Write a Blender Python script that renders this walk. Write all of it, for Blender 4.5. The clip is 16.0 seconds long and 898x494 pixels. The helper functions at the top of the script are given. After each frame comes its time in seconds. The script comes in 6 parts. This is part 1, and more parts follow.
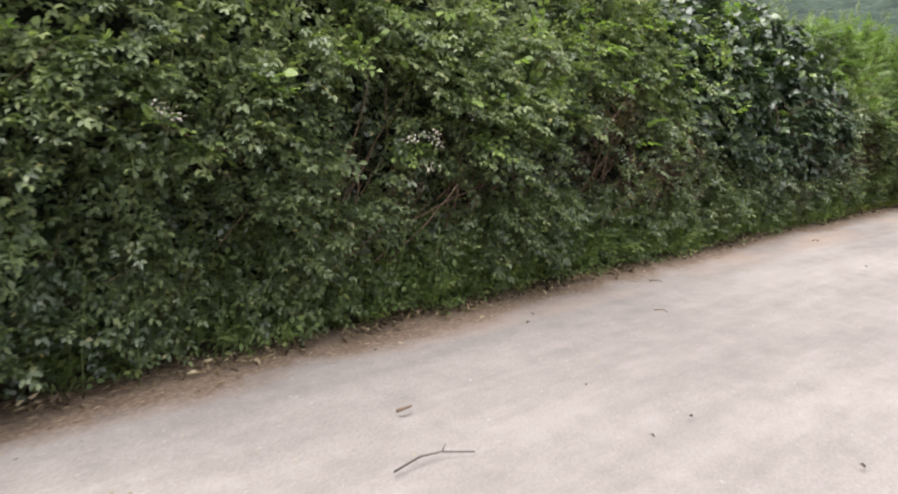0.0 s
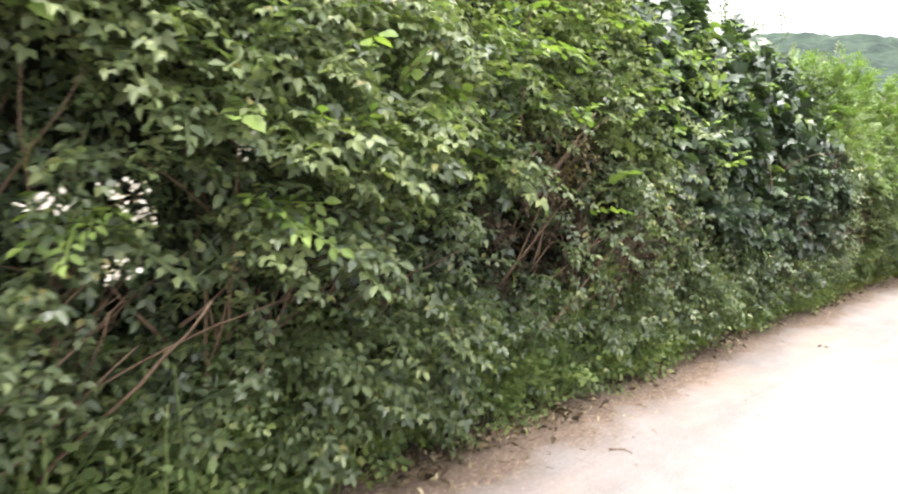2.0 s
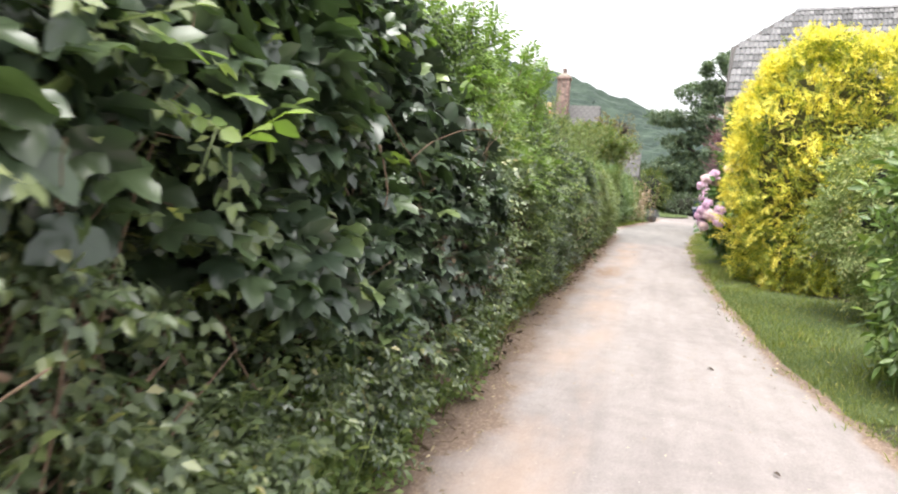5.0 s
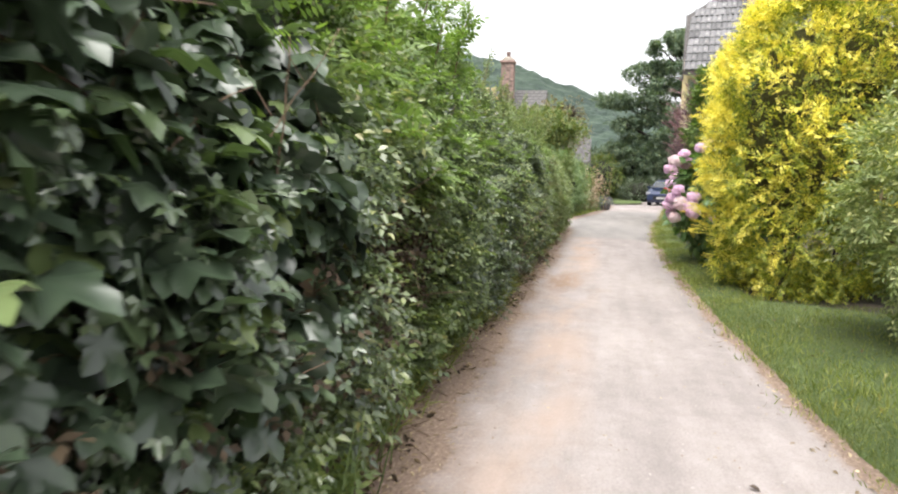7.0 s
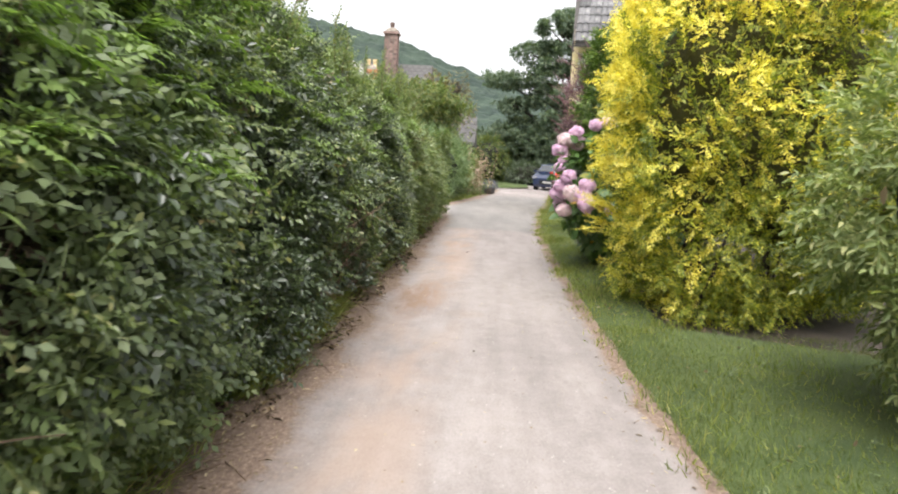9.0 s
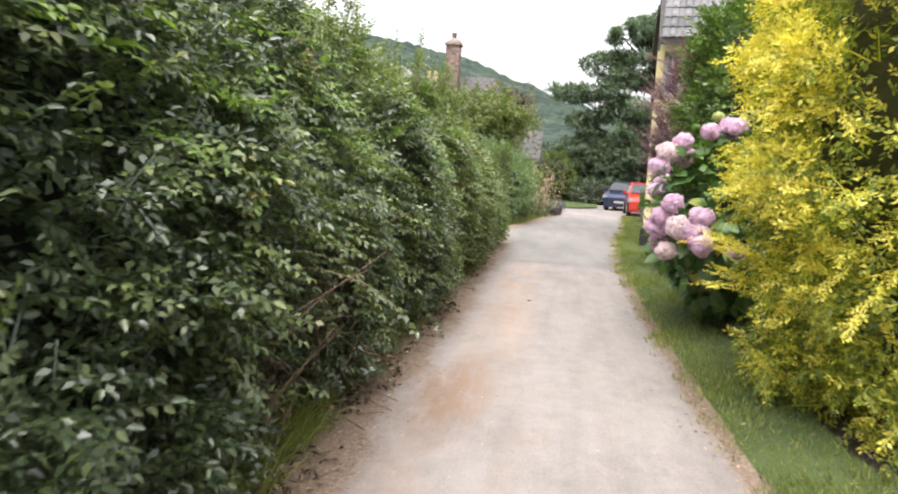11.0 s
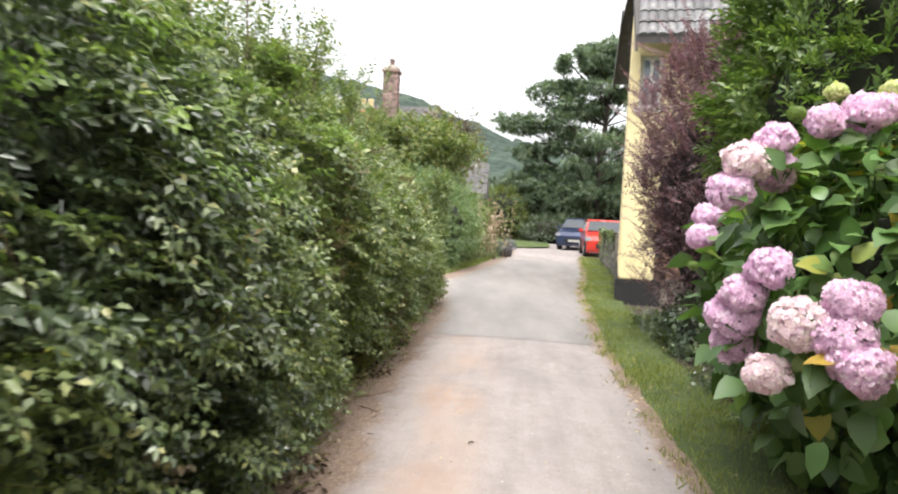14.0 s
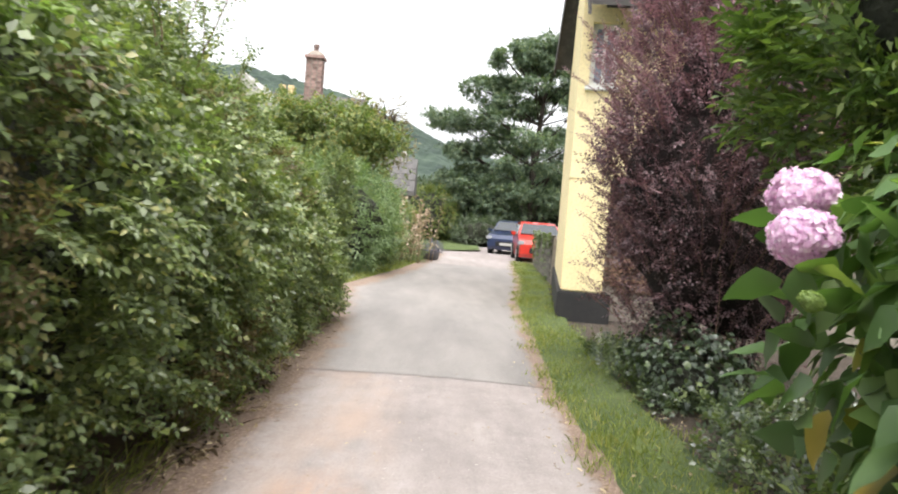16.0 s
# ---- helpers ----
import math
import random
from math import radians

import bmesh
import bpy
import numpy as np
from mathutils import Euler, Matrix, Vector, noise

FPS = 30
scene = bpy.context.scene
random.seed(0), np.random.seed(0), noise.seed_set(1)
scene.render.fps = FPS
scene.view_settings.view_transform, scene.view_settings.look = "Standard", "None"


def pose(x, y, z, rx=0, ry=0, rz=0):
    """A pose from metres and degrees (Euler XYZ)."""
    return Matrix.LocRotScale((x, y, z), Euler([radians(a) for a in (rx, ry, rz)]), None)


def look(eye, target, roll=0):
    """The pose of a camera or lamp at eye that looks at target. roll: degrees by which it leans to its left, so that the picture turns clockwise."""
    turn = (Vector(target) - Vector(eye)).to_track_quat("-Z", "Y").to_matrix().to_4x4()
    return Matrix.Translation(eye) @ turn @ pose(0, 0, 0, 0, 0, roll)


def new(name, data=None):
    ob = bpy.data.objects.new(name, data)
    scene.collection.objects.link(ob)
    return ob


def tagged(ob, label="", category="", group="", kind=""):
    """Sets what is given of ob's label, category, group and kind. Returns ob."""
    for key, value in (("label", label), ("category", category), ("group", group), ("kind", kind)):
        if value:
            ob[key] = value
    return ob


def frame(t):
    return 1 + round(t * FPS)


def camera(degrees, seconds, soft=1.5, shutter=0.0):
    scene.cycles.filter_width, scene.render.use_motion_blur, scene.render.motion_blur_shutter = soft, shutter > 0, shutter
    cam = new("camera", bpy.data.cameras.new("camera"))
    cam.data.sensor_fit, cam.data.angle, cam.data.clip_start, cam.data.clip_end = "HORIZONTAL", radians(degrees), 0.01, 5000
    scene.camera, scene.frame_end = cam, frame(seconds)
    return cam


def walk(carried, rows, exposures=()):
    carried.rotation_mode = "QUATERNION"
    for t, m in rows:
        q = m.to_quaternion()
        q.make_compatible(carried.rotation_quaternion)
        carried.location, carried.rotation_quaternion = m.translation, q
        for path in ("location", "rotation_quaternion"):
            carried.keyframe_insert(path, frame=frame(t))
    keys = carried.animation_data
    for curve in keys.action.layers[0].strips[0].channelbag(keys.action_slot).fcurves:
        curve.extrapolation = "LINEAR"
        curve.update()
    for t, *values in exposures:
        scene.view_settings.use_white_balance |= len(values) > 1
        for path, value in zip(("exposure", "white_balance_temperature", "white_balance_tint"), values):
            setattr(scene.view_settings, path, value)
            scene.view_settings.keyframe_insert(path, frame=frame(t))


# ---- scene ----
cam = camera(64.6, 16.0, soft=2.0, shutter=0.3)
# seconds, along the lane, across it (to the left), up, yaw, pitch, roll
ROWS = [
    (0.0, -0.000, -0.000, 1.480, -40.54, -11.06, -1.81),
    (0.5, 0.553, 0.432, 1.482, -40.76, -10.07, -1.74),
    (1.0, 1.112, 0.871, 1.486, -43.48, -9.75, -3.90),
    (1.5, 1.687, 1.298, 1.485, -45.37, -9.03, -3.93),
    (2.0, 2.247, 1.741, 1.498, -45.54, -8.10, -4.94),
    (2.5, 2.894, 2.082, 1.529, -56.62, -7.22, -4.13),
    (3.0, 3.485, 2.439, 1.535, -57.74, -4.40, -5.44),
    (3.5, 4.123, 2.641, 1.502, -61.31, -4.77, -3.25),
    (4.0, 4.793, 2.878, 1.497, -63.75, -6.59, -4.20),
    (4.5, 5.456, 2.988, 1.465, -70.47, -5.43, -5.53),
    (7.0, 8.864, 3.276, 1.484, -77.49, -5.83, -1.56),
    (7.5, 9.591, 3.281, 1.485, -79.22, -6.12, -3.20),
    (8.0, 10.268, 3.241, 1.493, -80.47, -7.09, -1.92),
    (8.5, 10.983, 3.223, 1.504, -81.33, -7.09, -1.70),
    (9.0, 11.665, 3.094, 1.476, -86.22, -7.09, -3.13),
    (11.5, 15.020, 3.195, 1.509, -80.43, -5.93, -3.36),
    (12.0, 15.672, 3.193, 1.518, -82.93, -5.94, -2.12),
    (12.5, 16.353, 3.215, 1.534, -83.03, -5.48, -2.75),
    (13.0, 16.975, 3.288, 1.530, -81.88, -3.23, -2.41),
    (13.5, 17.660, 3.276, 1.516, -83.34, -3.71, -2.49),
    (14.0, 18.274, 3.304, 1.503, -85.27, -2.84, -2.98),
    (14.5, 18.925, 3.256, 1.472, -89.48, -3.13, -3.75),
    (15.0, 19.496, 3.288, 1.445, -88.69, -2.40, -4.06),
    (15.5, 20.110, 3.209, 1.424, -89.33, -2.42, -4.47),
    (16.0, 20.689, 3.159, 1.404, -90.80, -2.33, -4.50),
]
EXPOSURES = [(0.0, 1.18), (0.5, 1.48), (1.0, 1.68), (2.0, 2.08), (3.0, 2.08), (4.0, 2.0), (5.0, 1.6), (7.0, 1.47), (9.0, 1.31), (11.5, 1.43), (14.0, 1.5), (16.0, 1.51)]
walk(cam, [(t, pose(x, y, z, 90 + pitch, roll, yaw)) for t, x, y, z, yaw, pitch, roll in ROWS], EXPOSURES)

# ---- daylight: bright overcast ----
SUN_UP, SUN_TURN = 71.0, -84.0
world = bpy.data.worlds.new("overcast_sky")
scene.world = world
world.use_nodes = True
wn, wl = world.node_tree.nodes, world.node_tree.links
sky = wn.new("ShaderNodeTexSky")
sky.sky_type, sky.sun_disc = "NISHITA", False
sky.sun_elevation, sky.sun_rotation = radians(SUN_UP), radians(SUN_TURN)
sky.air_density, sky.dust_density, sky.ozone_density = 1.0, 4.0, 1.0
cloud = wn.new("ShaderNodeHueSaturation")
cloud.inputs["Saturation"].default_value = 0.10
wl.new(sky.outputs[0], cloud.inputs["Color"])
wl.new(cloud.outputs[0], wn["Background"].inputs["Color"])
wn["Background"].inputs["Strength"].default_value = 0.15
sun = new("sun", bpy.data.lights.new("sun", "SUN"))
sun.data.energy, sun.data.angle, sun.data.color = 1.5, radians(55), (1.0, 0.96, 0.9)
# the sky's rotation runs clockwise from +y
sx, sy = math.sin(radians(SUN_TURN)), math.cos(radians(SUN_TURN))
sun.matrix_world = look((0, 0, 30), (-sx * 30, -sy * 30, 30 - 30 * math.tan(radians(SUN_UP))))

rng = np.random.default_rng(7)


# ---- materials ----
def material(name):
    m = bpy.data.materials.new(name)
    m.use_nodes = True
    nt = m.node_tree
    return m, nt.nodes, nt.links, nt.nodes["Principled BSDF"]


def ramp(nodes, links, source, stops):
    r = nodes.new("ShaderNodeValToRGB")
    while len(r.color_ramp.elements) < len(stops):
        r.color_ramp.elements.new(0.5)
    for e, (p, c) in zip(r.color_ramp.elements, stops):
        e.position, e.color = p, (*c, 1)
    links.new(source, r.inputs[0])
    return r.outputs[0]


def noise_tex(nodes, links, scale, detail=4.0, rough=0.55, where="Object", stretch=None):
    co = nodes.new("ShaderNodeTexCoord")
    out = co.outputs[where]
    if stretch:
        mp = nodes.new("ShaderNodeMapping")
        mp.inputs["Scale"].default_value = stretch
        links.new(out, mp.inputs["Vector"])
        out = mp.outputs[0]
    n = nodes.new("ShaderNodeTexNoise")
    n.inputs["Scale"].default_value, n.inputs["Detail"].default_value = scale, detail
    n.inputs["Roughness"].default_value = rough
    links.new(out, n.inputs["Vector"])
    return n.outputs["Fac"]


def mix(nodes, links, fac, a, b, kind="MIX"):
    m = nodes.new("ShaderNodeMix")
    m.data_type, m.blend_type = "RGBA", kind
    for socket, value in ((m.inputs[0], fac), (m.inputs[6], a), (m.inputs[7], b)):
        if isinstance(value, bpy.types.NodeSocket):
            links.new(value, socket)
        else:
            socket.default_value = value if isinstance(value, (int, float)) else (*value, 1)
    return m.outputs[2]


def bump(nodes, links, b, source, strength, distance):
    n = nodes.new("ShaderNodeBump")
    n.inputs["Strength"].default_value, n.inputs["Distance"].default_value = strength, distance
    links.new(source, n.inputs["Height"])
    links.new(n.outputs[0], b.inputs["Normal"])


def leaf_material(name, stops, rough=0.45, through_light=0.3, gloss=0.4, glow=(1.3, 1.5, 0.6), blot=(0.7, 0.75, 0.6)):
    """Leaves: each one takes its own tone from the ramp; thin, so that light comes through."""
    m, nodes, links, b = material(name)
    geo = nodes.new("ShaderNodeNewGeometry")
    tone = ramp(nodes, links, geo.outputs["Random Per Island"], stops)
    blotch = noise_tex(nodes, links, 2.2, 3.0)
    tone = mix(nodes, links, ramp(nodes, links, blotch, [(0.4, (0, 0, 0)), (0.75, (0.5, 0.5, 0.5))]), tone,
               mix(nodes, links, 1.0, tone, blot, "MULTIPLY"))
    links.new(tone, b.inputs["Base Color"])
    b.inputs["Roughness"].default_value = rough
    b.inputs["Specular IOR Level"].default_value = gloss
    tr = nodes.new("ShaderNodeBsdfTranslucent")
    links.new(mix(nodes, links, 1.0, tone, glow, "MULTIPLY"), tr.inputs["Color"])
    ms = nodes.new("ShaderNodeMixShader")
    ms.inputs[0].default_value = through_light
    links.new(b.outputs[0], ms.inputs[1])
    links.new(tr.outputs[0], ms.inputs[2])
    links.new(ms.outputs[0], nodes["Material Output"].inputs["Surface"])
    return m


def rough_material(name, stops, scale, rough=0.85, relief=0.3, depth=0.01, stretch=None, fine=6.0, island=0.0):
    """Two scales of variation and a fine relief."""
    m, nodes, links, b = material(name)
    big = noise_tex(nodes, links, scale, 5.0, 0.6, stretch=stretch)
    tone = ramp(nodes, links, big, stops)
    small = noise_tex(nodes, links, scale * fine, 6.0, 0.7, stretch=stretch)
    tone = mix(nodes, links, 0.5, tone, ramp(nodes, links, small, [(0.3, (0.6, 0.6, 0.6)), (0.7, (1.25, 1.25, 1.25))]), "MULTIPLY")
    if island:
        info = nodes.new("ShaderNodeObjectInfo")
        tone = mix(nodes, links, island, tone, ramp(nodes, links, info.outputs["Random"], [(0, (0.45, 0.45, 0.45)), (1, (1.5, 1.5, 1.5))]), "MULTIPLY")
    links.new(tone, b.inputs["Base Color"])
    b.inputs["Roughness"].default_value = rough
    bump(nodes, links, b, small, relief, depth)
    return m


def plain_material(name, colour, rough=0.5, metal=0.0, coat=0.0):
    m, nodes, links, b = material(name)
    n = noise_tex(nodes, links, 9.0)
    links.new(mix(nodes, links, 0.35, colour, ramp(nodes, links, n, [(0.3, tuple(c * 0.7 for c in colour)), (0.7, tuple(min(1, c * 1.2) for c in colour))])), b.inputs["Base Color"])
    b.inputs["Roughness"].default_value, b.inputs["Metallic"].default_value = rough, metal
    b.inputs["Coat Weight"].default_value = coat
    return m


M_BRAMBLE = leaf_material("bramble_leaf", [(0, (0.075, 0.098, 0.06)), (0.45, (0.125, 0.16, 0.088)), (0.85, (0.185, 0.222, 0.115)), (0.96, (0.25, 0.28, 0.13)), (1, (0.33, 0.28, 0.13))], 0.32, 0.35, 0.7)
M_DARKLEAF = leaf_material("lobed_leaf", [(0, (0.034, 0.052, 0.034)), (0.6, (0.06, 0.086, 0.052)), (0.93, (0.1, 0.14, 0.068)), (1, (0.22, 0.28, 0.09))], 0.3, 0.22, 0.8)
M_LIME = leaf_material("young_leaf", [(0, (0.15, 0.225, 0.065)), (1, (0.265, 0.345, 0.105))], 0.45, 0.4)
M_ELDER = leaf_material("elder_leaf", [(0, (0.12, 0.185, 0.06)), (1, (0.235, 0.315, 0.105))], 0.42, 0.4)
# paler leaf for the thicket's top, with skylight put into its tone
M_SKYLIT = leaf_material("skylit_leaf", [(0, (0.14, 0.17, 0.085)), (0.8, (0.235, 0.275, 0.135)), (1, (0.3, 0.33, 0.15))], 0.4, 0.36)
# dark green leaf with the low hedge's shade put into its tone
M_DEEPSHADE = leaf_material("deep_shade_leaf", [(0, (0.034, 0.05, 0.028)), (0.7, (0.068, 0.096, 0.046)), (1, (0.12, 0.15, 0.06))], 0.3, 0.25, 0.7)
M_HORNBEAM = leaf_material("hedge_leaf", [(0, (0.085, 0.112, 0.05)), (0.5, (0.145, 0.188, 0.078)), (0.85, (0.22, 0.265, 0.11)), (1, (0.32, 0.3, 0.13))], 0.34, 0.35, 0.6)
M_WEED = leaf_material("weed_leaf", [(0, (0.1, 0.13, 0.07)), (0.7, (0.16, 0.2, 0.1)), (1, (0.25, 0.285, 0.135))], 0.5, 0.33)
M_NETTLE = leaf_material("nettle_leaf", [(0, (0.12, 0.17, 0.068)), (0.7, (0.2, 0.26, 0.105)), (1, (0.3, 0.345, 0.14))], 0.5, 0.38)
M_GOLD = leaf_material("golden_leaf", [(0, (0.6, 0.5, 0.06)), (0.5, (0.82, 0.69, 0.11)), (1, (0.92, 0.82, 0.24))], 0.42, 0.35, 0.4, (1.25, 1.35, 0.7), (0.85, 0.9, 0.7))
M_GOLDGREEN = leaf_material("golden_shaded_leaf", [(0, (0.12, 0.16, 0.03)), (0.6, (0.3, 0.33, 0.05)), (1, (0.62, 0.55, 0.08))], 0.45, 0.35)
M_PALE = leaf_material("variegated_leaf", [(0, (0.14, 0.18, 0.07)), (0.6, (0.235, 0.28, 0.11)), (1, (0.46, 0.45, 0.23))], 0.5, 0.3)
M_LAUREL = leaf_material("laurel_leaf", [(0, (0.07, 0.12, 0.032)), (0.7, (0.125, 0.195, 0.05)), (1, (0.25, 0.32, 0.085))], 0.35, 0.25, 0.5)
M_HYDLEAF = leaf_material("hydrangea_leaf", [(0, (0.065, 0.12, 0.042)), (0.7, (0.115, 0.2, 0.064)), (0.955, (0.18, 0.27, 0.08)), (0.98, (0.4, 0.36, 0.07)), (1, (0.42, 0.24, 0.05))], 0.42, 0.3)
M_PETAL = leaf_material("lilac_petal", [(0, (0.72, 0.48, 0.66)), (0.5, (0.83, 0.62, 0.77)), (0.85, (0.89, 0.75, 0.84)), (1, (0.93, 0.87, 0.88))], 0.7, 0.4, 0.15, (1.08, 1.02, 1.06), (0.95, 0.92, 1.0))
M_CREAMPETAL = leaf_material("cream_petal", [(0, (0.76, 0.58, 0.68)), (0.5, (0.86, 0.74, 0.77)), (1, (0.93, 0.89, 0.82))], 0.7, 0.4, 0.15, (1.08, 1.02, 1.02), (0.96, 0.94, 0.96))
M_GREENCREAM = leaf_material("greenish_petal", [(0, (0.5, 0.52, 0.26)), (1, (0.78, 0.76, 0.52))], 0.7, 0.35, 0.15)
M_WITHERED = leaf_material("withered_leaf", [(0, (0.035, 0.026, 0.018)), (0.7, (0.085, 0.06, 0.042)), (1, (0.15, 0.11, 0.075))], 0.7, 0.15, 0.2)
M_RUSSET = leaf_material("russet_leaf", [(0, (0.1, 0.08, 0.045)), (0.6, (0.17, 0.125, 0.07)), (1, (0.24, 0.2, 0.1))], 0.5, 0.3)
M_PURPLETIP = leaf_material("young_purple_leaf", [(0, (0.13, 0.07, 0.085)), (1, (0.36, 0.22, 0.25))], 0.45, 0.3, 0.5, (1.3, 0.95, 0.9), (0.8, 0.75, 0.8))
M_PURPLE = leaf_material("purple_leaf", [(0, (0.055, 0.034, 0.038)), (0.6, (0.115, 0.07, 0.077)), (1, (0.25, 0.155, 0.165))], 0.45, 0.22, 0.45, (1.3, 0.9, 0.9), (0.75, 0.7, 0.75))
M_IVY = leaf_material("ivy_leaf", [(0, (0.05, 0.072, 0.042)), (1, (0.1, 0.138, 0.07))], 0.28, 0.2, 0.85)
M_PINE = leaf_material("pine_needles", [(0, (0.065, 0.1, 0.07)), (0.7, (0.12, 0.165, 0.105)), (1, (0.21, 0.245, 0.14))], 0.6, 0.25)
M_TREELEAF = leaf_material("fruit_tree_leaf", [(0, (0.09, 0.13, 0.042)), (0.7, (0.155, 0.2, 0.065)), (1, (0.3, 0.25, 0.08))], 0.5, 0.3)
M_WILLOW = leaf_material("grey_green_leaf", [(0, (0.1, 0.15, 0.075)), (1, (0.2, 0.27, 0.14))], 0.5, 0.3)
M_STRAWFLOWER = leaf_material("dry_flower", [(0, (0.28, 0.19, 0.14)), (0.6, (0.42, 0.31, 0.26)), (1, (0.6, 0.48, 0.43))], 0.7, 0.2)
M_LAVENDER = leaf_material("lavender_flower", [(0, (0.1, 0.1, 0.14)), (1, (0.2, 0.18, 0.3))], 0.7, 0.2)
M_WHITEFLOWER = leaf_material("white_blossom", [(0, (0.42, 0.36, 0.33)), (1, (0.66, 0.6, 0.57))], 0.6, 0.2)
M_GRASS = leaf_material("grass_blade", [(0, (0.115, 0.15, 0.042)), (0.6, (0.2, 0.24, 0.065)), (0.9, (0.29, 0.305, 0.09)), (1, (0.42, 0.37, 0.18))], 0.55, 0.35, blot=(1.15, 0.95, 0.75))
M_LAWN = leaf_material("lawn_blade", [(0, (0.066, 0.1, 0.029)), (0.7, (0.122, 0.16, 0.045)), (1, (0.22, 0.225, 0.08))], 0.6, 0.3, blot=(1.25, 1.0, 0.8))
M_STRAW = leaf_material("straw_and_dead_leaf", [(0, (0.12, 0.08, 0.05)), (0.6, (0.27, 0.2, 0.125)), (1, (0.52, 0.43, 0.3))], 0.8, 0.1)
# core tones: the shade between inner twigs put into colour
M_CORE = rough_material("core_shade", [(0.3, (0.012, 0.016, 0.008)), (0.7, (0.03, 0.032, 0.016))], 6.0, 0.9, 1.0, 0.05)
M_CORE_GOLD = rough_material("golden_core_shade", [(0.3, (0.05, 0.05, 0.012)), (0.7, (0.09, 0.085, 0.02))], 6.0, 0.9, 1.0, 0.05)
M_TWIG = rough_material("red_brown_twig", [(0.3, (0.1, 0.06, 0.04)), (0.7, (0.22, 0.15, 0.1))], 14.0)
M_BARK = rough_material("bark", [(0.3, (0.03, 0.024, 0.02)), (0.7, (0.08, 0.062, 0.05))], 8.0, 0.9, 0.8, 0.02, (1, 1, 0.3))
M_SOIL = rough_material("soil_and_litter", [(0.3, (0.085, 0.06, 0.044)), (0.7, (0.17, 0.125, 0.092))], 3.0, 0.95, 0.7, 0.02, None, 12.0)
M_BED = rough_material("dark_bed_soil", [(0.3, (0.035, 0.027, 0.02)), (0.7, (0.085, 0.064, 0.048))], 3.0, 0.95, 0.9, 0.03, None, 12.0)
M_TURF = rough_material("turf", [(0.3, (0.04, 0.066, 0.017)), (0.7, (0.095, 0.125, 0.034))], 1.4, 0.95, 0.8, 0.03, None, 20.0)
M_RENDER = rough_material("yellow_wall_render", [(0.3, (0.76, 0.63, 0.35)), (0.7, (0.85, 0.73, 0.44))], 1.6, 0.85, 0.25, 0.01, None, 18.0)
M_PLINTH = rough_material("black_plinth_paint", [(0.3, (0.012, 0.012, 0.013)), (0.7, (0.028, 0.026, 0.025))], 4.0, 0.8)
M_BOARD = rough_material("dark_stained_timber", [(0.3, (0.03, 0.026, 0.024)), (0.7, (0.06, 0.05, 0.045))], 5.0, 0.6)
M_TILE = rough_material("grey_roof_tile", [(0.3, (0.07, 0.07, 0.078)), (0.62, (0.15, 0.145, 0.145)), (0.8, (0.34, 0.33, 0.31))], 5.0, 0.6, 0.4, 0.01, None, 8.0, 0.8)
M_BRICK = rough_material("brown_brick", [(0.3, (0.16, 0.09, 0.065)), (0.7, (0.27, 0.17, 0.12))], 6.0, 0.9, 0.5, 0.01, None, 8.0, 0.8)
M_REDBRICK = rough_material("red_brick", [(0.3, (0.23, 0.145, 0.13)), (0.7, (0.36, 0.25, 0.225))], 5.0, 0.9, 0.5, 0.01, None, 6.0, 0.8)
M_ORANGE = rough_material("orange_brick", [(0.3, (0.46, 0.18, 0.09)), (0.7, (0.6, 0.28, 0.15))], 4.0, 0.9)
M_POT = rough_material("buff_clay", [(0.3, (0.55, 0.42, 0.22)), (0.7, (0.7, 0.55, 0.32))], 5.0)
M_MORTAR = rough_material("mortar", [(0.3, (0.2, 0.17, 0.14)), (0.7, (0.32, 0.28, 0.24))], 9.0)
M_STONE = rough_material("wall_stone", [(0.3, (0.13, 0.12, 0.105)), (0.7, (0.25, 0.23, 0.2))], 5.0, 0.9, 0.7, 0.02, None, 6.0, 0.7)
M_SLATE = rough_material("weathered_slate", [(0.3, (0.05, 0.047, 0.048)), (0.55, (0.1, 0.094, 0.092)), (0.75, (0.2, 0.18, 0.165))], 3.0, 0.8)
M_PALEROOF = rough_material("pale_lichened_roof", [(0.3, (0.28, 0.27, 0.25)), (0.7, (0.44, 0.42, 0.39))], 2.0)
M_WHITEPAINT = plain_material("white_paint", (0.78, 0.78, 0.76), 0.5)
M_REDPAINT = plain_material("red_car_paint", (0.5, 0.03, 0.02), 0.3, 0.0, 0.8)
M_BLUEPAINT = plain_material("dark_blue_car_paint", (0.015, 0.025, 0.07), 0.28, 0.0, 0.8)
M_GLASS = plain_material("dark_car_glass", (0.03, 0.035, 0.04), 0.06, 0.0, 1.0)
M_TYRE = plain_material("tyre_rubber", (0.02, 0.02, 0.02), 0.85)
M_RIM = plain_material("alloy_rim", (0.5, 0.5, 0.52), 0.35, 0.9)
M_LAMP = plain_material("headlamp_glass", (0.32, 0.33, 0.35), 0.15)
M_PLATE = plain_material("dusty_number_plate", (0.4, 0.4, 0.38), 0.5)
M_PANE = plain_material("window_glass", (0.2, 0.24, 0.3), 0.05)


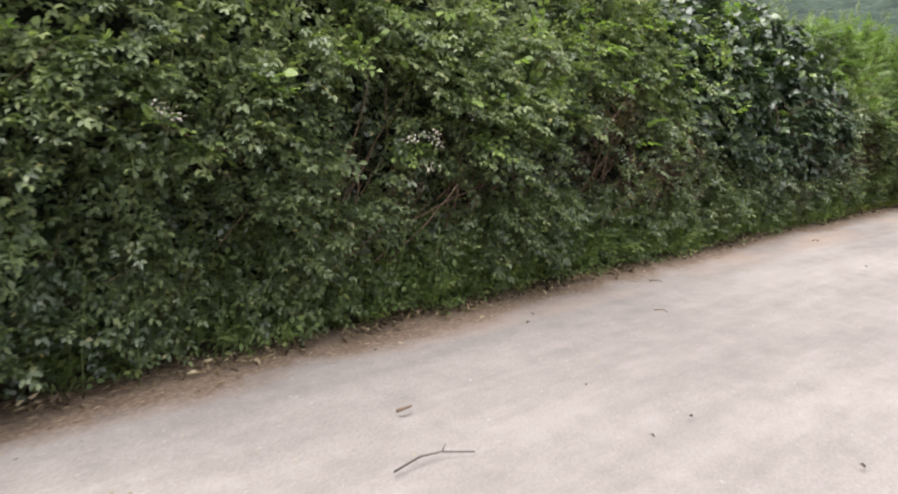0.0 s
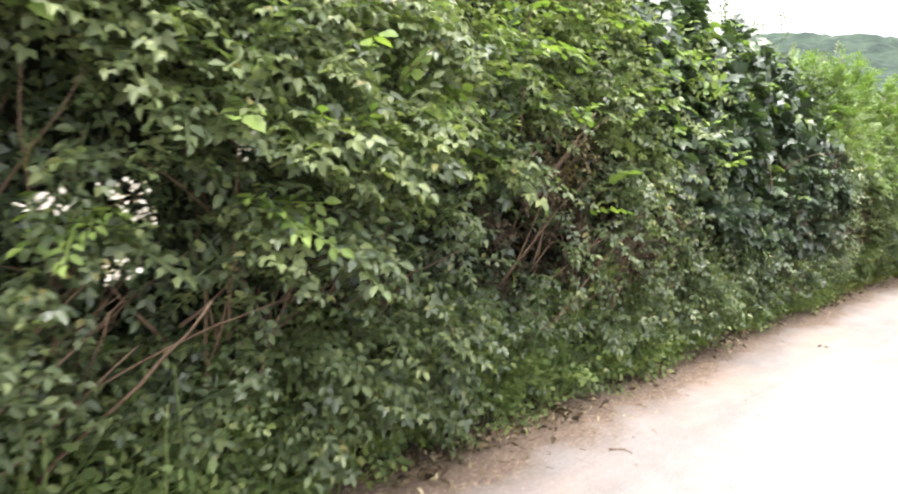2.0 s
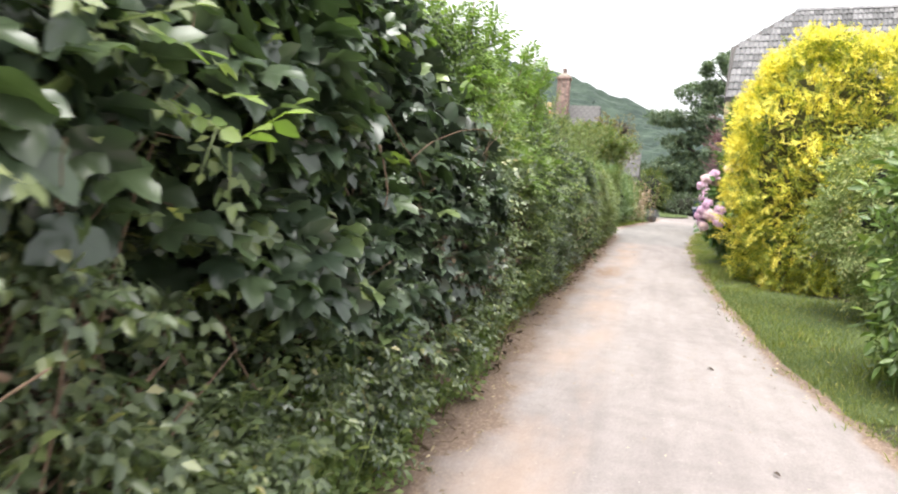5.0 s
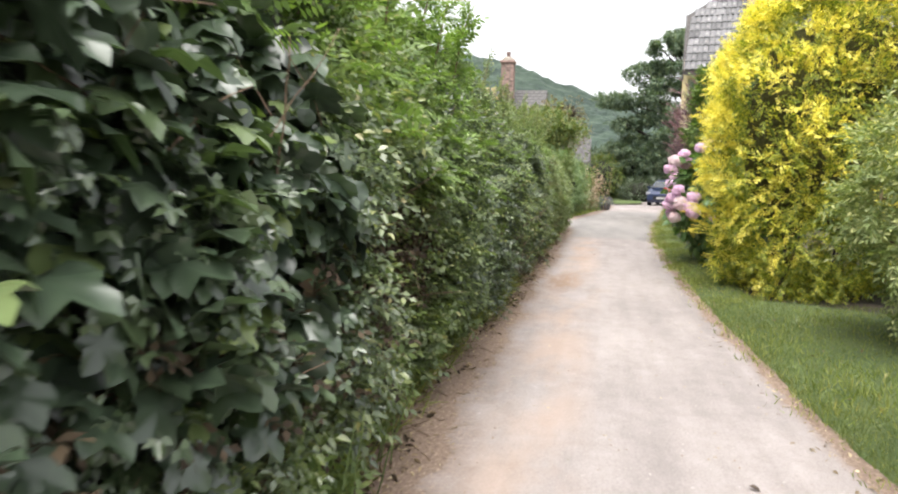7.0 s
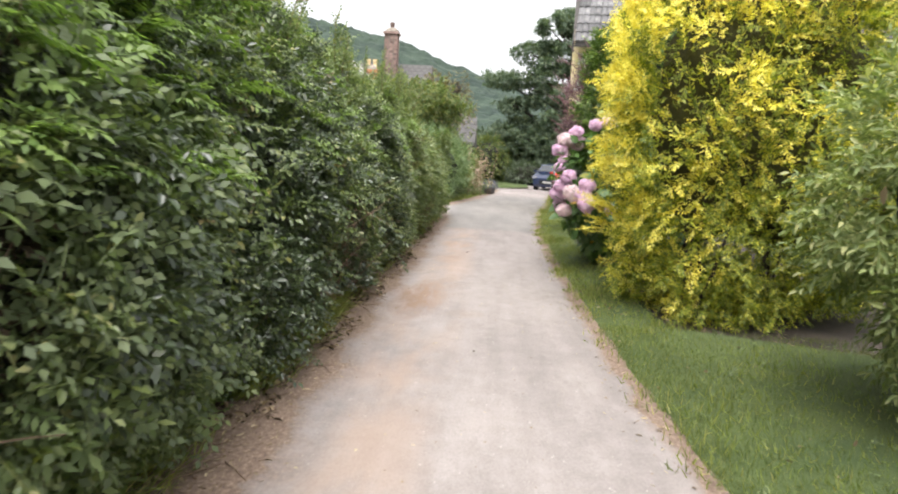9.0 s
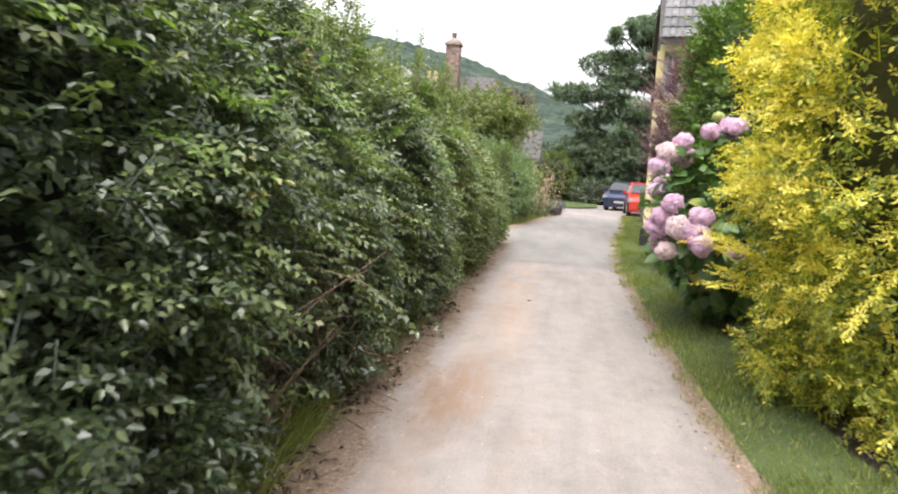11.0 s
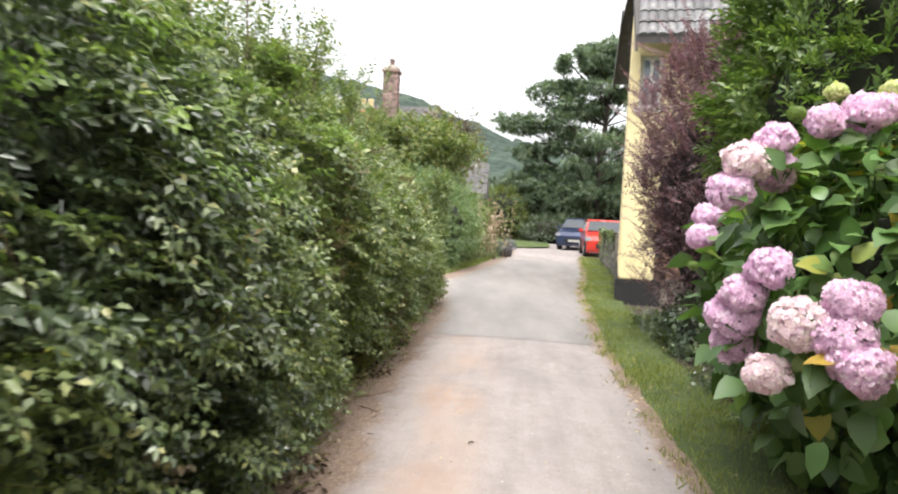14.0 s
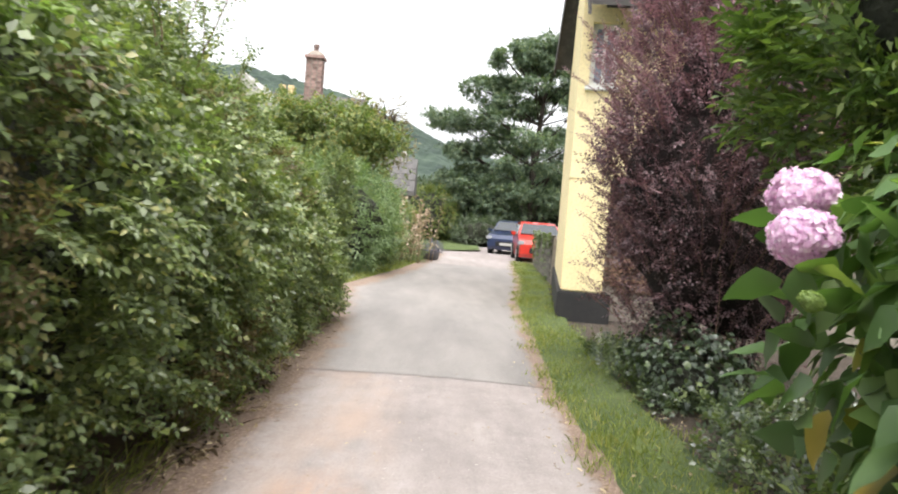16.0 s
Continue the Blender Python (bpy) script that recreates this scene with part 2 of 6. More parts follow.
def edge_dirt(nodes, links, base):
    """Brown soil, needles and dead scraps that lie thickest at the lane's edges."""
    at = nodes.new("ShaderNodeAttribute")
    at.attribute_name = "edge"
    patchy = noise_tex(nodes, links, 1.6, 6.0, 0.7)
    total = nodes.new("ShaderNodeMath")
    total.operation = "MULTIPLY_ADD"
    links.new(patchy, total.inputs[0])
    total.inputs[1].default_value = -0.6
    links.new(at.outputs["Fac"], total.inputs[2])
    thick = ramp(nodes, links, total.outputs[0], [(0.0, (0.92, 0.92, 0.92)), (0.04, (0.5, 0.5, 0.5)), (0.15, (0, 0, 0))])
    crumbs = ramp(nodes, links, noise_tex(nodes, links, 38.0, 5.0, 0.8), [(0.35, (0.1, 0.066, 0.048)), (0.55, (0.215, 0.152, 0.115)), (0.68, (0.4, 0.31, 0.23))])
    return mix(nodes, links, thick, base, crumbs)


def lane_material():
    """Pale dusty lane: grit, wheel-worn bands, damp greys and patches of red earth."""
    m, nodes, links, b = material("dusty_lane")
    base = ramp(nodes, links, noise_tex(nodes, links, 0.55, 6.0, 0.6, stretch=(0.5, 1, 1)), [(0.3, (0.225, 0.2, 0.194)), (0.55, (0.285, 0.254, 0.246)), (0.75, (0.355, 0.316, 0.304))])
    grit = noise_tex(nodes, links, 60.0, 6.0, 0.75)
    base = mix(nodes, links, 0.55, base, ramp(nodes, links, grit, [(0.3, (0.62, 0.62, 0.62)), (0.55, (1.02, 1.02, 1.02)), (0.75, (1.25, 1.25, 1.25))]), "MULTIPLY")
    mid = noise_tex(nodes, links, 5.0, 6.0, 0.7)
    base = mix(nodes, links, 0.36, base, ramp(nodes, links, mid, [(0.35, (0.72, 0.71, 0.7)), (0.62, (1.08, 1.08, 1.08))]), "MULTIPLY")
    streak = noise_tex(nodes, links, 2.6, 5.0, 0.65, stretch=(0.16, 1.5, 1))
    base = mix(nodes, links, 0.45, base, ramp(nodes, links, streak, [(0.35, (0.76, 0.75, 0.74)), (0.65, (1.14, 1.13, 1.12))]), "MULTIPLY")
    pebble = noise_tex(nodes, links, 22.0, 3.0, 0.8)
    base = mix(nodes, links, ramp(nodes, links, pebble, [(0.66, (0, 0, 0)), (0.74, (0.5, 0.5, 0.5))]), base, (0.62, 0.58, 0.53))
    base = mix(nodes, links, ramp(nodes, links, pebble, [(0.26, (0.5, 0.5, 0.5)), (0.34, (0, 0, 0))]), base, (0.2, 0.17, 0.15))
    co = nodes.new("ShaderNodeTexCoord")
    sep = nodes.new("ShaderNodeSeparateXYZ")
    links.new(co.outputs["Object"], sep.inputs[0])

    def band(socket, at, half):
        a = nodes.new("ShaderNodeMath")
        a.operation = "SUBTRACT"
        links.new(socket, a.inputs[0])
        a.inputs[1].default_value = at
        d = nodes.new("ShaderNodeMath")
        d.operation = "DIVIDE"
        links.new(a.outputs[0], d.inputs[0])
        d.inputs[1].default_value = half
        p = nodes.new("ShaderNodeMath")
        p.operation = "POWER"
        links.new(d.outputs[0], p.inputs[0])
        p.inputs[1].default_value = 2.0
        return p.outputs[0]

    def both(kind, a, c):
        n = nodes.new("ShaderNodeMath")
        n.operation = kind
        n.use_clamp = True
        for s, v in zip(n.inputs, (a, c)):
            if isinstance(v, bpy.types.NodeSocket):
                links.new(v, s)
            else:
                s.default_value = v
        return n.outputs[0]

    # red earth washed along the left wheel line, with hollows where it lies bare
    earth_noise = ramp(nodes, links, noise_tex(nodes, links, 1.3, 4.0, 0.6, stretch=(0.6, 1.4, 1)), [(0.4, (0, 0, 0)), (0.62, (1, 1, 1))])
    line = both("MULTIPLY", both("SUBTRACT", 1.0, band(sep.outputs[1], 3.68, 0.42)), earth_noise)
    base = mix(nodes, links, both("MULTIPLY", line, 0.42), base, (0.38, 0.265, 0.2))
    torn = ramp(nodes, links, noise_tex(nodes, links, 4.5, 7.0, 0.78, stretch=(0.5, 1.6, 1)), [(0.34, (0, 0, 0)), (0.6, (1, 1, 1))])
    for along, across, half_a, half_b, strength, tint in ((19.0, 3.82, 1.15, 0.3, 1.35, (0.2, 0.137, 0.102)), (19.5, 3.68, 1.3, 0.34, 0.45, (0.29, 0.205, 0.155)), (22.0, 3.72, 0.45, 0.24, 0.7, (0.28, 0.195, 0.15)),
                                                          (23.9, 3.68, 0.62, 0.32, 0.75, (0.34, 0.225, 0.165)), (18.3, 3.3, 0.22, 0.2, 0.6, (0.24, 0.19, 0.16)), (25.3, 2.8, 0.4, 0.2, 0.25, (0.48, 0.43, 0.4)), (16.5, 2.45, 0.5, 0.2, 0.22, (0.48, 0.43, 0.4))):
        ragged = nodes.new("ShaderNodeMath")
        ragged.operation = "ADD"
        links.new(band(sep.outputs[0], along, half_a), ragged.inputs[0])
        links.new(band(sep.outputs[1], across, half_b), ragged.inputs[1])
        spot = both("MULTIPLY", both("SUBTRACT", 1.0, ragged.outputs[0]), torn)
        base = mix(nodes, links, both("MULTIPLY", spot, strength), base, tint)
    # scuffed and damp places, a hand's breadth to a metre across
    scuff = ramp(nodes, links, noise_tex(nodes, links, 1.7, 7.0, 0.72, stretch=(0.8, 1.1, 1)), [(0.36, (0.74, 0.73, 0.73)), (0.5, (1, 1, 1)), (0.66, (1.1, 1.09, 1.08))])
    base = mix(nodes, links, 0.3, base, scuff, "MULTIPLY")
    base = edge_dirt(nodes, links, base)
    links.new(base, b.inputs["Base Color"])
    b.inputs["Roughness"].default_value = 0.92
    b.inputs["Specular IOR Level"].default_value = 0.25
    bump(nodes, links, b, grit, 0.35, 0.006)
    return m


M_LANE = lane_material()
def tarmac_material():
    m, nodes, links, b = material("worn_grey_tarmac")
    base = ramp(nodes, links, noise_tex(nodes, links, 1.0, 6.0, 0.65, stretch=(0.35, 1.4, 1)), [(0.3, (0.15, 0.14, 0.136)), (0.7, (0.235, 0.217, 0.208))])
    grit = noise_tex(nodes, links, 45.0, 6.0, 0.75)
    base = mix(nodes, links, 0.5, base, ramp(nodes, links, grit, [(0.3, (0.65, 0.65, 0.65)), (0.7, (1.25, 1.25, 1.25))]), "MULTIPLY")
    links.new(edge_dirt(nodes, links, base), b.inputs["Base Color"])
    b.inputs["Roughness"].default_value = 0.92
    bump(nodes, links, b, grit, 0.35, 0.006)
    return m


M_TARMAC = tarmac_material()
M_HILL = rough_material("wooded_hill", [(0.36, (0.016, 0.03, 0.024)), (0.64, (0.046, 0.07, 0.048))], 0.07, 0.95, 0.0, 0.1, None, 9.0)


# ---- mesh helpers ----
def link_mesh(name, verts, faces, mat, parent=None, label="", smooth=False):
    me = bpy.data.meshes.new(name)
    me.from_pydata([tuple(v) for v in verts], [], [tuple(f) for f in faces])
    me.materials.append(mat)
    if smooth:
        me.polygons.foreach_set("use_smooth", [True] * len(me.polygons))
    ob = new(name, me)
    if parent:
        ob.parent = parent
    if label:
        ob["label"] = label
    return ob


def part(name, bm, mat, parent=None, label="", smooth=False):
    me = bpy.data.meshes.new(name)
    bmesh.ops.recalc_face_normals(bm, faces=bm.faces)
    bm.to_mesh(me)
    bm.free()
    me.materials.append(mat)
    if smooth:
        me.polygons.foreach_set("use_smooth", [True] * len(me.polygons))
    ob = new(name, me)
    if parent:
        ob.parent = parent
    if label:
        ob["label"] = label
    return ob


def thing(name, label, category, group="", at=(0, 0, 0), turn=0):
    ob = new(name)
    ob.matrix_world = pose(*at, 0, 0, turn)
    return tagged(ob, label, category, group)


def box(x0, y0, z0, x1, y1, z1, bevel=0.0, bm=None):
    bm = bm or bmesh.new()
    made = bmesh.ops.create_cube(bm, size=1.0, matrix=Matrix.Translation(((x0 + x1) / 2, (y0 + y1) / 2, (z0 + z1) / 2)) @ Matrix.Diagonal((x1 - x0, y1 - y0, z1 - z0, 1)))
    if bevel:
        edges = {e for v in made["verts"] for e in v.link_edges}
        bmesh.ops.bevel(bm, geom=list(edges), offset=bevel, segments=2, affect="EDGES")
    return bm


def prism(outline, axis, a, b):
    """A flat outline pushed along an axis from a to b."""
    bm = bmesh.new()
    def at(p, q):
        return {"x": (q, p[0], p[1]), "y": (p[0], q, p[1]), "z": (p[0], p[1], q)}[axis]
    low = [bm.verts.new(at(p, a)) for p in outline]
    high = [bm.verts.new(at(p, b)) for p in outline]
    bm.faces.new(low)
    bm.faces.new(high[::-1])
    for i in range(len(outline)):
        j = (i + 1) % len(outline)
        bm.faces.new((low[i], low[j], high[j], high[i]))
    return bm


def turned(profile, sides=14, at=(0, 0, 0)):
    """A turned solid from (radius, height) steps."""
    bm = bmesh.new()
    rings = []
    for r, z in profile:
        rings.append([bm.verts.new((at[0] + r * math.cos(2 * math.pi * i / sides), at[1] + r * math.sin(2 * math.pi * i / sides), at[2] + z)) for i in range(sides)])
    for a, b in zip(rings, rings[1:]):
        for i in range(sides):
            bm.faces.new((a[i], a[(i + 1) % sides], b[(i + 1) % sides], b[i]))
    bm.faces.new(rings[0][::-1])
    bm.faces.new(rings[-1])
    return bm


# ---- leaves and twigs ----
def oval(width, length=1.0, fold=0.18, droop=0.12):
    w = width / 2
    v = [(0, 0, 0), (-w * 0.9, 0.33 * length, fold * w), (-w * 0.7, 0.7 * length, fold * w - droop * 0.4), (0, length, -droop), (w * 0.7, 0.7 * length, fold * w - droop * 0.4), (w * 0.9, 0.33 * length, fold * w)]
    return np.array(v), [(0, 1, 2, 3), (0, 3, 4, 5)]


def broad(width=0.68):
    """A broad pointed leaf with a curved midrib and a wavy rim."""
    v, f = [], []
    shape = ((0.0, 0.04), (0.14, 0.62), (0.36, 1.0), (0.62, 0.86), (0.84, 0.42), (1.0, 0.02))
    for i, (y, w) in enumerate(shape):
        z = -0.28 * y * y + 0.04 * y
        rim = 0.07 + 0.03 * (-1) ** i
        v += [(-w * width / 2, y - 0.03 * w, z + rim * w), (0, y, z), (w * width / 2, y - 0.03 * w, z + rim * w)]
    for i in range(len(shape) - 1):
        a = 3 * i
        f += [(a, a + 1, a + 4, a + 3), (a + 1, a + 2, a + 5, a + 4)]
    return np.array(v), f


def rhomb(width, fold=0.1):
    w = width / 2
    return np.array([(0, 0, 0), (-w, 0.45, fold * w), (0, 1.0, -0.08), (w, 0.45, fold * w)]), [(0, 1, 2, 3)]


def lobed():
    """A five-lobed leaf, as sycamore and fig have."""
    v, f = [(0, 0.28, 0.05)], []
    for k, (ang, r) in enumerate(((-132, 0.4), (-64, 0.62), (0, 0.74), (64, 0.62), (132, 0.4))):
        a = math.radians(ang)
        for side, rr in ((-31, 0.47 if abs(ang) < 100 else 0.33), (-17, r * 0.87), (0, r), (16, r * 0.86)):
            q = a + math.radians(side)
            fold = {-31: 0.09, -17: 0.04, 0: -0.12, 16: 0.04}[side]
            v.append((math.sin(q) * rr, 0.28 + math.cos(q) * rr, -0.28 * rr * rr + fold * rr + 0.05 * math.sin(k * 2.3)))
    n = len(v) - 1
    for k in range(5):
        i = 1 + 4 * k
        nxt = 1 + (4 * (k + 1)) % n
        f.append((0, i, i + 1, i + 2))
        if k < 4:
            f.append((0, i + 2, i + 3, nxt))
        else:
            f.append((0, i + 2, i + 3, 1))
    return np.array(v), f


def join_templates(items):
    """Leaves set on one sprig: (template, place, turn in degrees about z, pitch, roll, size)."""
    vs, fs, n = [], [], 0
    for (v, f), at, rz, rx, ry, size in items:
        m = np.array(pose(*at, rx, ry, rz))
        vs.append(v * size @ m[:3, :3].T + m[:3, 3])
        fs += [tuple(i + n for i in q) for q in f]
        n += len(v)
    return np.concatenate(vs), fs


def sprig(leaf, count, size, length, seed, spread=55, lift=15, twig=0.004):
    """Leaves set left and right along a twig that runs along +y."""
    r = random.Random(seed)
    items = []
    for i in range(count):
        y = length * (i + 0.6) / count
        side = -1 if i % 2 else 1
        last = i == count - 1
        items.append((leaf, (side * 0.006, y, 0.0), 0 if last else -side * r.uniform(spread - 20, spread + 15), r.uniform(-30, lift), r.uniform(-30, 30), size * r.uniform(0.7, 1.15)))
    v, f = join_templates(items)
    n = len(v)
    v = np.concatenate([v, np.array([(-twig, 0, 0), (twig, 0, 0), (twig * 0.4, length, 0.0), (-twig * 0.4, length, 0.0)])])
    return v, f + [(n, n + 1, n + 2, n + 3)]


def unit(a):
    return a / np.maximum(np.linalg.norm(a, axis=1, keepdims=True), 1e-9)


def scatter(name, templates, place, forward, normal, size, mat, parent, label="", kind="stuff"):
    """One mesh of many leaves or sprigs: each template takes its share of the places; +y goes forward and +z along the normal."""
    forward = unit(forward)
    side = unit(np.cross(forward, normal))
    up = np.cross(side, forward)
    frames = np.stack([side, forward, up], axis=2)
    allv, allf, n = [], [], 0
    for k, (tv, tf) in enumerate(templates):
        sel = slice(k, None, len(templates))
        p, m, s = place[sel], frames[sel], size[sel]
        if not len(p):
            continue
        v = np.einsum("nij,kj->nki", m, tv) * s[:, None, None] + p[:, None, :]
        f = np.array(tf)[None] + (np.arange(len(p)) * len(tv))[:, None, None] + n
        allv.append(v.reshape(-1, 3))
        allf.append(f.reshape(-1, 4))
        n += v.shape[0] * v.shape[1]
    v, f = np.concatenate(allv), np.concatenate(allf)
    me = bpy.data.meshes.new(name)
    me.vertices.add(len(v))
    me.vertices.foreach_set("co", v.astype(np.float32).ravel())
    me.loops.add(f.size)
    me.loops.foreach_set("vertex_index", f.astype(np.int32).ravel())
    me.polygons.add(len(f))
    me.polygons.foreach_set("loop_start", np.arange(0, f.size, 4, dtype=np.int32))
    me.materials.append(mat)
    me.polygons.foreach_set("use_smooth", np.ones(len(f), dtype=bool))
    me.update(calc_edges=True)
    me.validate()
    ob = new(name, me)
    ob.parent = parent
    return tagged(ob, label, "", "", kind)


def bumps(p, scale, seed):
    """Smooth lumps, -1 to 1, at many places."""
    o = Vector((seed * 13.7, seed * 5.1, seed * 9.3))
    return np.array([noise.noise(Vector(q) * scale + o) for q in p.tolist()])


def tubes(name, lines, mat, parent, label="", sides=5):
    """Tapered twigs or limbs in one mesh: each line is (points, first radius, last radius)."""
    v, f = [], []
    for pts, r0, r1 in lines:
        pts = [Vector(q) for q in pts]
        base = len(v)
        for i, q in enumerate(pts):
            way = (pts[min(i + 1, len(pts) - 1)] - pts[max(i - 1, 0)]).normalized()
            a = way.orthogonal().normalized()
            b = way.cross(a)
            r = r0 + (r1 - r0) * i / max(1, len(pts) - 1)
            for k in range(sides):
                t = 2 * math.pi * k / sides
                v.append(q + a * (r * math.cos(t)) + b * (r * math.sin(t)))
        for i in range(len(pts) - 1):
            for k in range(sides):
                a0, a1 = base + i * sides + k, base + i * sides + (k + 1) % sides
                f.append((a0, a1, a1 + sides, a0 + sides))
        f.append(tuple(base + k for k in range(sides))[::-1])
        f.append(tuple(base + (len(pts) - 1) * sides + k for k in range(sides)))
    return link_mesh(name, v, f, mat, parent, label, True)


def wander(start, way, length, steps, bend, r, fall=0.0):
    """A crooked line for a twig."""
    p, d = Vector(start), Vector(way).normalized()
    out = [p.copy()]
    for _ in range(steps):
        d = (d + Vector((r.uniform(-bend, bend), r.uniform(-bend, bend), r.uniform(-bend, bend) - fall))).normalized()
        p = p + d * (length / steps)
        out.append(p.copy())
    return out


# ---- ground and lane ----
def left_edge(s):
    return float(np.interp(s, [-14, -4, 0.5, 5, 8, 14, 29.5, 31, 33.6, 39, 44, 49, 54, 60], [2.4, 3.3, 3.75, 4.0, 4.22, 4.42, 4.5, 4.75, 4.95, 4.05, 3.5, 3.2, 6.0, 12.0]))


def right_edge(s):
    return float(np.interp(s, [-14, -4, 2, 6, 9, 11, 13, 17, 21, 27, 30, 33, 37, 40, 45, 47, 60], [-9, -6, -3.0, 0.6, 1.4, 1.55, 1.85, 2.02, 2.08, 2.05, 1.85, 1.7, 1.15, 0.9, 0.5, -3.5, -9]))


LANE_STEPS = [0, 0.015, 0.03, 0.05, 0.075, 0.1, 0.13, 0.17, 0.22, 0.3, 0.4, 0.5, 0.6, 0.7, 0.78, 0.83, 0.87, 0.9, 0.925, 0.95, 0.97, 0.985, 1]


def strip(name, edge_a, edge_b, s0, s1, step, across, z, mat, wobble, label, seed):
    """A sheet along the lane between two ragged edges; "edge" keeps how far each place lies inside them."""
    v, f, inside = [], [], []
    cuts = LANE_STEPS if across == 0 else [k / across for k in range(across + 1)]
    across = len(cuts) - 1
    n = int((s1 - s0) / step) + 1
    for i in range(n):
        s = s0 + i * step
        a = edge_a(s) + wobble * (noise.noise(Vector((s * 1.1, seed, 0))) + 0.6 * noise.noise(Vector((s * 4.0, seed, 3))))
        b = edge_b(s) + wobble * (noise.noise(Vector((s * 1.1, seed, 7))) + 0.6 * noise.noise(Vector((s * 4.0, seed, 9))))
        for w in cuts:
            v.append((s, a + (b - a) * w, z(s, w)))
            inside.append(min(abs(a - b) * w * 0.74, abs(a - b) * (1 - w) * 2.0))
    for i in range(n - 1):
        for k in range(across):
            q = i * (across + 1) + k
            f.append((q, q + across + 1, q + across + 2, q + 1))
    ob = link_mesh(name, v, f, mat, None, "", True)
    ob.data.attributes.new("edge", "FLOAT", "POINT").data.foreach_set("value", inside)
    return tagged(ob, label, kind="structure")


def make_ground():
    bm = bmesh.new()
    ring = [12, 30, 60, 120, 300, 1500, 4500]
    last = None
    c = bm.verts.new((20, 2, -0.06))
    for r in ring:
        now = [bm.verts.new((20 + r * math.cos(a * math.pi / 16), 2 + r * math.sin(a * math.pi / 16), -0.06)) for a in range(32)]
        for i in range(32):
            j = (i + 1) % 32
            bm.faces.new((c, now[i], now[j]) if last is None else (last[i], now[i], now[j], last[j]))
        last = now
    tagged(part("ground", bm, M_TURF), "green turf running out to the fields", kind="structure")


make_ground()
strip("verge_soil", lambda s: left_edge(s) + 1.6, lambda s: left_edge(s) - 0.1, -12, 31, 0.2, 4, lambda s, w: -0.02 + 0.06 * (1 - w) ** 2, M_SOIL, 0.05, "brown soil and dry litter under the hedge", 4)
strip("verge_soil_right", lambda s: right_edge(s) + 0.1, lambda s: right_edge(s) - 4.2, 11, 46, 0.2, 6, lambda s, w: -0.02 + 0.035 * w, M_BED, 0.05, "dark bare soil of the shrub bed", 5)
strip("lane", lambda s: left_edge(s) + 0.12, lambda s: right_edge(s) - 0.06, -13, 60, 0.12, 0, lambda s, w: 0.03 * math.sin(math.pi * w) * (1 if s > 9 else 0.4) - 0.01, M_LANE, 0.05, "pale dusty unmade lane with grit and earth stains", 1)
strip("road_tarmac", lambda s: left_edge(s) + 0.1, lambda s: right_edge(s) - 0.04, 26.8, 42, 0.12, 0, lambda s, w: 0.03 * math.sin(math.pi * w) - 0.005, M_TARMAC, 0.05, "worn grey tarmac laid across the lane", 1)
strip("lawn_verge", lambda s: right_edge(s) - 0.02, lambda s: right_edge(s) - float(np.interp(s, [17.3, 18.2, 46], [3.0, 0.62, 0.62])), 11.5, 45, 0.1, 5, lambda s, w: -0.008 + 0.05 * min(1, 3 * w), M_TURF, 0.06, "mown grass strip beside the lane", 6)
strip("lawn_corner", lambda s: 9.0, lambda s: left_edge(s) + 0.04, 29.8, 52, 0.25, 6, lambda s, w: 0.03 - 0.03 * w, M_TURF, 0.05, "small lawn past the end of the hedge", 8)
strip("lawn_bank", lambda s: 9.0, lambda s: float(np.interp(s, [50.4, 51.0, 52.5, 62], [5.0, 2.2, 1.2, 0.9])), 50.4, 62, 0.25, 8, lambda s, w: 0.035 + 0.05 * min(1.0, s - 50.4) + 0.012 * (s - 50.4) * (1 - w), M_TURF, 0.08, "grassy bank across the end of the lane", 12)


def make_hill():
    """A wooded ridge that falls to the right."""
    v, f = [], []
    na, nb = 400, 84
    for i in range(na):
        d = 620 - i * 2.95
        crest = float(np.interp(d, [-560, -250, -60, 6, 32, 72, 128, 190, 330, 620], [14, 18, 36, 53, 63, 78, 90, 95, 92, 74]))
        for k in range(nb):
            w = k / (nb - 1)
            s = 330 + 250 * w
            z = crest * min(1, (w / 0.68)) ** 0.85 if w < 0.68 else crest * (1 - 0.15 * (w - 0.68))
            lump = noise.noise(Vector((s * 0.06, d * 0.06, 1))) * 3.0 + noise.noise(Vector((s * 0.17, d * 0.17, 5))) * 2.2
            tree = 3.6 * (0.55 - noise.voronoi(Vector((s * 0.13, d * 0.13, 3)))[0][0]) + 1.2 * noise.noise(Vector((s * 0.5, d * 0.5, 9)))
            v.append((s + lump, d + lump, z + (lump + tree if w > 0.02 else -2)))
    for i in range(na - 1):
        for k in range(nb - 1):
            q = i * nb + k
            f.append((q, q + nb, q + nb + 1, q + 1))
    tagged(link_mesh("backdrop_hill", v, f, M_HILL, None, "", False), "wooded green hill behind the village", kind="structure")


make_hill()


# ---- the long hedge ----
def hedge_height(s):
    return np.interp(s, [-9, 4, 8, 11, 13, 16.3, 17.2, 24, 28, 29.4, 30.3], [3.5, 3.4, 3.0, 2.9, 2.8, 2.95, 2.66, 2.6, 2.38, 2.0, 1.3])


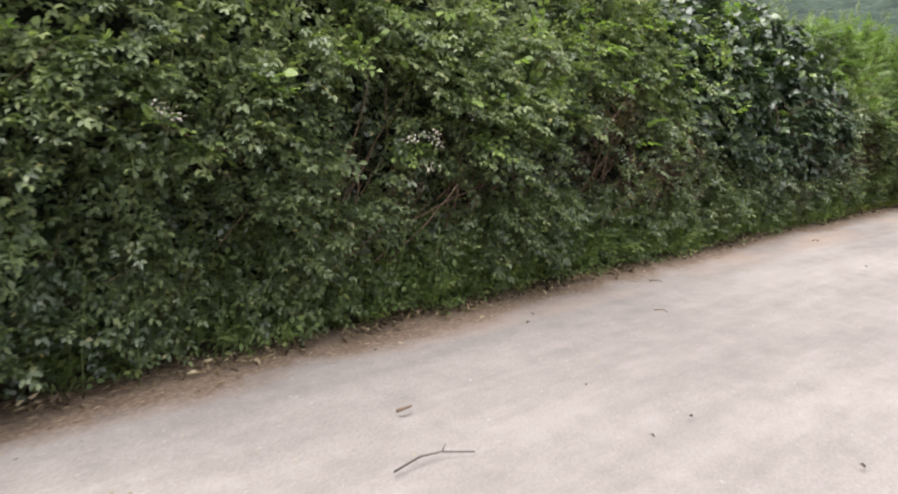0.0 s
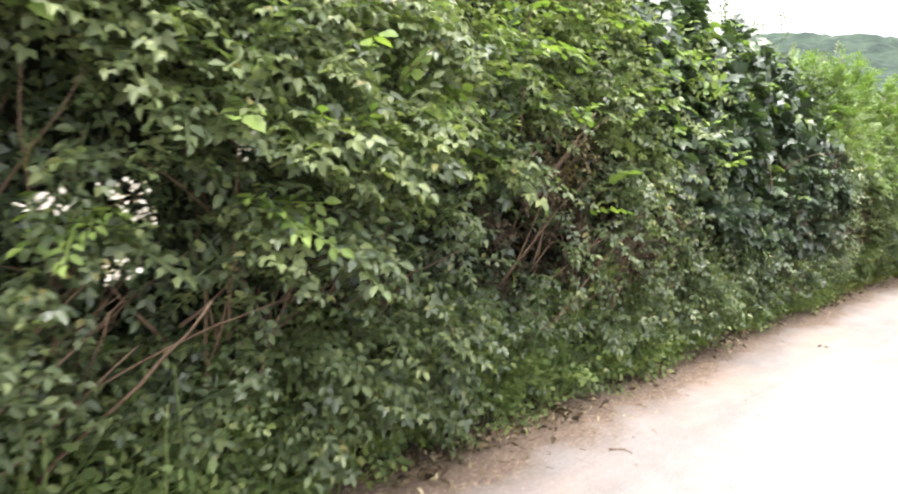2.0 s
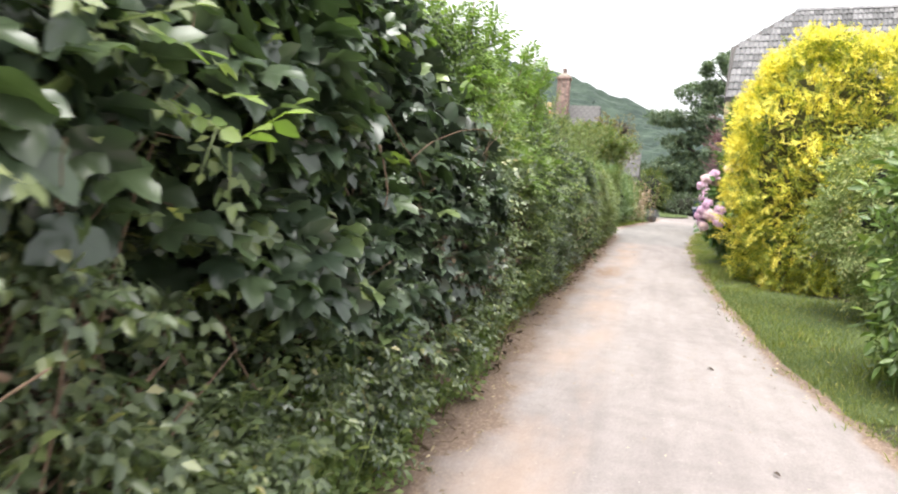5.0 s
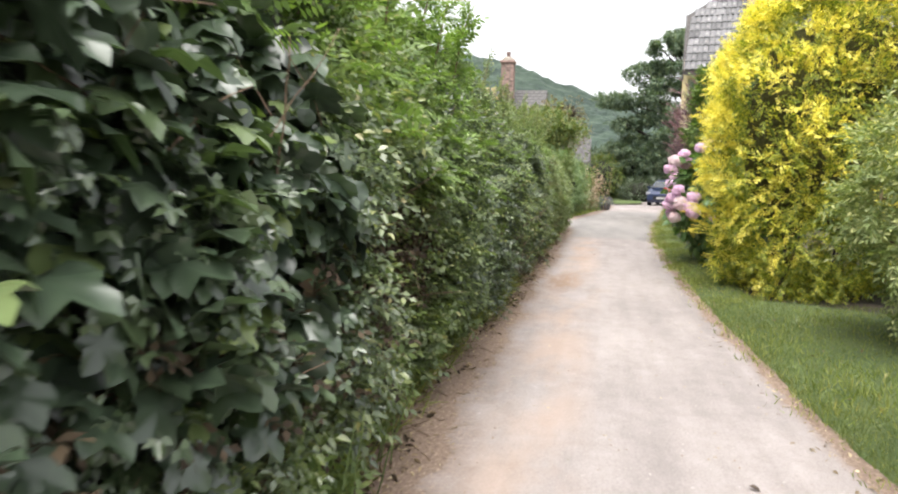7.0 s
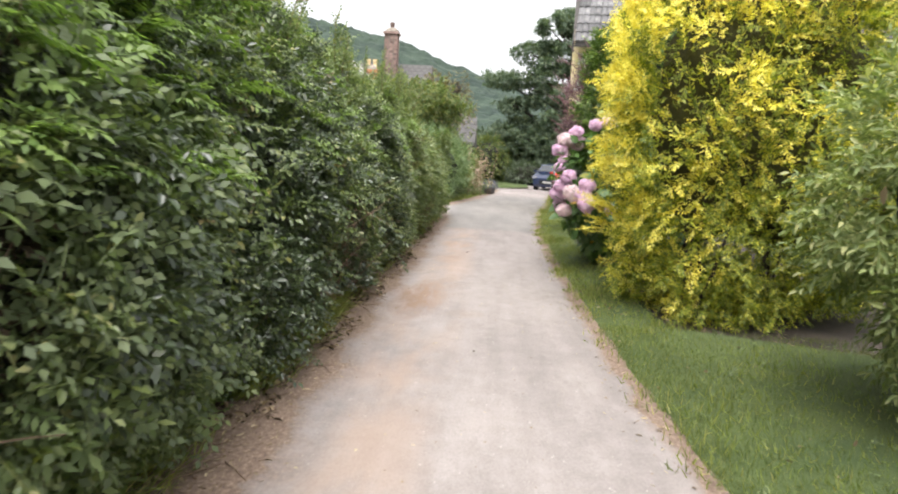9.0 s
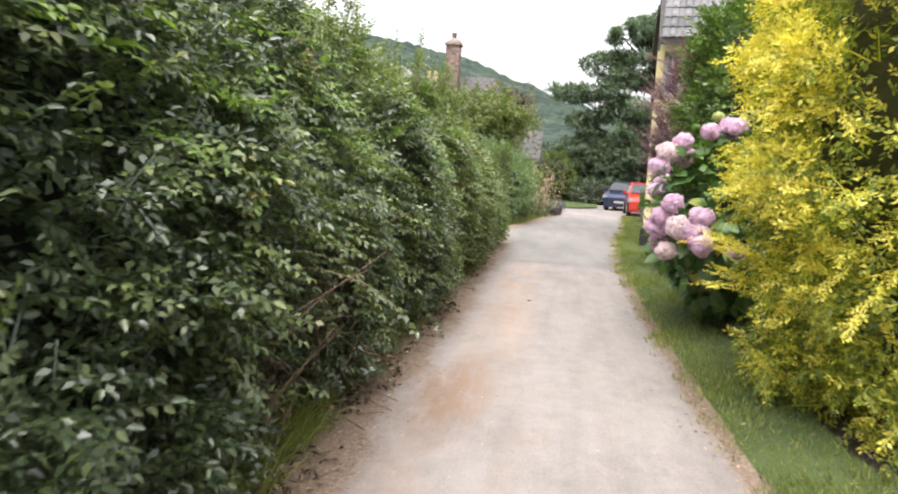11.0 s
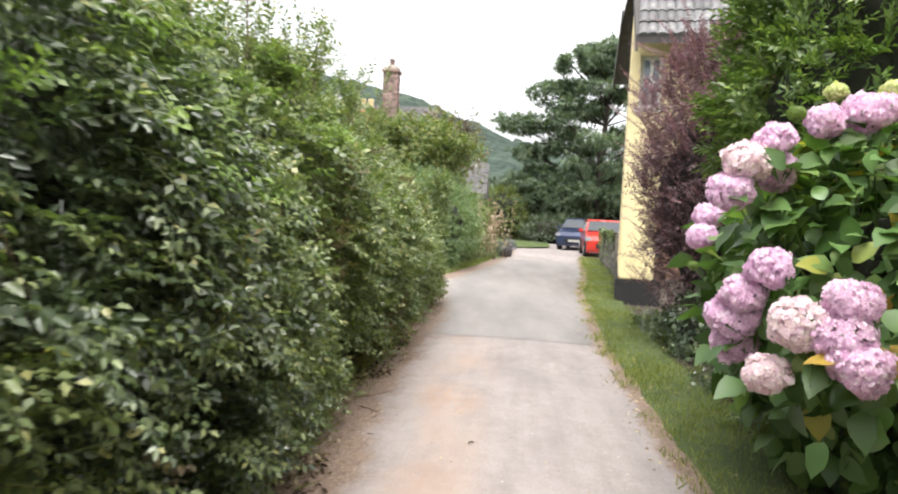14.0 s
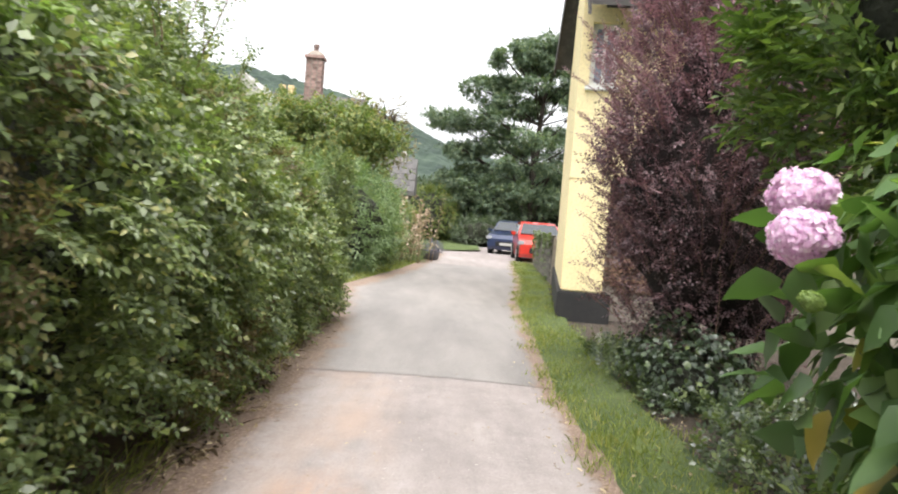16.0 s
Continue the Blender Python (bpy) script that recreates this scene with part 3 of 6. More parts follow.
def hedge_face(s, z):
    """How far across the lane the leafy face stands."""
    foot = np.interp(s, [-14, -4, 0.5, 5, 8, 14, 30], [2.45, 3.35, 3.8, 4.1, 4.3, 4.45, 4.52])
    h = hedge_height(s)
    w = np.clip(z / h, 0, 1)
    low = np.where(s < 10, 0.18, 0.12)
    return foot + low * np.clip(1 - z / 0.35, 0, 1) - 0.12 * np.sin(np.pi * np.clip(w * 1.15, 0, 1)) + 0.65 * np.clip((w - 0.5) / 0.5, 0, 1) ** 1.6


# bare places in the face: along from, to, height from, to
GAPS = [(5.3, 7.4, 0.55, 1.3), (5.0, 6.1, 1.3, 1.65), (4.2, 5.2, 0.8, 1.35), (2.3, 2.8, 1.0, 1.5), (3.5, 4.3, 0.8, 1.15), (17.2, 18.6, 0.25, 1.05), (20.4, 21.0, 0.5, 0.9), (12.2, 13.5, 0.8, 1.3)]


def hedge_points(n, s0, s1, z0=0.02, z1=1.0, deep=0.35, lump=0.2, edge=0.35, seed=1, top=0.18):
    """Places in the hedge's outer growth, with the way out of it."""
    s = rng.uniform(s0, s1, n) + rng.normal(0, edge, n)
    h = hedge_height(s)
    on_top = rng.random(n) < top
    z = z0 + (h * z1 - z0) * rng.random(n)
    back = rng.exponential(deep * 0.4, n).clip(0, deep)
    d = hedge_face(s, z) + back
    p = np.stack([s, d, z], 1)
    l1, l2 = bumps(p, 0.9, seed), bumps(p, 2.6, seed + 1)
    swell = lump * 1.5 * l1 + lump * 1.0 * l2
    p[:, 1] -= np.where(swell > 0, 0.5 * swell, swell)
    over = rng.uniform(0.3, 2.0, n)
    pt = np.stack([s, hedge_face(s, h) + over, h - back * 0.6 + 0.3 * l1 + 0.2 * l2], 1)
    p = np.where(on_top[:, None], pt, p)
    keep = (l2 + 0.5 * l1 > -0.08) | (rng.random(n) < 0.26) | on_top
    for a, b, c, e in GAPS:
        inside = np.maximum(np.abs(s - (a + b) / 2) / ((b - a) / 2), np.abs(z - (c + e) / 2) / ((e - c) / 2)) + 0.35 * l2
        keep &= (inside > 1) | (rng.random(n) < 0.2) | on_top
    out = np.where(on_top[:, None], np.array([0, -0.25, 1.0]), np.stack([np.zeros(n), -np.ones(n), 0.15 + 0.7 * np.clip(z / h - 0.6, 0, 1)], 1))
    return p[keep], unit(out)[keep]


def inner_places(n, s0, s1):
    """Places close before the dense inside, also behind the bare gaps."""
    s = rng.uniform(s0, s1, n)
    z = rng.uniform(0.05, 0.93, n) * hedge_height(s)
    p = np.stack([s, hedge_face(s, z) + rng.uniform(0.28, 0.46, n), z], 1)
    return p, np.tile([0, -1.0, 0.15], (n, 1))


def leafy(name, templates, p, out, size, mat, parent, droop=0.3, wild=0.6, face=0.45, up=0.85, label=""):
    n = len(p)
    fw = out * 0.6 + rng.normal(0, wild, (n, 3)) + np.array([0, 0, -droop])
    nm = out * face + np.array([0, 0, up]) + rng.normal(0, 0.35, (n, 3))
    return scatter(name, templates, p, fw, nm, size * rng.uniform(0.7, 1.2, n), mat, parent, label)


def grow(p, out, per, length, sag=0.45, rise=(-0.1, 0.6), splay=0.8, swing=0.6, face=0.25):
    """Sprays: from each place a twig reaches out and sags, with sprigs lying flat to either side of it."""
    n = len(p)
    up = np.array([0, 0, 1.0])
    d = unit(out * 0.8 + rng.normal(0, swing, (n, 3)) * np.array([1, 0.6, 0.1]) + up * rng.uniform(*rise, (n, 1)))
    ln = length * rng.uniform(0.6, 1.3, (n, 1))
    side = unit(np.cross(d, up))
    flat = unit(up + out * face + rng.normal(0, 0.22, (n, 3)))
    ps, fs, ns = [], [], []
    for i in range(per):
        t = (i + 0.4) / per
        ps.append(p + d * ln * (t - 0.45) - up * sag * ln * t * t)
        fs.append(d - up * 2 * sag * t + side * splay * (1 - 0.6 * t) * (-1) ** i)
        ns.append(flat + rng.normal(0, 0.16, (n, 3)))
    return np.concatenate(ps), np.concatenate(fs), np.concatenate(ns)


def sprays(name, templates, p, out, per, length, size, mat, parent, label="", **way):
    q, f, m = grow(p, out, per, length, **way)
    return scatter(name, templates, q, f, m, size * rng.uniform(0.75, 1.2, len(q)), mat, parent, label)


WIDE = oval(0.85, fold=0.1)
LOBED = lobed()
TRI_LEAF = oval(0.66, fold=0.45, droop=0.2)
TRIPLE = join_templates([(TRI_LEAF, (0, 0.25, 0), 0, 0, 0, 0.75), (rhomb(0.72, 0.4), (0, 0.2, 0), 68, -8, 0, 0.6), (rhomb(0.72, 0.4), (0, 0.2, 0), -68, -8, 0, 0.6)])
PINNATE = join_templates([(rhomb(0.42), (0, 0.12 + 0.2 * (i // 2), 0), 62 if i % 2 else -62, -10, 0, 0.42) for i in range(8)] + [(rhomb(0.42), (0, 0.9, 0), 0, -15, 0, 0.45)])
SPRIGS_OVAL = [sprig(oval(0.5 + 0.04 * k, fold=0.4, droop=0.2) if k % 2 else rhomb(0.58, 0.4), 8, 0.043, 0.16, k) for k in range(4)]
SPRIGS_TRIPLE = [sprig(TRIPLE, 4, 0.066, 0.17, k) for k in range(5)]
SPRIGS_FAR = [sprig(rhomb(0.66), 8, 0.048, 0.16, k) for k in range(5)]
SPRIGS_NETTLE = [sprig(rhomb(0.55), 8, 0.055, 0.18, k, 75, 0) for k in range(5)]


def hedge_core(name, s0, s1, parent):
    """Shell for the twiggy inside that stops the view; near-black to paint its shade."""
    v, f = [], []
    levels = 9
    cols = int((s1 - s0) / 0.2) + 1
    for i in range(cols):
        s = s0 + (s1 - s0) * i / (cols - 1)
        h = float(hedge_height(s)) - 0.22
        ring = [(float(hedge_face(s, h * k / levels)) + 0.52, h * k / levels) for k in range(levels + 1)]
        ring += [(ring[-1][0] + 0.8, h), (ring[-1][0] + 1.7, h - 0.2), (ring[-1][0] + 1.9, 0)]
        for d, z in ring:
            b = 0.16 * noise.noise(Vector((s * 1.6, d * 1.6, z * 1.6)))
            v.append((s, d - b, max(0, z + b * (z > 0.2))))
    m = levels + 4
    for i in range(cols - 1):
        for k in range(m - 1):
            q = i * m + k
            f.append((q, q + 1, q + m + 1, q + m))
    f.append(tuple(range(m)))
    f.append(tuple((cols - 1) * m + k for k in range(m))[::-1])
    return link_mesh(name, v, f, M_CORE, parent, "near-black shell painting the shade of the twiggy inside")


def hedge_stems(parent, s0, s1, count, seed, mat=None, high=1.6, label="bare brown stems"):
    r = random.Random(seed)
    lines = []
    for _ in range(count):
        s = r.uniform(s0, s1)
        z = r.uniform(0.1, high)
        d = float(hedge_face(s, z)) + r.uniform(0.0, 0.25)
        lines.append((wander((s, d, z), (r.uniform(-1, 1), r.uniform(-0.25, 0.25), r.uniform(0.1, 1)), r.uniform(0.25, 0.65), 7, 0.22, r), r.uniform(0.0025, 0.006), 0.0015))
    return tagged(tubes("stem", lines, mat or M_TWIG, parent, label), kind="stuff")


# sprays of lime leaves: along, height
LIME = [(4.55, 1.5), (4.3, 1.98), (6.0, 1.42), (6.4, 1.97), (5.9, 1.22), (3.4, 1.95), (5.3, 2.1)]


def lobed_foot(p):
    """The height from which the lobed leaves hang over the brambles."""
    return np.interp(p[:, 0], [6.6, 7.3, 8.3, 9.2, 10.4, 11.0, 11.5], [1.6, 1.4, 1.1, 0.75, 0.75, 0.95, 1.5]) + 0.3 * bumps(p, 1.3, 61)



def make_hedge():
    h1 = thing("bramble_thicket", "dense dark green bramble thicket with bare twigs and pale blossom", "hedge", at=(2, 4.6, 0))
    h1.matrix_world = pose(0, 0, 0)
    hedge_core("inner_shade_shell", -9, 8.8, h1)
    p, o = hedge_points(900, -8.6, -0.8, 0.1, 1.0, 0.4, 0.3, 0.3, 1)
    leafy("foliage", SPRIGS_TRIPLE, p, o, 1.8, M_BRAMBLE, h1)
    p, o = hedge_points(10500, -0.6, 8.3, 0.1, 1.0, 0.45, 0.26, 0.3, 1)
    ok = (p[:, 0] < 6.6) | (p[:, 2] < lobed_foot(p)) | (rng.random(len(p)) < 0.08)
    p, o = p[ok], o[ok]
    patch = bumps(p, 0.75, 31)
    # leaves turn paler with height: skylight on the top is painted in
    for mat, pick in ((M_IVY, (patch < -0.22) & (p[:, 2] < 2.0)), (M_BRAMBLE, (patch >= -0.22) & (p[:, 2] < 1.4) & (p[:, 0] > 2.6)), (M_WEED, (patch >= -0.22) & (p[:, 2] < 1.4) & (p[:, 0] <= 2.6)), (M_WEED, (patch >= -0.22) & (p[:, 2] >= 1.4) & (p[:, 2] < 1.6)), (M_SKYLIT, (patch >= -0.22) & (p[:, 2] >= 1.6))):
        leafy("foliage", SPRIGS_TRIPLE, p[pick], o[pick], 1.0, mat, h1)
    p, o = hedge_points(9000, -0.6, 8.3, 0.4, 1.0, 0.35, 0.28, 0.3, 1)
    ok = (p[:, 0] < 6.6) | (p[:, 2] < lobed_foot(p)) | (rng.random(len(p)) < 0.08)
    p, o = p[ok], o[ok]
    patch = bumps(p, 0.75, 37)
    # again the paler tone above 1.5 m stands for skylight
    for mat, pick in ((M_WEED, (patch > 0.12) & (p[:, 2] < 1.5)), (M_BRAMBLE, (patch <= 0.12) & (p[:, 2] < 1.5)), (M_SKYLIT, p[:, 2] >= 1.5)):
        leafy("foliage", SPRIGS_OVAL, p[pick], o[pick], 1.1, mat, h1)
    # the second row's high sprays also carry skylight in their colour
    for mat, count, low, high, length, tmpl, size in ((M_BRAMBLE, 480, 0.25, 0.75, 0.24, SPRIGS_TRIPLE, 0.9), (M_SKYLIT, 300, 1.2, 1.0, 0.26, SPRIGS_TRIPLE, 0.95), (M_WEED, 380, 0.15, 0.9, 0.24, SPRIGS_OVAL, 1.1), (M_LIME, 40, 1.2, 1.0, 0.26, SPRIGS_OVAL, 1.2)):
        p, o = hedge_points(count, -0.6, 8.0, low, high, 0.1, 0.28, 0.3, 1, 0.1)
        ok = (p[:, 0] < 6.6) | (p[:, 2] < lobed_foot(p))
        p, o = p[ok], o[ok]
        sprays("spray", tmpl, p, o, 6, length, size, mat, h1)
    p, o = inner_places(3200, -0.4, 8.6)
    leafy("inner_foliage", SPRIGS_FAR, p, o, 1.25, M_IVY, h1, label="leaves in the shade behind the outer ones")
    p, o = hedge_points(300, -1, 8, 1.5, 1.0, 0.1, 0.35, 0.2, 1)
    leafy("new_growth", [sprig(WIDE, 5, 0.065, 0.17, k) for k in range(3)], p, o, 1.0, M_LIME, h1, 0.1, 0.5, label="fresh lime-green shoots")
    for s, z in LIME:
        q = np.array([[s, float(hedge_face(s, z)) - 0.06, z]])
        sprays("young_leaves", [WIDE], q, np.array([[0.7, -0.7, 0.1]]), 8, 0.26, 0.075, M_LIME, h1, "spray of heart-shaped lime-green young leaves", sag=0.3, swing=0.15, face=1.3)
    q = np.stack([rng.uniform(4.6, 6.9, 40), np.zeros(40), rng.uniform(1.75, 2.6, 40)], 1)
    q[:, 1] = hedge_face(q[:, 0], q[:, 2]) - 0.1
    sprays("new_growth", [WIDE], q, np.tile([0.3, -0.8, 0.3], (40, 1)), 6, 0.24, 0.06, M_LIME, h1, "fresh lime-green shoots", face=0.6, splay=1.3)
    hedge_stems(h1, -3, 8.6, 150, 3)
    # the open brown gap where the stems show
    r = random.Random(5)
    lines = []
    for _ in range(170):
        s = r.choice((r.uniform(5.2, 7.5), r.uniform(5.2, 7.3), r.uniform(5.2, 7.5), r.uniform(2.1, 3.0), r.uniform(3.4, 4.3)))
        lines.append((wander((s, float(hedge_face(s, 0.6)) + r.uniform(0.05, 0.3), r.uniform(0.35, 0.9)), (r.uniform(-0.2, 0.9), r.uniform(-0.35, 0.1), r.uniform(0.4, 1)), r.uniform(0.4, 0.9), 6, 0.12, r), r.uniform(0.004, 0.009), 0.0025))
    for s, z, way, ln in ((2.9, 0.35, (0.45, -0.3, 0.75), 0.8), (3.3, 0.75, (-0.4, -0.2, 0.5), 0.35), (3.35, 0.8, (0.5, -0.2, 0.5), 0.3), (5.2, 1.2, (0.75, -0.12, 0.55), 0.7), (5.05, 1.35, (0.6, -0.1, 0.7), 0.5), (7.0, 1.1, (-0.8, -0.1, 0.35), 0.7)):
        lines.append((wander((s, 4.05, z), way, ln, 7, 0.15, r), 0.009, 0.004))
    tagged(tubes("stem", lines, M_TWIG, h1, "reddish bare stems in a gap"), kind="stuff")
    n = 900
    s, z = rng.uniform(4.9, 7.6, n), rng.uniform(0.3, 1.8, n)
    q = np.stack([s, hedge_face(s, z) + rng.uniform(0.18, 0.4, n), z], 1)
    leafy("dead_foliage", SPRIGS_FAR, q, np.tile([0, -1.0, 0.2], (n, 1)), 0.9, M_WITHERED, h1, 0.5, 0.7, label="withered brown leaves inside the gap")
    n = 70
    s, z = rng.normal(5.7, 0.25, n), rng.normal(1.48, 0.1, n)
    q = np.stack([s, hedge_face(s, z) + rng.uniform(0.1, 0.25, n), z], 1)
    leafy("dead_foliage", SPRIGS_FAR, q, np.tile([0, -1.0, 0.2], (n, 1)), 0.8, M_RUSSET, h1, 0.5, 0.7, label="dry brown leaves on a broken branch")
    # pale blossom heads
    for s, z in ((3.0, 1.3), (3.06, 1.24), (3.37, 1.45), (2.98, 1.1), (1.26, 1.4), (2.79, 1.28), (1.2, 1.44)):
        n = 22
        c = np.array([s, float(hedge_face(s, z)) - 0.2, z])
        q = c + rng.normal(0, 1, (n, 3)) * np.array([0.028, 0.02, 0.018])
        leafy("blossom", [oval(0.8)], q, np.tile([0, -1.0, 0.3], (n, 1)), 0.018, M_WHITEFLOWER, h1, 0, 0.8, label="pale pink-white blossom")
    weeds = thing("nettle_bank", "low nettles and weeds spilling on to the lane edge", "weeds")
    n = 8000
    s = rng.uniform(-2, 16.5, n)
    z = 0.03 + 0.62 * rng.random(n) ** 1.4 * np.interp(s, [-8, 6, 12.5], [1.2, 1.0, 0.6])
    d = np.interp(s, [-14, -4, 0.5, 5, 8, 14, 30], [2.45, 3.35, 3.8, 4.1, 4.3, 4.45, 4.52]) - np.interp(s, [-2, 1.2, 2.6, 11, 13], [-0.08, -0.02, 0.11, 0.11, -0.12]) + 0.3 * z + rng.random(n) * 0.3
    p = np.stack([s, d, z], 1)
    p[:, 1] -= 0.15 * bumps(p, 1.6, 9)
    leafy("foliage", SPRIGS_NETTLE, p, np.tile([0, -0.7, 0.7], (n, 1)), 1.05, M_NETTLE, weeds, -0.2, 0.6)
    r = random.Random(17)
    lines = []
    for _ in range(140):
        s0 = r.uniform(0, 12.3)
        lines.append((wander((s0, float(hedge_face(s0, 0.2)) + r.uniform(-0.2, 0.1), 0), (r.uniform(-0.2, 0.2), r.uniform(-0.3, 0.0), 1), r.uniform(0.3, 0.75), 5, 0.08, r), 0.004, 0.002))
    tagged(tubes("stalk", lines, M_NETTLE, weeds, "upright green stalks"), kind="stuff")

    h2 = thing("sycamore_scrub", "scrub of large dark lobed leaves overhanging the lane", "shrub")
    hedge_core("inner_shade_shell", 8.8, 12.0, h2)
    p, o = hedge_points(8600, 6.7, 11.5, 0.6, 1.02, 0.4, 0.26, 0.12, 2)
    ok = p[:, 2] > lobed_foot(p)
    p, o = p[ok], o[ok]
    fine = (p[:, 0] > 8.6) & (p[:, 1] - hedge_face(p[:, 0], p[:, 2]) < 0.03) & (p[:, 2] < 2.6) & (p[:, 2] > 0.7)
    pick = np.flatnonzero(fine)[:280]
    rest = np.ones(len(p), bool)
    rest[pick] = False
    young = rest & (p[:, 2] > 2.0) & (p[:, 0] > 8.5) & (rng.random(len(p)) < 0.4)
    leafy("new_growth", [LOBED], p[young], o[young], 0.11, M_ELDER, h2, 0.5, 0.4, 0.6, 0.8, "paler young leaves near the top")
    rest &= ~young
    leafy("foliage", [LOBED], p[rest], o[rest], 0.14, M_DARKLEAF, h2, 0.4, 0.6, 0.3, 0.95)
    me = bpy.data.meshes.new("leaf")
    me.from_pydata([tuple(q) for q in LOBED[0]], [], LOBED[1])
    me.materials.append(M_LOBED_SINGLE)
    me.polygons.foreach_set("use_smooth", [True] * len(me.polygons))
    for k in pick:
        ob = new("leaf", me)
        fw = (o[k] * 0.6 + rng.normal(0, 0.6, 3) + np.array([0, 0, -0.42]))
        fw = Vector(fw).normalized()
        nm = Vector(o[k] * 0.35 + np.array([0, 0, 0.9]) + rng.normal(0, 0.45, 3))
        sd = fw.cross(nm).normalized()
        m = Matrix((sd, fw, sd.cross(fw))).transposed().to_4x4()
        ob.matrix_world = Matrix.Translation(p[k]) @ m @ Matrix.Scale(rng.uniform(0.11, 0.175), 4)
        ob.parent = h2
    p, o = hedge_points(1500, 8.6, 11.8, 0.1, 0.55, 0.3, 0.2, 0.2, 2, 0)
    leafy("undergrowth", SPRIGS_TRIPLE, p, o, 0.8, M_IVY, h2)
    p, o = hedge_points(2600, 8.2, 12.3, 0.15, 0.7, 0.35, 0.26, 0.15, 2, 0)
    ok = (p[:, 2] < lobed_foot(p)) | (p[:, 0] > 11.4)
    p, o = p[ok], o[ok]
    leafy("undergrowth", SPRIGS_OVAL, p, o, 1.0, M_BRAMBLE, h2)
    p, o = hedge_points(220, 8.4, 12.3, 0.15, 0.7, 0.1, 0.26, 0.15, 2, 0)
    ok = (p[:, 2] < lobed_foot(p)) | (p[:, 0] > 11.4)
    p, o = p[ok], o[ok]
    sprays("spray", SPRIGS_OVAL, p, o, 6, 0.24, 1.0, M_BRAMBLE, h2)
    p, o = hedge_points(500, 9.4, 12.4, 0.1, 0.42, 0.2, 0.2, 0.15, 2, 0)
    leafy("dead_foliage", SPRIGS_FAR, p, o, 0.9, M_WITHERED, h2, 0.5, 0.7, label="withered brown leaves low in the scrub")
    hedge_stems(h2, 8.6, 12.4, 110, 8)

    h3 = thing("elder_bush", "bright green elder bush with feathery leaves", "shrub")
    hedge_core("inner_shade_shell", 12.0, 14.6, h3)
    p, o = hedge_points(3600, 11.9, 15.2, 0.9, 1.06, 0.35, 0.28, 0.3, 3)
    high = p[:, 2] + 0.25 * bumps(p, 1.4, 77) > np.interp(p[:, 0], [11.5, 14.5], [1.55, 1.9])
    leafy("foliage", [PINNATE], p[high], o[high], 0.15, M_ELDER, h3, 0.1, 0.6, 0.6, 0.7)
    p, o = hedge_points(4400, 11.9, 15.0, 0.5, 1.0, 0.4, 0.28, 0.3, 3)
    # lower leaves take the deep tone: shade put into their colour
    pick = bumps(p, 0.9, 41) + 0.3 * (p[:, 2] > 1.7) > 0.16
    leafy("foliage", SPRIGS_OVAL, p[pick], o[pick], 1.05, M_HORNBEAM, h3)
    leafy("foliage", SPRIGS_OVAL, p[~pick], o[~pick], 1.05, M_DEEPSHADE, h3)
    p, o = hedge_points(3200, 11.8, 14.8, 0.1, 0.6, 0.3, 0.2, 0.25, 3, 0)
    leafy("undergrowth", SPRIGS_FAR, p, o, 1.0, M_WEED, h3)
    n = 420
    q = np.stack([rng.uniform(12.0, 13.7, n), rng.uniform(4.4, 4.75, n), rng.uniform(0.7, 1.4, n)], 1)
    leafy("dead_foliage", SPRIGS_FAR, q, np.tile([0, -1.0, 0.2], (n, 1)), 0.9, M_WITHERED, h3, 0.5, 0.7, label="withered brown leaves in a hollow")
    hedge_stems(h3, 12.0, 13.8, 50, 29)
    p, o = hedge_points(150, 11.6, 13.8, 0.1, 0.28, 0.05, 0.15, 0.2, 3, 0)
    leafy("low_fronds", [PINNATE], p, o, 0.17, M_NETTLE, h3, 0.1, 0.4, 0.5, 0.8, "bright feathery leaves by the lane")
    p, o = hedge_points(220, 11.9, 15.4, 1.35, 1.0, 0.1, 0.28, 0.3, 3, 0.15)
    sprays("spray", [PINNATE], p, o, 6, 0.24, 0.12, M_ELDER, h3, sag=0.35)
    r = random.Random(11)
    shoots = [wander((s, 4.85, 1.8), (0.1, -0.1, 1), 1.25, 6, 0.08, r) for s in (12.2, 12.9, 13.5, 14.2, 14.9, 15.6, 16.2)]
    tubes("stem", [(q, 0.012, 0.004) for q in shoots], M_TWIG, h3)["kind"] = "stuff"
    q = np.array([a.lerp(b, t) for line in shoots for a, b in zip(line[1:], line[2:]) for t in (0, 0.3, 0.6, 0.9) for _ in range(4)])
    leafy("plume", [PINNATE], q, unit(rng.normal(0, 1, q.shape) * np.array([1, 1, 0.4]) + np.array([0, 0, 0.4])), 0.17, M_ELDER, h3, 0.0, 0.35)

    h4 = thing("hornbeam_hedge", "tall clipped green hedge of small toothed leaves", "hedge")
    hedge_core("inner_shade_shell", 14.6, 29.7, h4)
    p, o = hedge_points(29000, 14.7, 29.7, 0.12, 1.0, 0.4, 0.24, 0.3, 4)
    keep = p[:, 0] < 30.2
    near = keep & (p[:, 0] < 21.5)
    far = keep & (p[:, 0] >= 21.5)
    # near, low leaves get the deep tone; the shade there is painted in
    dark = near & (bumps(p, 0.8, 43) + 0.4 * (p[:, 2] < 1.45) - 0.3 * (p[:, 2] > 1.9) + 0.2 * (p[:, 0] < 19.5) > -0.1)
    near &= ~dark
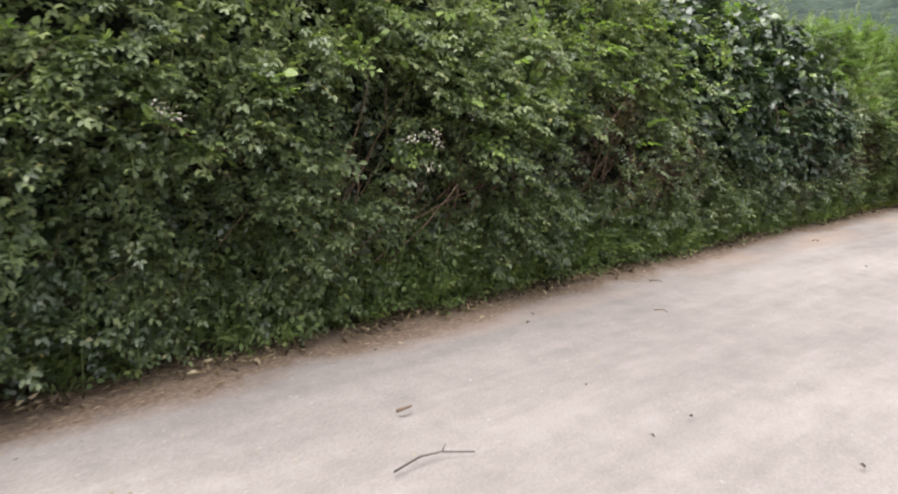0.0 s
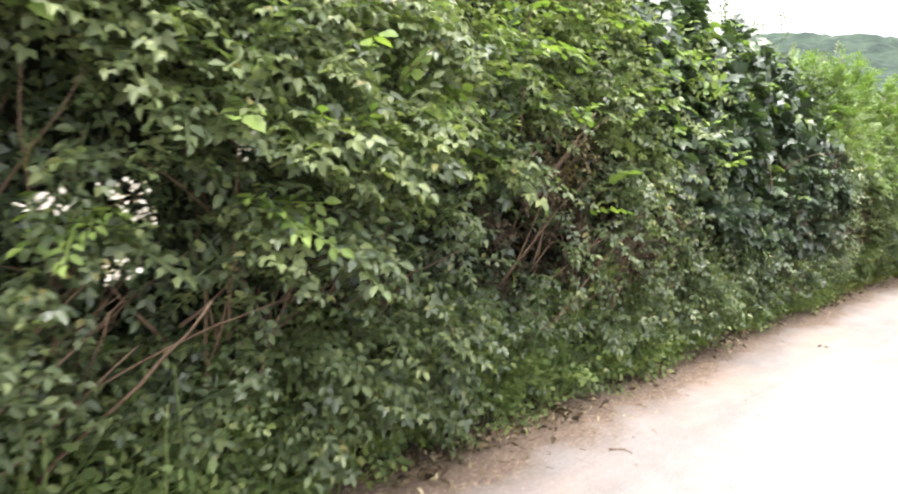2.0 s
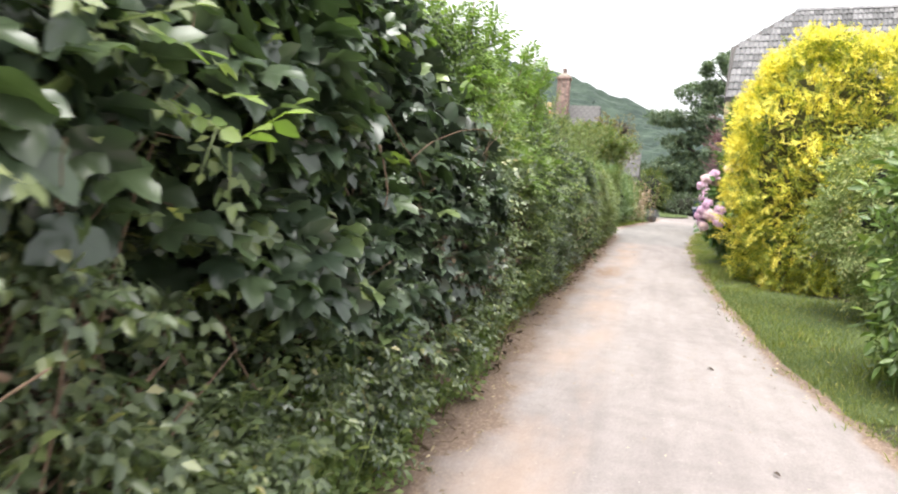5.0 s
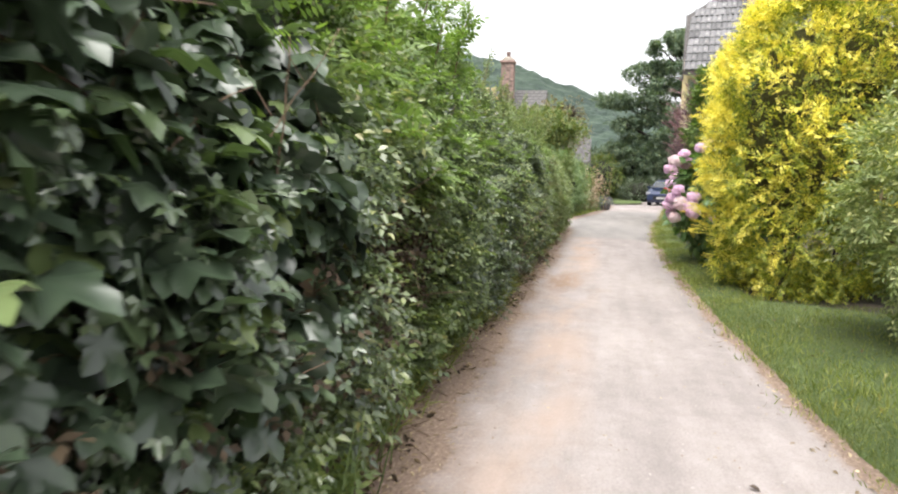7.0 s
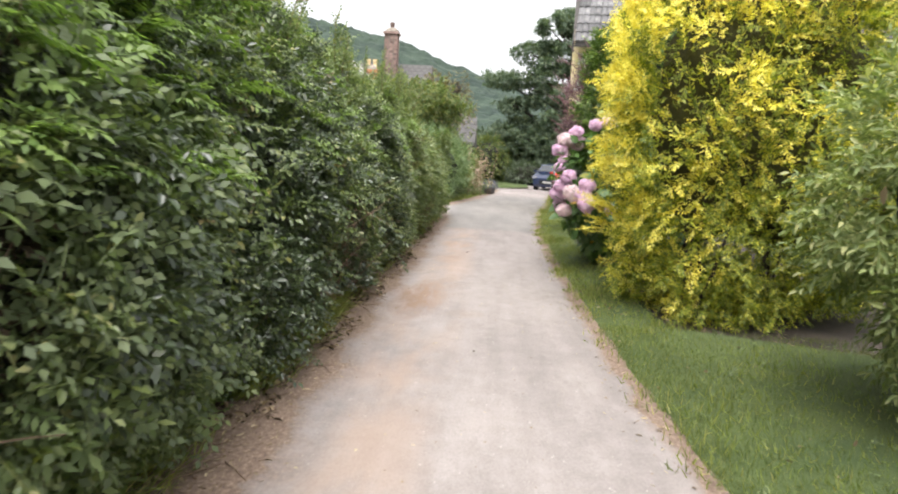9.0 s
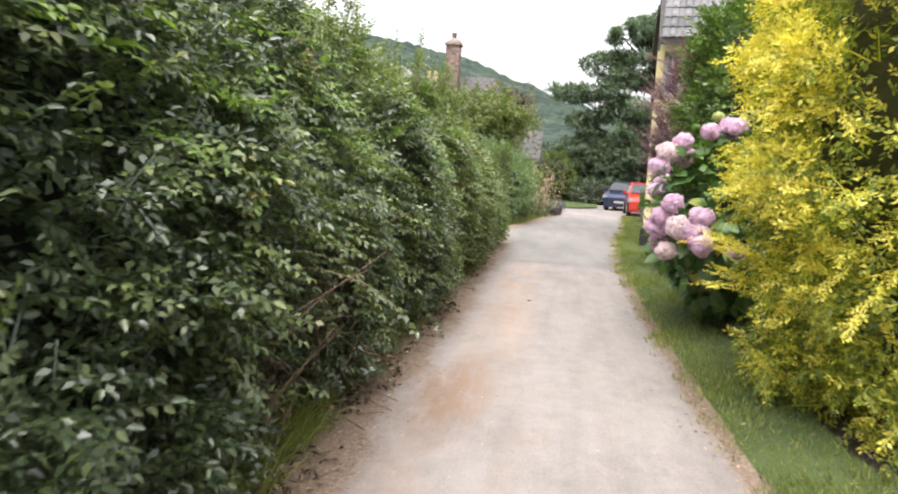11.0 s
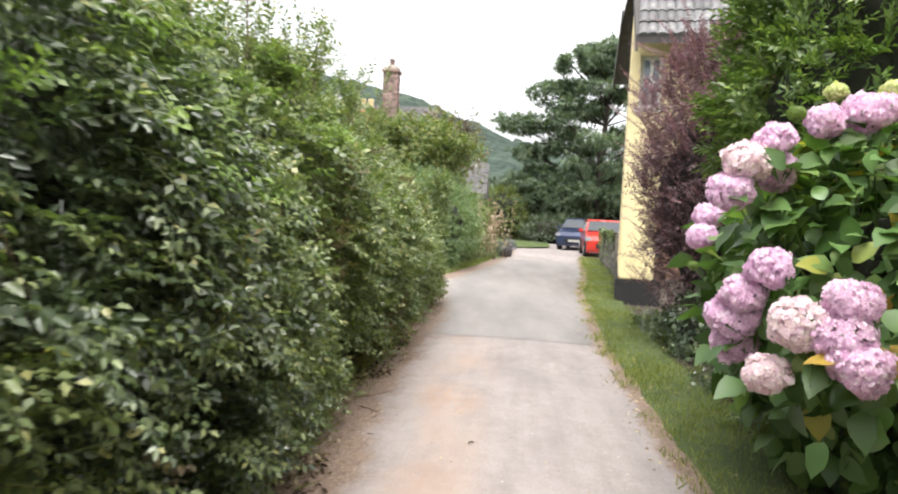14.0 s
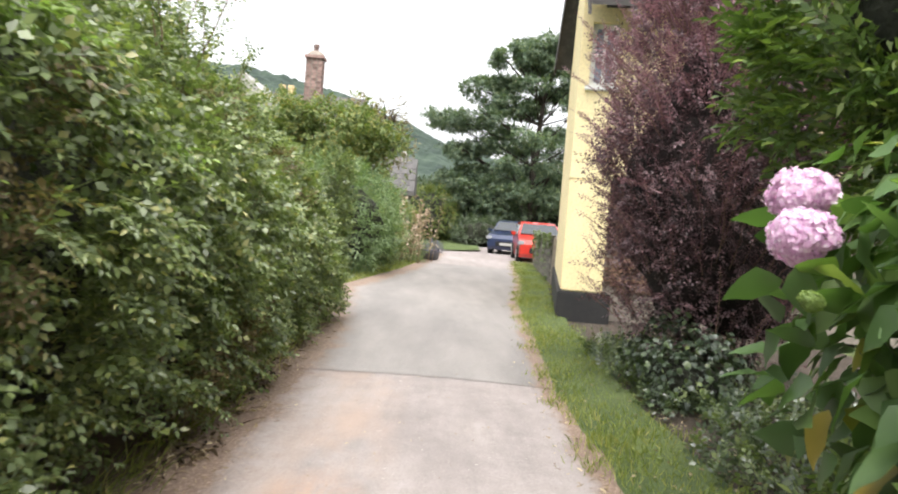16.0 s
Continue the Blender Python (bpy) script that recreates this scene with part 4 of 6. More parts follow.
    brown = (bumps(p, 1.2, 47) > 0.3) & (p[:, 2] < 2.1) & (rng.random(len(p)) < 0.7)
    leafy("russet_foliage", SPRIGS_OVAL, p[brown & keep], o[brown & keep], 0.9, M_RUSSET, h4, 0.15, 0.65, label="browned leaves in patches")
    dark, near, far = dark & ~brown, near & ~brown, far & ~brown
    leafy("foliage", SPRIGS_OVAL, p[dark], o[dark], 1.0, M_DEEPSHADE, h4, 0.15, 0.65, label="dark glossy leaves, with the shade low in the hedge put into their colour")
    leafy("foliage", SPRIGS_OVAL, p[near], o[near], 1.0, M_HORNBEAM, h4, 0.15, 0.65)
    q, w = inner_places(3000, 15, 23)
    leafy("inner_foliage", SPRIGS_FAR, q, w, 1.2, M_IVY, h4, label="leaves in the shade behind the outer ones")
    leafy("foliage", SPRIGS_FAR, p[far], o[far], 1.0, M_HORNBEAM, h4, 0.15, 0.65)
    # the last, low row of sprays carries shade in its leaf colour
    for mat, count, s0, s1, low, high, length, size, top in ((M_HORNBEAM, 420, 15, 23.5, 0.9, 1.0, 0.24, 0.92, 0.15), (M_HORNBEAM, 260, 19, 23.5, 0.1, 0.6, 0.22, 0.9, 0), (M_ELDER, 240, 15, 24, 1.5, 1.0, 0.3, 1.0, 0.35), (M_HORNBEAM, 460, 23, 29.4, 0.1, 1.0, 0.26, 1.0, 0.15), (M_DEEPSHADE, 420, 15, 22, 0.15, 0.75, 0.22, 0.95, 0)):
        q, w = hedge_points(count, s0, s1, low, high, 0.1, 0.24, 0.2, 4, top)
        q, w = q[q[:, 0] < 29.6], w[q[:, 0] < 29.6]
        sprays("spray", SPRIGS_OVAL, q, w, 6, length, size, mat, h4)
    q, w = hedge_points(60, 17, 21.5, 0.3, 0.8, 0.05, 0.24, 0.2, 4, 0)
    sprays("bramble_shoot", SPRIGS_TRIPLE, q, w, 9, 0.42, 0.8, M_BRAMBLE, h4, "arching bramble shoots", sag=0.7)
    n = 2600
    a = rng.uniform(-math.pi / 2, math.pi / 2, n)
    z = rng.uniform(0.1, 2.1, n)
    q = np.stack([29.5 + 0.8 * np.cos(a) * np.clip(1.3 - z / 2.4, 0.2, 1), 5.5 + 1.15 * np.sin(a), z], 1)
    leafy("foliage", SPRIGS_OVAL, q, np.stack([np.cos(a), np.sin(a), 0.3 + 0 * a], 1), 1.0, M_HORNBEAM, h4, 0.15, 0.65)
    # tall shoots that stand out of the top
    p, o = hedge_points(1100, 6, 28.5, 0, 1.0, 0.05, 0.2, 0.3, 4, 1.0)
    p[:, 2] += rng.uniform(0, 0.45, len(p))
    leafy("new_growth", SPRIGS_OVAL, p, np.tile([0, -0.1, 1.0], (len(p), 1)), 1.15, M_HORNBEAM, h4, -0.8, 0.35)
    wisps = [wander((a, 5.0 + r0.uniform(-0.3, 0.3), 2.2), (r0.uniform(-0.2, 0.25), r0.uniform(-0.25, 0.1), 1), r0.uniform(0.4, 0.75), 6, 0.16, r0) for r0 in (random.Random(41),) for a in [r0.uniform(16, 27.0) for _ in range(46)]]
    tubes("stem", [(q, 0.006, 0.002) for q in wisps], M_TWIG, h4)["kind"] = "stuff"
    q = np.array([a.lerp(b, t) for line in wisps for a, b in zip(line[1:], line[2:]) for t in (0.05, 0.3, 0.55, 0.8)])
    w = np.array([b - a for line in wisps for a, b in zip(line[1:], line[2:]) for t in (0.05, 0.3, 0.55, 0.8)])
    scatter("wispy_shoot", SPRIGS_OVAL, q, unit(w) + rng.normal(0, 0.7, w.shape), np.array([0, 0, 1.0]) + rng.normal(0, 0.3, w.shape), rng.uniform(0.7, 1.05, len(q)), M_HORNBEAM, h4, "thin leafy shoots standing out of the top")
    p, o = hedge_points(700, 15, 22, 0.3, 0.75, 0.12, 0.2, 0.3, 6, 0)
    leafy("bramble_sprays", SPRIGS_TRIPLE, p, o, 0.75, M_WEED, h4)
    hedge_stems(h4, 15, 29, 60, 12, None, 1.2)
    # the open place with dry stems, and the arching shoots over it
    r = random.Random(23)
    lines = []
    for _ in range(90):
        a = r.uniform(17.0, 18.7)
        lines.append((wander((a, float(hedge_face(a, 0.5)) + r.uniform(0.0, 0.3), r.uniform(0.1, 0.9)), (r.uniform(-0.8, 0.8), r.uniform(-0.4, 0.1), r.uniform(-0.2, 1)), r.uniform(0.3, 0.8), 6, 0.2, r), r.uniform(0.003, 0.006), 0.002))
    tagged(tubes("dry_stem", lines, M_TWIG, h4, "dry brown stems in an open place"), kind="stuff")
    n = 260
    q = np.stack([rng.uniform(17.0, 18.7, n), rng.uniform(4.55, 4.85, n), rng.uniform(0.15, 1.0, n)], 1)
    leafy("dead_foliage", SPRIGS_FAR, q, np.tile([0, -1.0, 0.2], (n, 1)), 0.85, M_WITHERED, h4, 0.5, 0.7, label="withered brown leaves")
    arcs = [wander((r.uniform(16.9, 18.4), 4.42, r.uniform(0.9, 1.35)), (r.uniform(0.1, 0.8), -0.3, r.uniform(-0.1, 0.3)), r.uniform(0.5, 0.85), 8, 0.1, r, 0.16) for _ in range(9)]
    tubes("arching_stem", [(q, 0.004, 0.002) for q in arcs], M_TWIG, h4)["kind"] = "stuff"
    q = np.array([a.lerp(b, t) for line in arcs for a, b in zip(line, line[1:]) for t in (0.1, 0.6)])
    w = np.array([b - a for line in arcs for a, b in zip(line, line[1:]) for t in (0.1, 0.6)])
    side = np.cross(unit(w), [0, 0, 1.0]) * np.where(np.arange(len(w)) % 2, 1, -1)[:, None]
    scatter("arching_leaves", [TRIPLE], q, unit(w) * 0.5 + side, np.array([0, -0.2, 1.0]) + rng.normal(0, 0.2, w.shape), rng.uniform(0.05, 0.07, len(q)), M_BRAMBLE, h4, "grey-green bramble leaves on arching stems")
    q, w = hedge_points(26, 16, 23, 0.9, 0.95, 0.05, 0.24, 0.2, 4, 0.1)
    sprays("young_leaves", [WIDE], q - np.array([0, 0.06, 0]), w, 6, 0.2, 0.066, M_LIME, h4, "larger lime-green leaves of a climber", face=0.9)


M_LOBED_SINGLE, _n, _l, _b = material("lobed_leaf_single")
_info = _n.new("ShaderNodeObjectInfo")
_l.new(mix(_n, _l, 0.35, ramp(_n, _l, _info.outputs["Random"], [(0, (0.034, 0.05, 0.034)), (0.6, (0.06, 0.084, 0.054)), (0.9, (0.1, 0.135, 0.07)), (1, (0.22, 0.28, 0.085))]),
               ramp(_n, _l, noise_tex(_n, _l, 4.0), [(0.3, (0.025, 0.042, 0.022)), (0.7, (0.075, 0.11, 0.055))])), _b.inputs["Base Color"])
_b.inputs["Roughness"].default_value, _b.inputs["Specular IOR Level"].default_value = 0.3, 0.7

make_hedge()


# ---- shrubs along the other side ----
def shell(n, centre, radii, z0, z1, power=2.6, deep=0.3, lump=0.2, seed=1, under=0.0):
    """Places in the outer growth of a rounded bush that stands from z0 to z1."""
    u = unit(rng.normal(0, 1, (n, 3)))
    k = (np.abs(u) ** power).sum(1) ** (-1 / power)
    zc, rz = (z0 + z1) / 2, (z1 - z0) / 2
    r = np.array([radii[0], radii[1], rz])
    p = u * k[:, None] * r
    l = lump * bumps(p, 1.3, seed) + lump * 0.55 * bumps(p, 3.4, seed + 1)
    out = unit(p / r ** 2)
    p = p + out * (l - rng.exponential(deep * 0.4, n).clip(0, deep))[:, None] + np.array([centre[0], centre[1], zc])
    keep = (p[:, 2] > 0.04) & ((bumps(p, 2.3, seed + 5) > -0.12) | (rng.random(n) < 0.45))
    return p[keep], out[keep]


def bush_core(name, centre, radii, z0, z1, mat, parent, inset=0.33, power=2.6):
    # a closed shell whose dark colour stands for the shade inside
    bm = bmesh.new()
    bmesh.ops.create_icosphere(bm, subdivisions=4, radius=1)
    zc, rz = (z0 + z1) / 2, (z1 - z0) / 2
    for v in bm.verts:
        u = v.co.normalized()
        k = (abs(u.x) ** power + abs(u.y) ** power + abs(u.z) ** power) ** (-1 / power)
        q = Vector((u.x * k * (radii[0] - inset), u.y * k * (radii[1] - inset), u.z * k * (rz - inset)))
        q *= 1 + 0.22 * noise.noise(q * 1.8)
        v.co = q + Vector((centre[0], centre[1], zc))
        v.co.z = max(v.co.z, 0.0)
    return part(name, bm, mat, parent, "dark shell painting the shade inside the twiggy bush")


def trunks(parent, centre, spread, count, height, seed, r0=0.03, mat=None, name="stem"):
    r = random.Random(seed)
    return tagged(tubes(name, [(wander((centre[0] + r.uniform(-spread, spread), centre[1] + r.uniform(-spread, spread), -0.05), (r.uniform(-0.3, 0.3), r.uniform(-0.3, 0.3), 1), height, 6, 0.1, r), r0 * r.uniform(0.6, 1.2), r0 * 0.3) for _ in range(count)], mat or M_BARK, parent), kind="stuff")


def make_golden_bush():
    b = thing("golden_privet", "big rounded golden-yellow privet bush on the verge", "bush")
    c, rad = (19.5, 0.37), (1.3, 1.5)
    bush_core("inner_shade_shell", c, rad, 0.25, 4.1, M_CORE_GOLD, b, 0.52)
    trunks(b, c, 0.7, 9, 1.2, 2)
    leaf = rhomb(0.5)
    spr = [sprig(leaf, 11, 0.039, 0.16, k, 48, 25) for k in range(6)]

    def waist(p):
        """Broadest near the foot, drawn in towards the top."""
        w = np.interp(p[:, 2], [0.2, 0.9, 2.0, 3.2, 4.2], [1.03, 1.06, 1.01, 0.97, 0.9])
        p[:, 0], p[:, 1] = c[0] + (p[:, 0] - c[0]) * w, c[1] + (p[:, 1] - c[1]) * w
        return p
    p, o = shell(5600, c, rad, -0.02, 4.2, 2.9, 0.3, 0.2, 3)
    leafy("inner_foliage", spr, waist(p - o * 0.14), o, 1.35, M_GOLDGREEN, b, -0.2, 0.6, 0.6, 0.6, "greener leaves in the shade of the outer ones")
    p, o = shell(10500, c, rad, 0.0, 4.25, 2.9, 0.2, 0.4, 3)
    open_ = (bumps(p * np.array([1, 1, 1.5]), 1.5, 13) < -0.16) & (rng.random(len(p)) < 0.85)
    p, o = waist(p[~open_]), o[~open_]
    # gold grows upward and lane-side: light put into colour, low leaves greener anyway
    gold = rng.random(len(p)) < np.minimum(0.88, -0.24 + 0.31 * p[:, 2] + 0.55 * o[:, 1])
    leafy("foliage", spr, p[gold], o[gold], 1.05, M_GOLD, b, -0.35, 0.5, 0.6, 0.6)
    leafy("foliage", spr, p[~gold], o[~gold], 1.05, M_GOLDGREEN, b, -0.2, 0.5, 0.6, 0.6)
    p, o = shell(1900, c, rad, 0.12, 4.25, 2.9, 0.1, 0.4, 3)
    open_ = bumps(p * np.array([1, 1, 1.5]), 1.5, 13) < -0.16
    p, o = waist(p[~open_]), o[~open_]
    # sprays follow the same bias, lane-side light painted as more gold
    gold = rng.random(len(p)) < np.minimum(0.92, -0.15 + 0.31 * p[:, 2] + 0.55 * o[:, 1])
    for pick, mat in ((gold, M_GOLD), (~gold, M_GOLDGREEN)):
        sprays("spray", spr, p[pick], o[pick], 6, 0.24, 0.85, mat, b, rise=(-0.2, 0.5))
    # shoots that stand out over the grass
    p = np.stack([rng.uniform(19.6, 20.4, 14), rng.uniform(1.72, 1.86, 14), rng.uniform(0.7, 1.15, 14)], 1)
    sprays("long_shoot", spr, p, np.tile([0.1, 0.9, 0.1], (14, 1)), 6, 0.34, 0.9, M_GOLD, b, "long yellow shoots", sag=0.15, swing=0.3)


def make_pale_shrub():
    b = thing("variegated_shrub", "pale green variegated shrub with bare lower stems", "shrub")
    c, rad = (15.95, -0.02), (0.95, 1.0)
    bush_core("inner_shade_shell", c, rad, 0.5, 2.5, M_CORE, b, 0.4)
    trunks(b, c, 0.4, 14, 1.0, 4, 0.02)
    p, o = shell(2400, c, rad, 0.3, 2.5, 2.3, 0.4, 0.36, 5)
    leafy("foliage", [sprig(oval(0.42, fold=0.5), 7, 0.07, 0.22, k, 50, 20) for k in range(5)], p, o, 1.0, M_PALE, b, 0.0, 0.6)
    p, o = shell(480, c, rad, 0.3, 2.5, 2.3, 0.1, 0.36, 5)
    sprays("spray", [sprig(oval(0.42, fold=0.5), 7, 0.07, 0.22, k, 50, 20) for k in range(5)], p, o, 5, 0.26, 0.9, M_PALE, b)
    p, o = shell(60, c, rad, 0.8, 1.6, 2.3, 0.1, 0.3, 5)
    leafy("withered_leaves", [oval(0.45)], p, o, 0.1, M_STRAW, b, 0.5, 0.5, label="few withered orange leaves")


def make_near_shrub():
    b = thing("laurel_shrub", "glossy mid-green laurel shrub at the edge of the grass", "shrub")
    c, rad = (12.4, 0.6), (0.8, 0.75)
    bush_core("inner_shade_shell", c, rad, 0.2, 2.3, M_CORE, b, 0.35)
    trunks(b, c, 0.2, 6, 0.9, 6)
    p, o = shell(1500, c, rad, 0.1, 2.3, 2.3, 0.35, 0.2, 6)
    leafy("foliage", [sprig(oval(0.45), 6, 0.11, 0.22, k, 50, 20) for k in range(4)], p, o, 1.0, M_LAUREL, b, 0.0, 0.6)


HEADS = [(22.7, 2.12, 1.43), (22.9, 2.03, 1.56), (21.95, 2.2, 1.68), (21.95, 2.13, 1.83), (22.1, 1.95, 1.8), (22.0, 1.98, 1.95), (22.1, 1.7, 2.07), (22.1, 1.48, 2.13), (21.7, 2.07, 1.32), (21.78, 2.16, 1.18),
         (21.85, 2.16, 1.07), (21.95, 2.13, 0.92), (21.42, 2.03, 1.1), (21.34, 1.86, 1.21), (21.3, 1.9, 1.06), (21.5, 2.12, 0.86), (21.2, 1.87, 0.96), (21.35, 1.5, 0.9)]


def flower_head(parent, at, radius, r, mat=None):
    """A mophead: domed clusters of four-petalled florets."""
    petal = (np.array([(0, 0, 0), (-0.5, 0.62, 0.02), (0, 1.0, -0.2), (0.5, 0.62, 0.02)]), [(0, 1, 2, 3)])
    floret = join_templates([(petal, (0, 0, 0.02), 90 * k + 8, 14, 0, 1.0) for k in range(4)])
    n = 1200
    u = unit(rng.normal(0, 1, (n, 3)))
    knobs = unit(rng.normal(0, 1, (26, 3)))
    near = (u @ knobs.T).max(1)
    lump = 0.8 + 0.3 * np.clip((near - 0.8) / 0.2, 0, 1) + 0.16 * bumps(u * 1.3 + np.array(at) * 3, 1.0, 3)
    p = np.array(at) + u * np.array([1, 1, 0.86]) * radius * lump[:, None] * rng.uniform(0.84, 1.03, (n, 1))
    tilt = unit(u + rng.normal(0, 0.38, (n, 3)))
    return scatter("flower_head", [floret], p, np.cross(tilt, rng.normal(0, 1, (n, 3))), tilt, np.full(n, radius * 0.118) * rng.uniform(0.8, 1.25, n), mat or M_PETAL, parent, "lilac-pink mophead flower", "")


def make_hydrangea():
    b = thing("hydrangea", "hydrangea with large pink mophead flowers and broad green leaves", "flowering shrub")
    c, rad = (22.45, 0.95), (1.0, 1.14)
    bush_core("inner_shade_shell", c, rad, 0.2, 2.1, M_CORE, b, 0.5)
    r = random.Random(3)
    trunks(b, c, 0.4, 12, 1.1, 9, 0.015)
    leaf = broad()
    p, o = shell(2900, c, rad, 0.12, 2.15, 2.3, 0.4, 0.16, 7)
    # leaves that collar the flower heads
    mid = np.array([c[0], c[1], 0.9])
    for at in HEADS:
        q = np.array(at)
        way = (q - mid) / np.linalg.norm(q - mid)
        k = 13
        p = np.concatenate([p, q - way * rng.uniform(0.07, 0.3, (k, 1)) + rng.normal(0, 0.085, (k, 3)) - np.array([0, 0, 0.05])])
        o = np.concatenate([o, unit(way + rng.normal(0, 0.5, (k, 3)))])
    n = len(p)
    pick = np.flatnonzero((p[:, 0] < 22.2) & (p[:, 1] > 0.6) & (p[:, 2] > 0.4))[:260]
    rest = np.ones(n, bool)
    rest[pick] = False
    leafy("foliage", [leaf], p[rest], o[rest], 0.165, M_HYDLEAF, b, 0.35, 0.5, 0.8, 0.7)
    me = bpy.data.meshes.new("leaf")
    me.from_pydata([tuple(q) for q in leaf[0]], [], leaf[1])
    me.materials.append(M_HYD_SINGLE)
    me.polygons.foreach_set("use_smooth", [True] * len(me.polygons))
    for k in pick:
        ob = new("leaf", me)
        fw = Vector(o[k] * 0.6 + rng.normal(0, 0.45, 3) + np.array([0, 0, -0.35])).normalized()
        nm = Vector(o[k] * 0.9 + np.array([0, 0, 0.6]) + rng.normal(0, 0.3, 3))
        sd = fw.cross(nm).normalized()
        ob.matrix_world = Matrix.Translation(p[k]) @ Matrix((sd, fw, sd.cross(fw))).transposed().to_4x4() @ Matrix.Scale(rng.uniform(0.11, 0.175), 4)
        ob.parent = b
    for at, size in (((22.4, 2.24, 1.27), 0.03), ((22.2, 1.62, 2.24), 0.055), ((22.2, 1.33, 2.26), 0.06), ((22.1, 1.85, 2.1), 0.045)):
        bud = flower_head(b, at, size, r)
        bud.data.materials[0] = M_LIME if size < 0.05 else M_GREENCREAM
        bud["label"] = "greenish unopened flower head"
    lines = []
    for at in HEADS:
        flower_head(b, at, r.uniform(0.095, 0.13) * (0.85 if at[0] > 22.5 else 0.7 if at[1] < 1.6 and at[2] < 1 else 1.0), r, M_CREAMPETAL if at in (HEADS[12], HEADS[15], HEADS[3]) else None)
        a = Vector(at)
        root = Vector((22.4, 1.1, 0.4)) * 0.55 + a * 0.45
        lines.append(([root, root * 0.45 + a * 0.55 - Vector((0, 0, 0.05)), a], 0.006, 0.005))
    tubes("flower_stalk", lines, M_LAUREL, b)


M_HYD_SINGLE, _n, _l, _b = material("hydrangea_leaf_single")
_info = _n.new("ShaderNodeObjectInfo")
_l.new(mix(_n, _l, 0.3, ramp(_n, _l, _info.outputs["Random"], [(0, (0.05, 0.12, 0.025)), (0.7, (0.1, 0.18, 0.055)), (0.95, (0.18, 0.27, 0.08)), (1, (0.42, 0.34, 0.07))]),
               ramp(_n, _l, noise_tex(_n, _l, 3.0), [(0.3, (0.04, 0.1, 0.02)), (0.7, (0.16, 0.26, 0.07))])), _b.inputs["Base Color"])
_b.inputs["Roughness"].default_value, _b.inputs["Specular IOR Level"].default_value = 0.4, 0.45


def make_tall_laurel():
    b = thing("bay_laurel", "tall dense bay laurel with upright glossy green leaves", "bush")
    c, rad = (23.85, 0.2), (1.05, 1.52)
    bush_core("inner_shade_shell", c, rad, 1.3, 4.1, M_CORE, b, 0.42)
    trunks(b, c, 0.4, 8, 2.2, 12)
    p, o = shell(5200, c, rad, 1.2, 4.15, 2.4, 0.4, 0.3, 8)
    spr = [sprig(rhomb(0.38, 0.4), 8, 0.08, 0.19, k, 40, 30) for k in range(5)]
    leafy("foliage", spr, p, o, 1.0, M_LAUREL, b, -0.4, 0.5)
    p, o = shell(360, c, rad, 1.2, 4.15, 2.4, 0.1, 0.3, 8)
    sprays("spray", spr, p, o, 5, 0.24, 0.9, M_LAUREL, b, rise=(0.1, 0.9), sag=0.2)


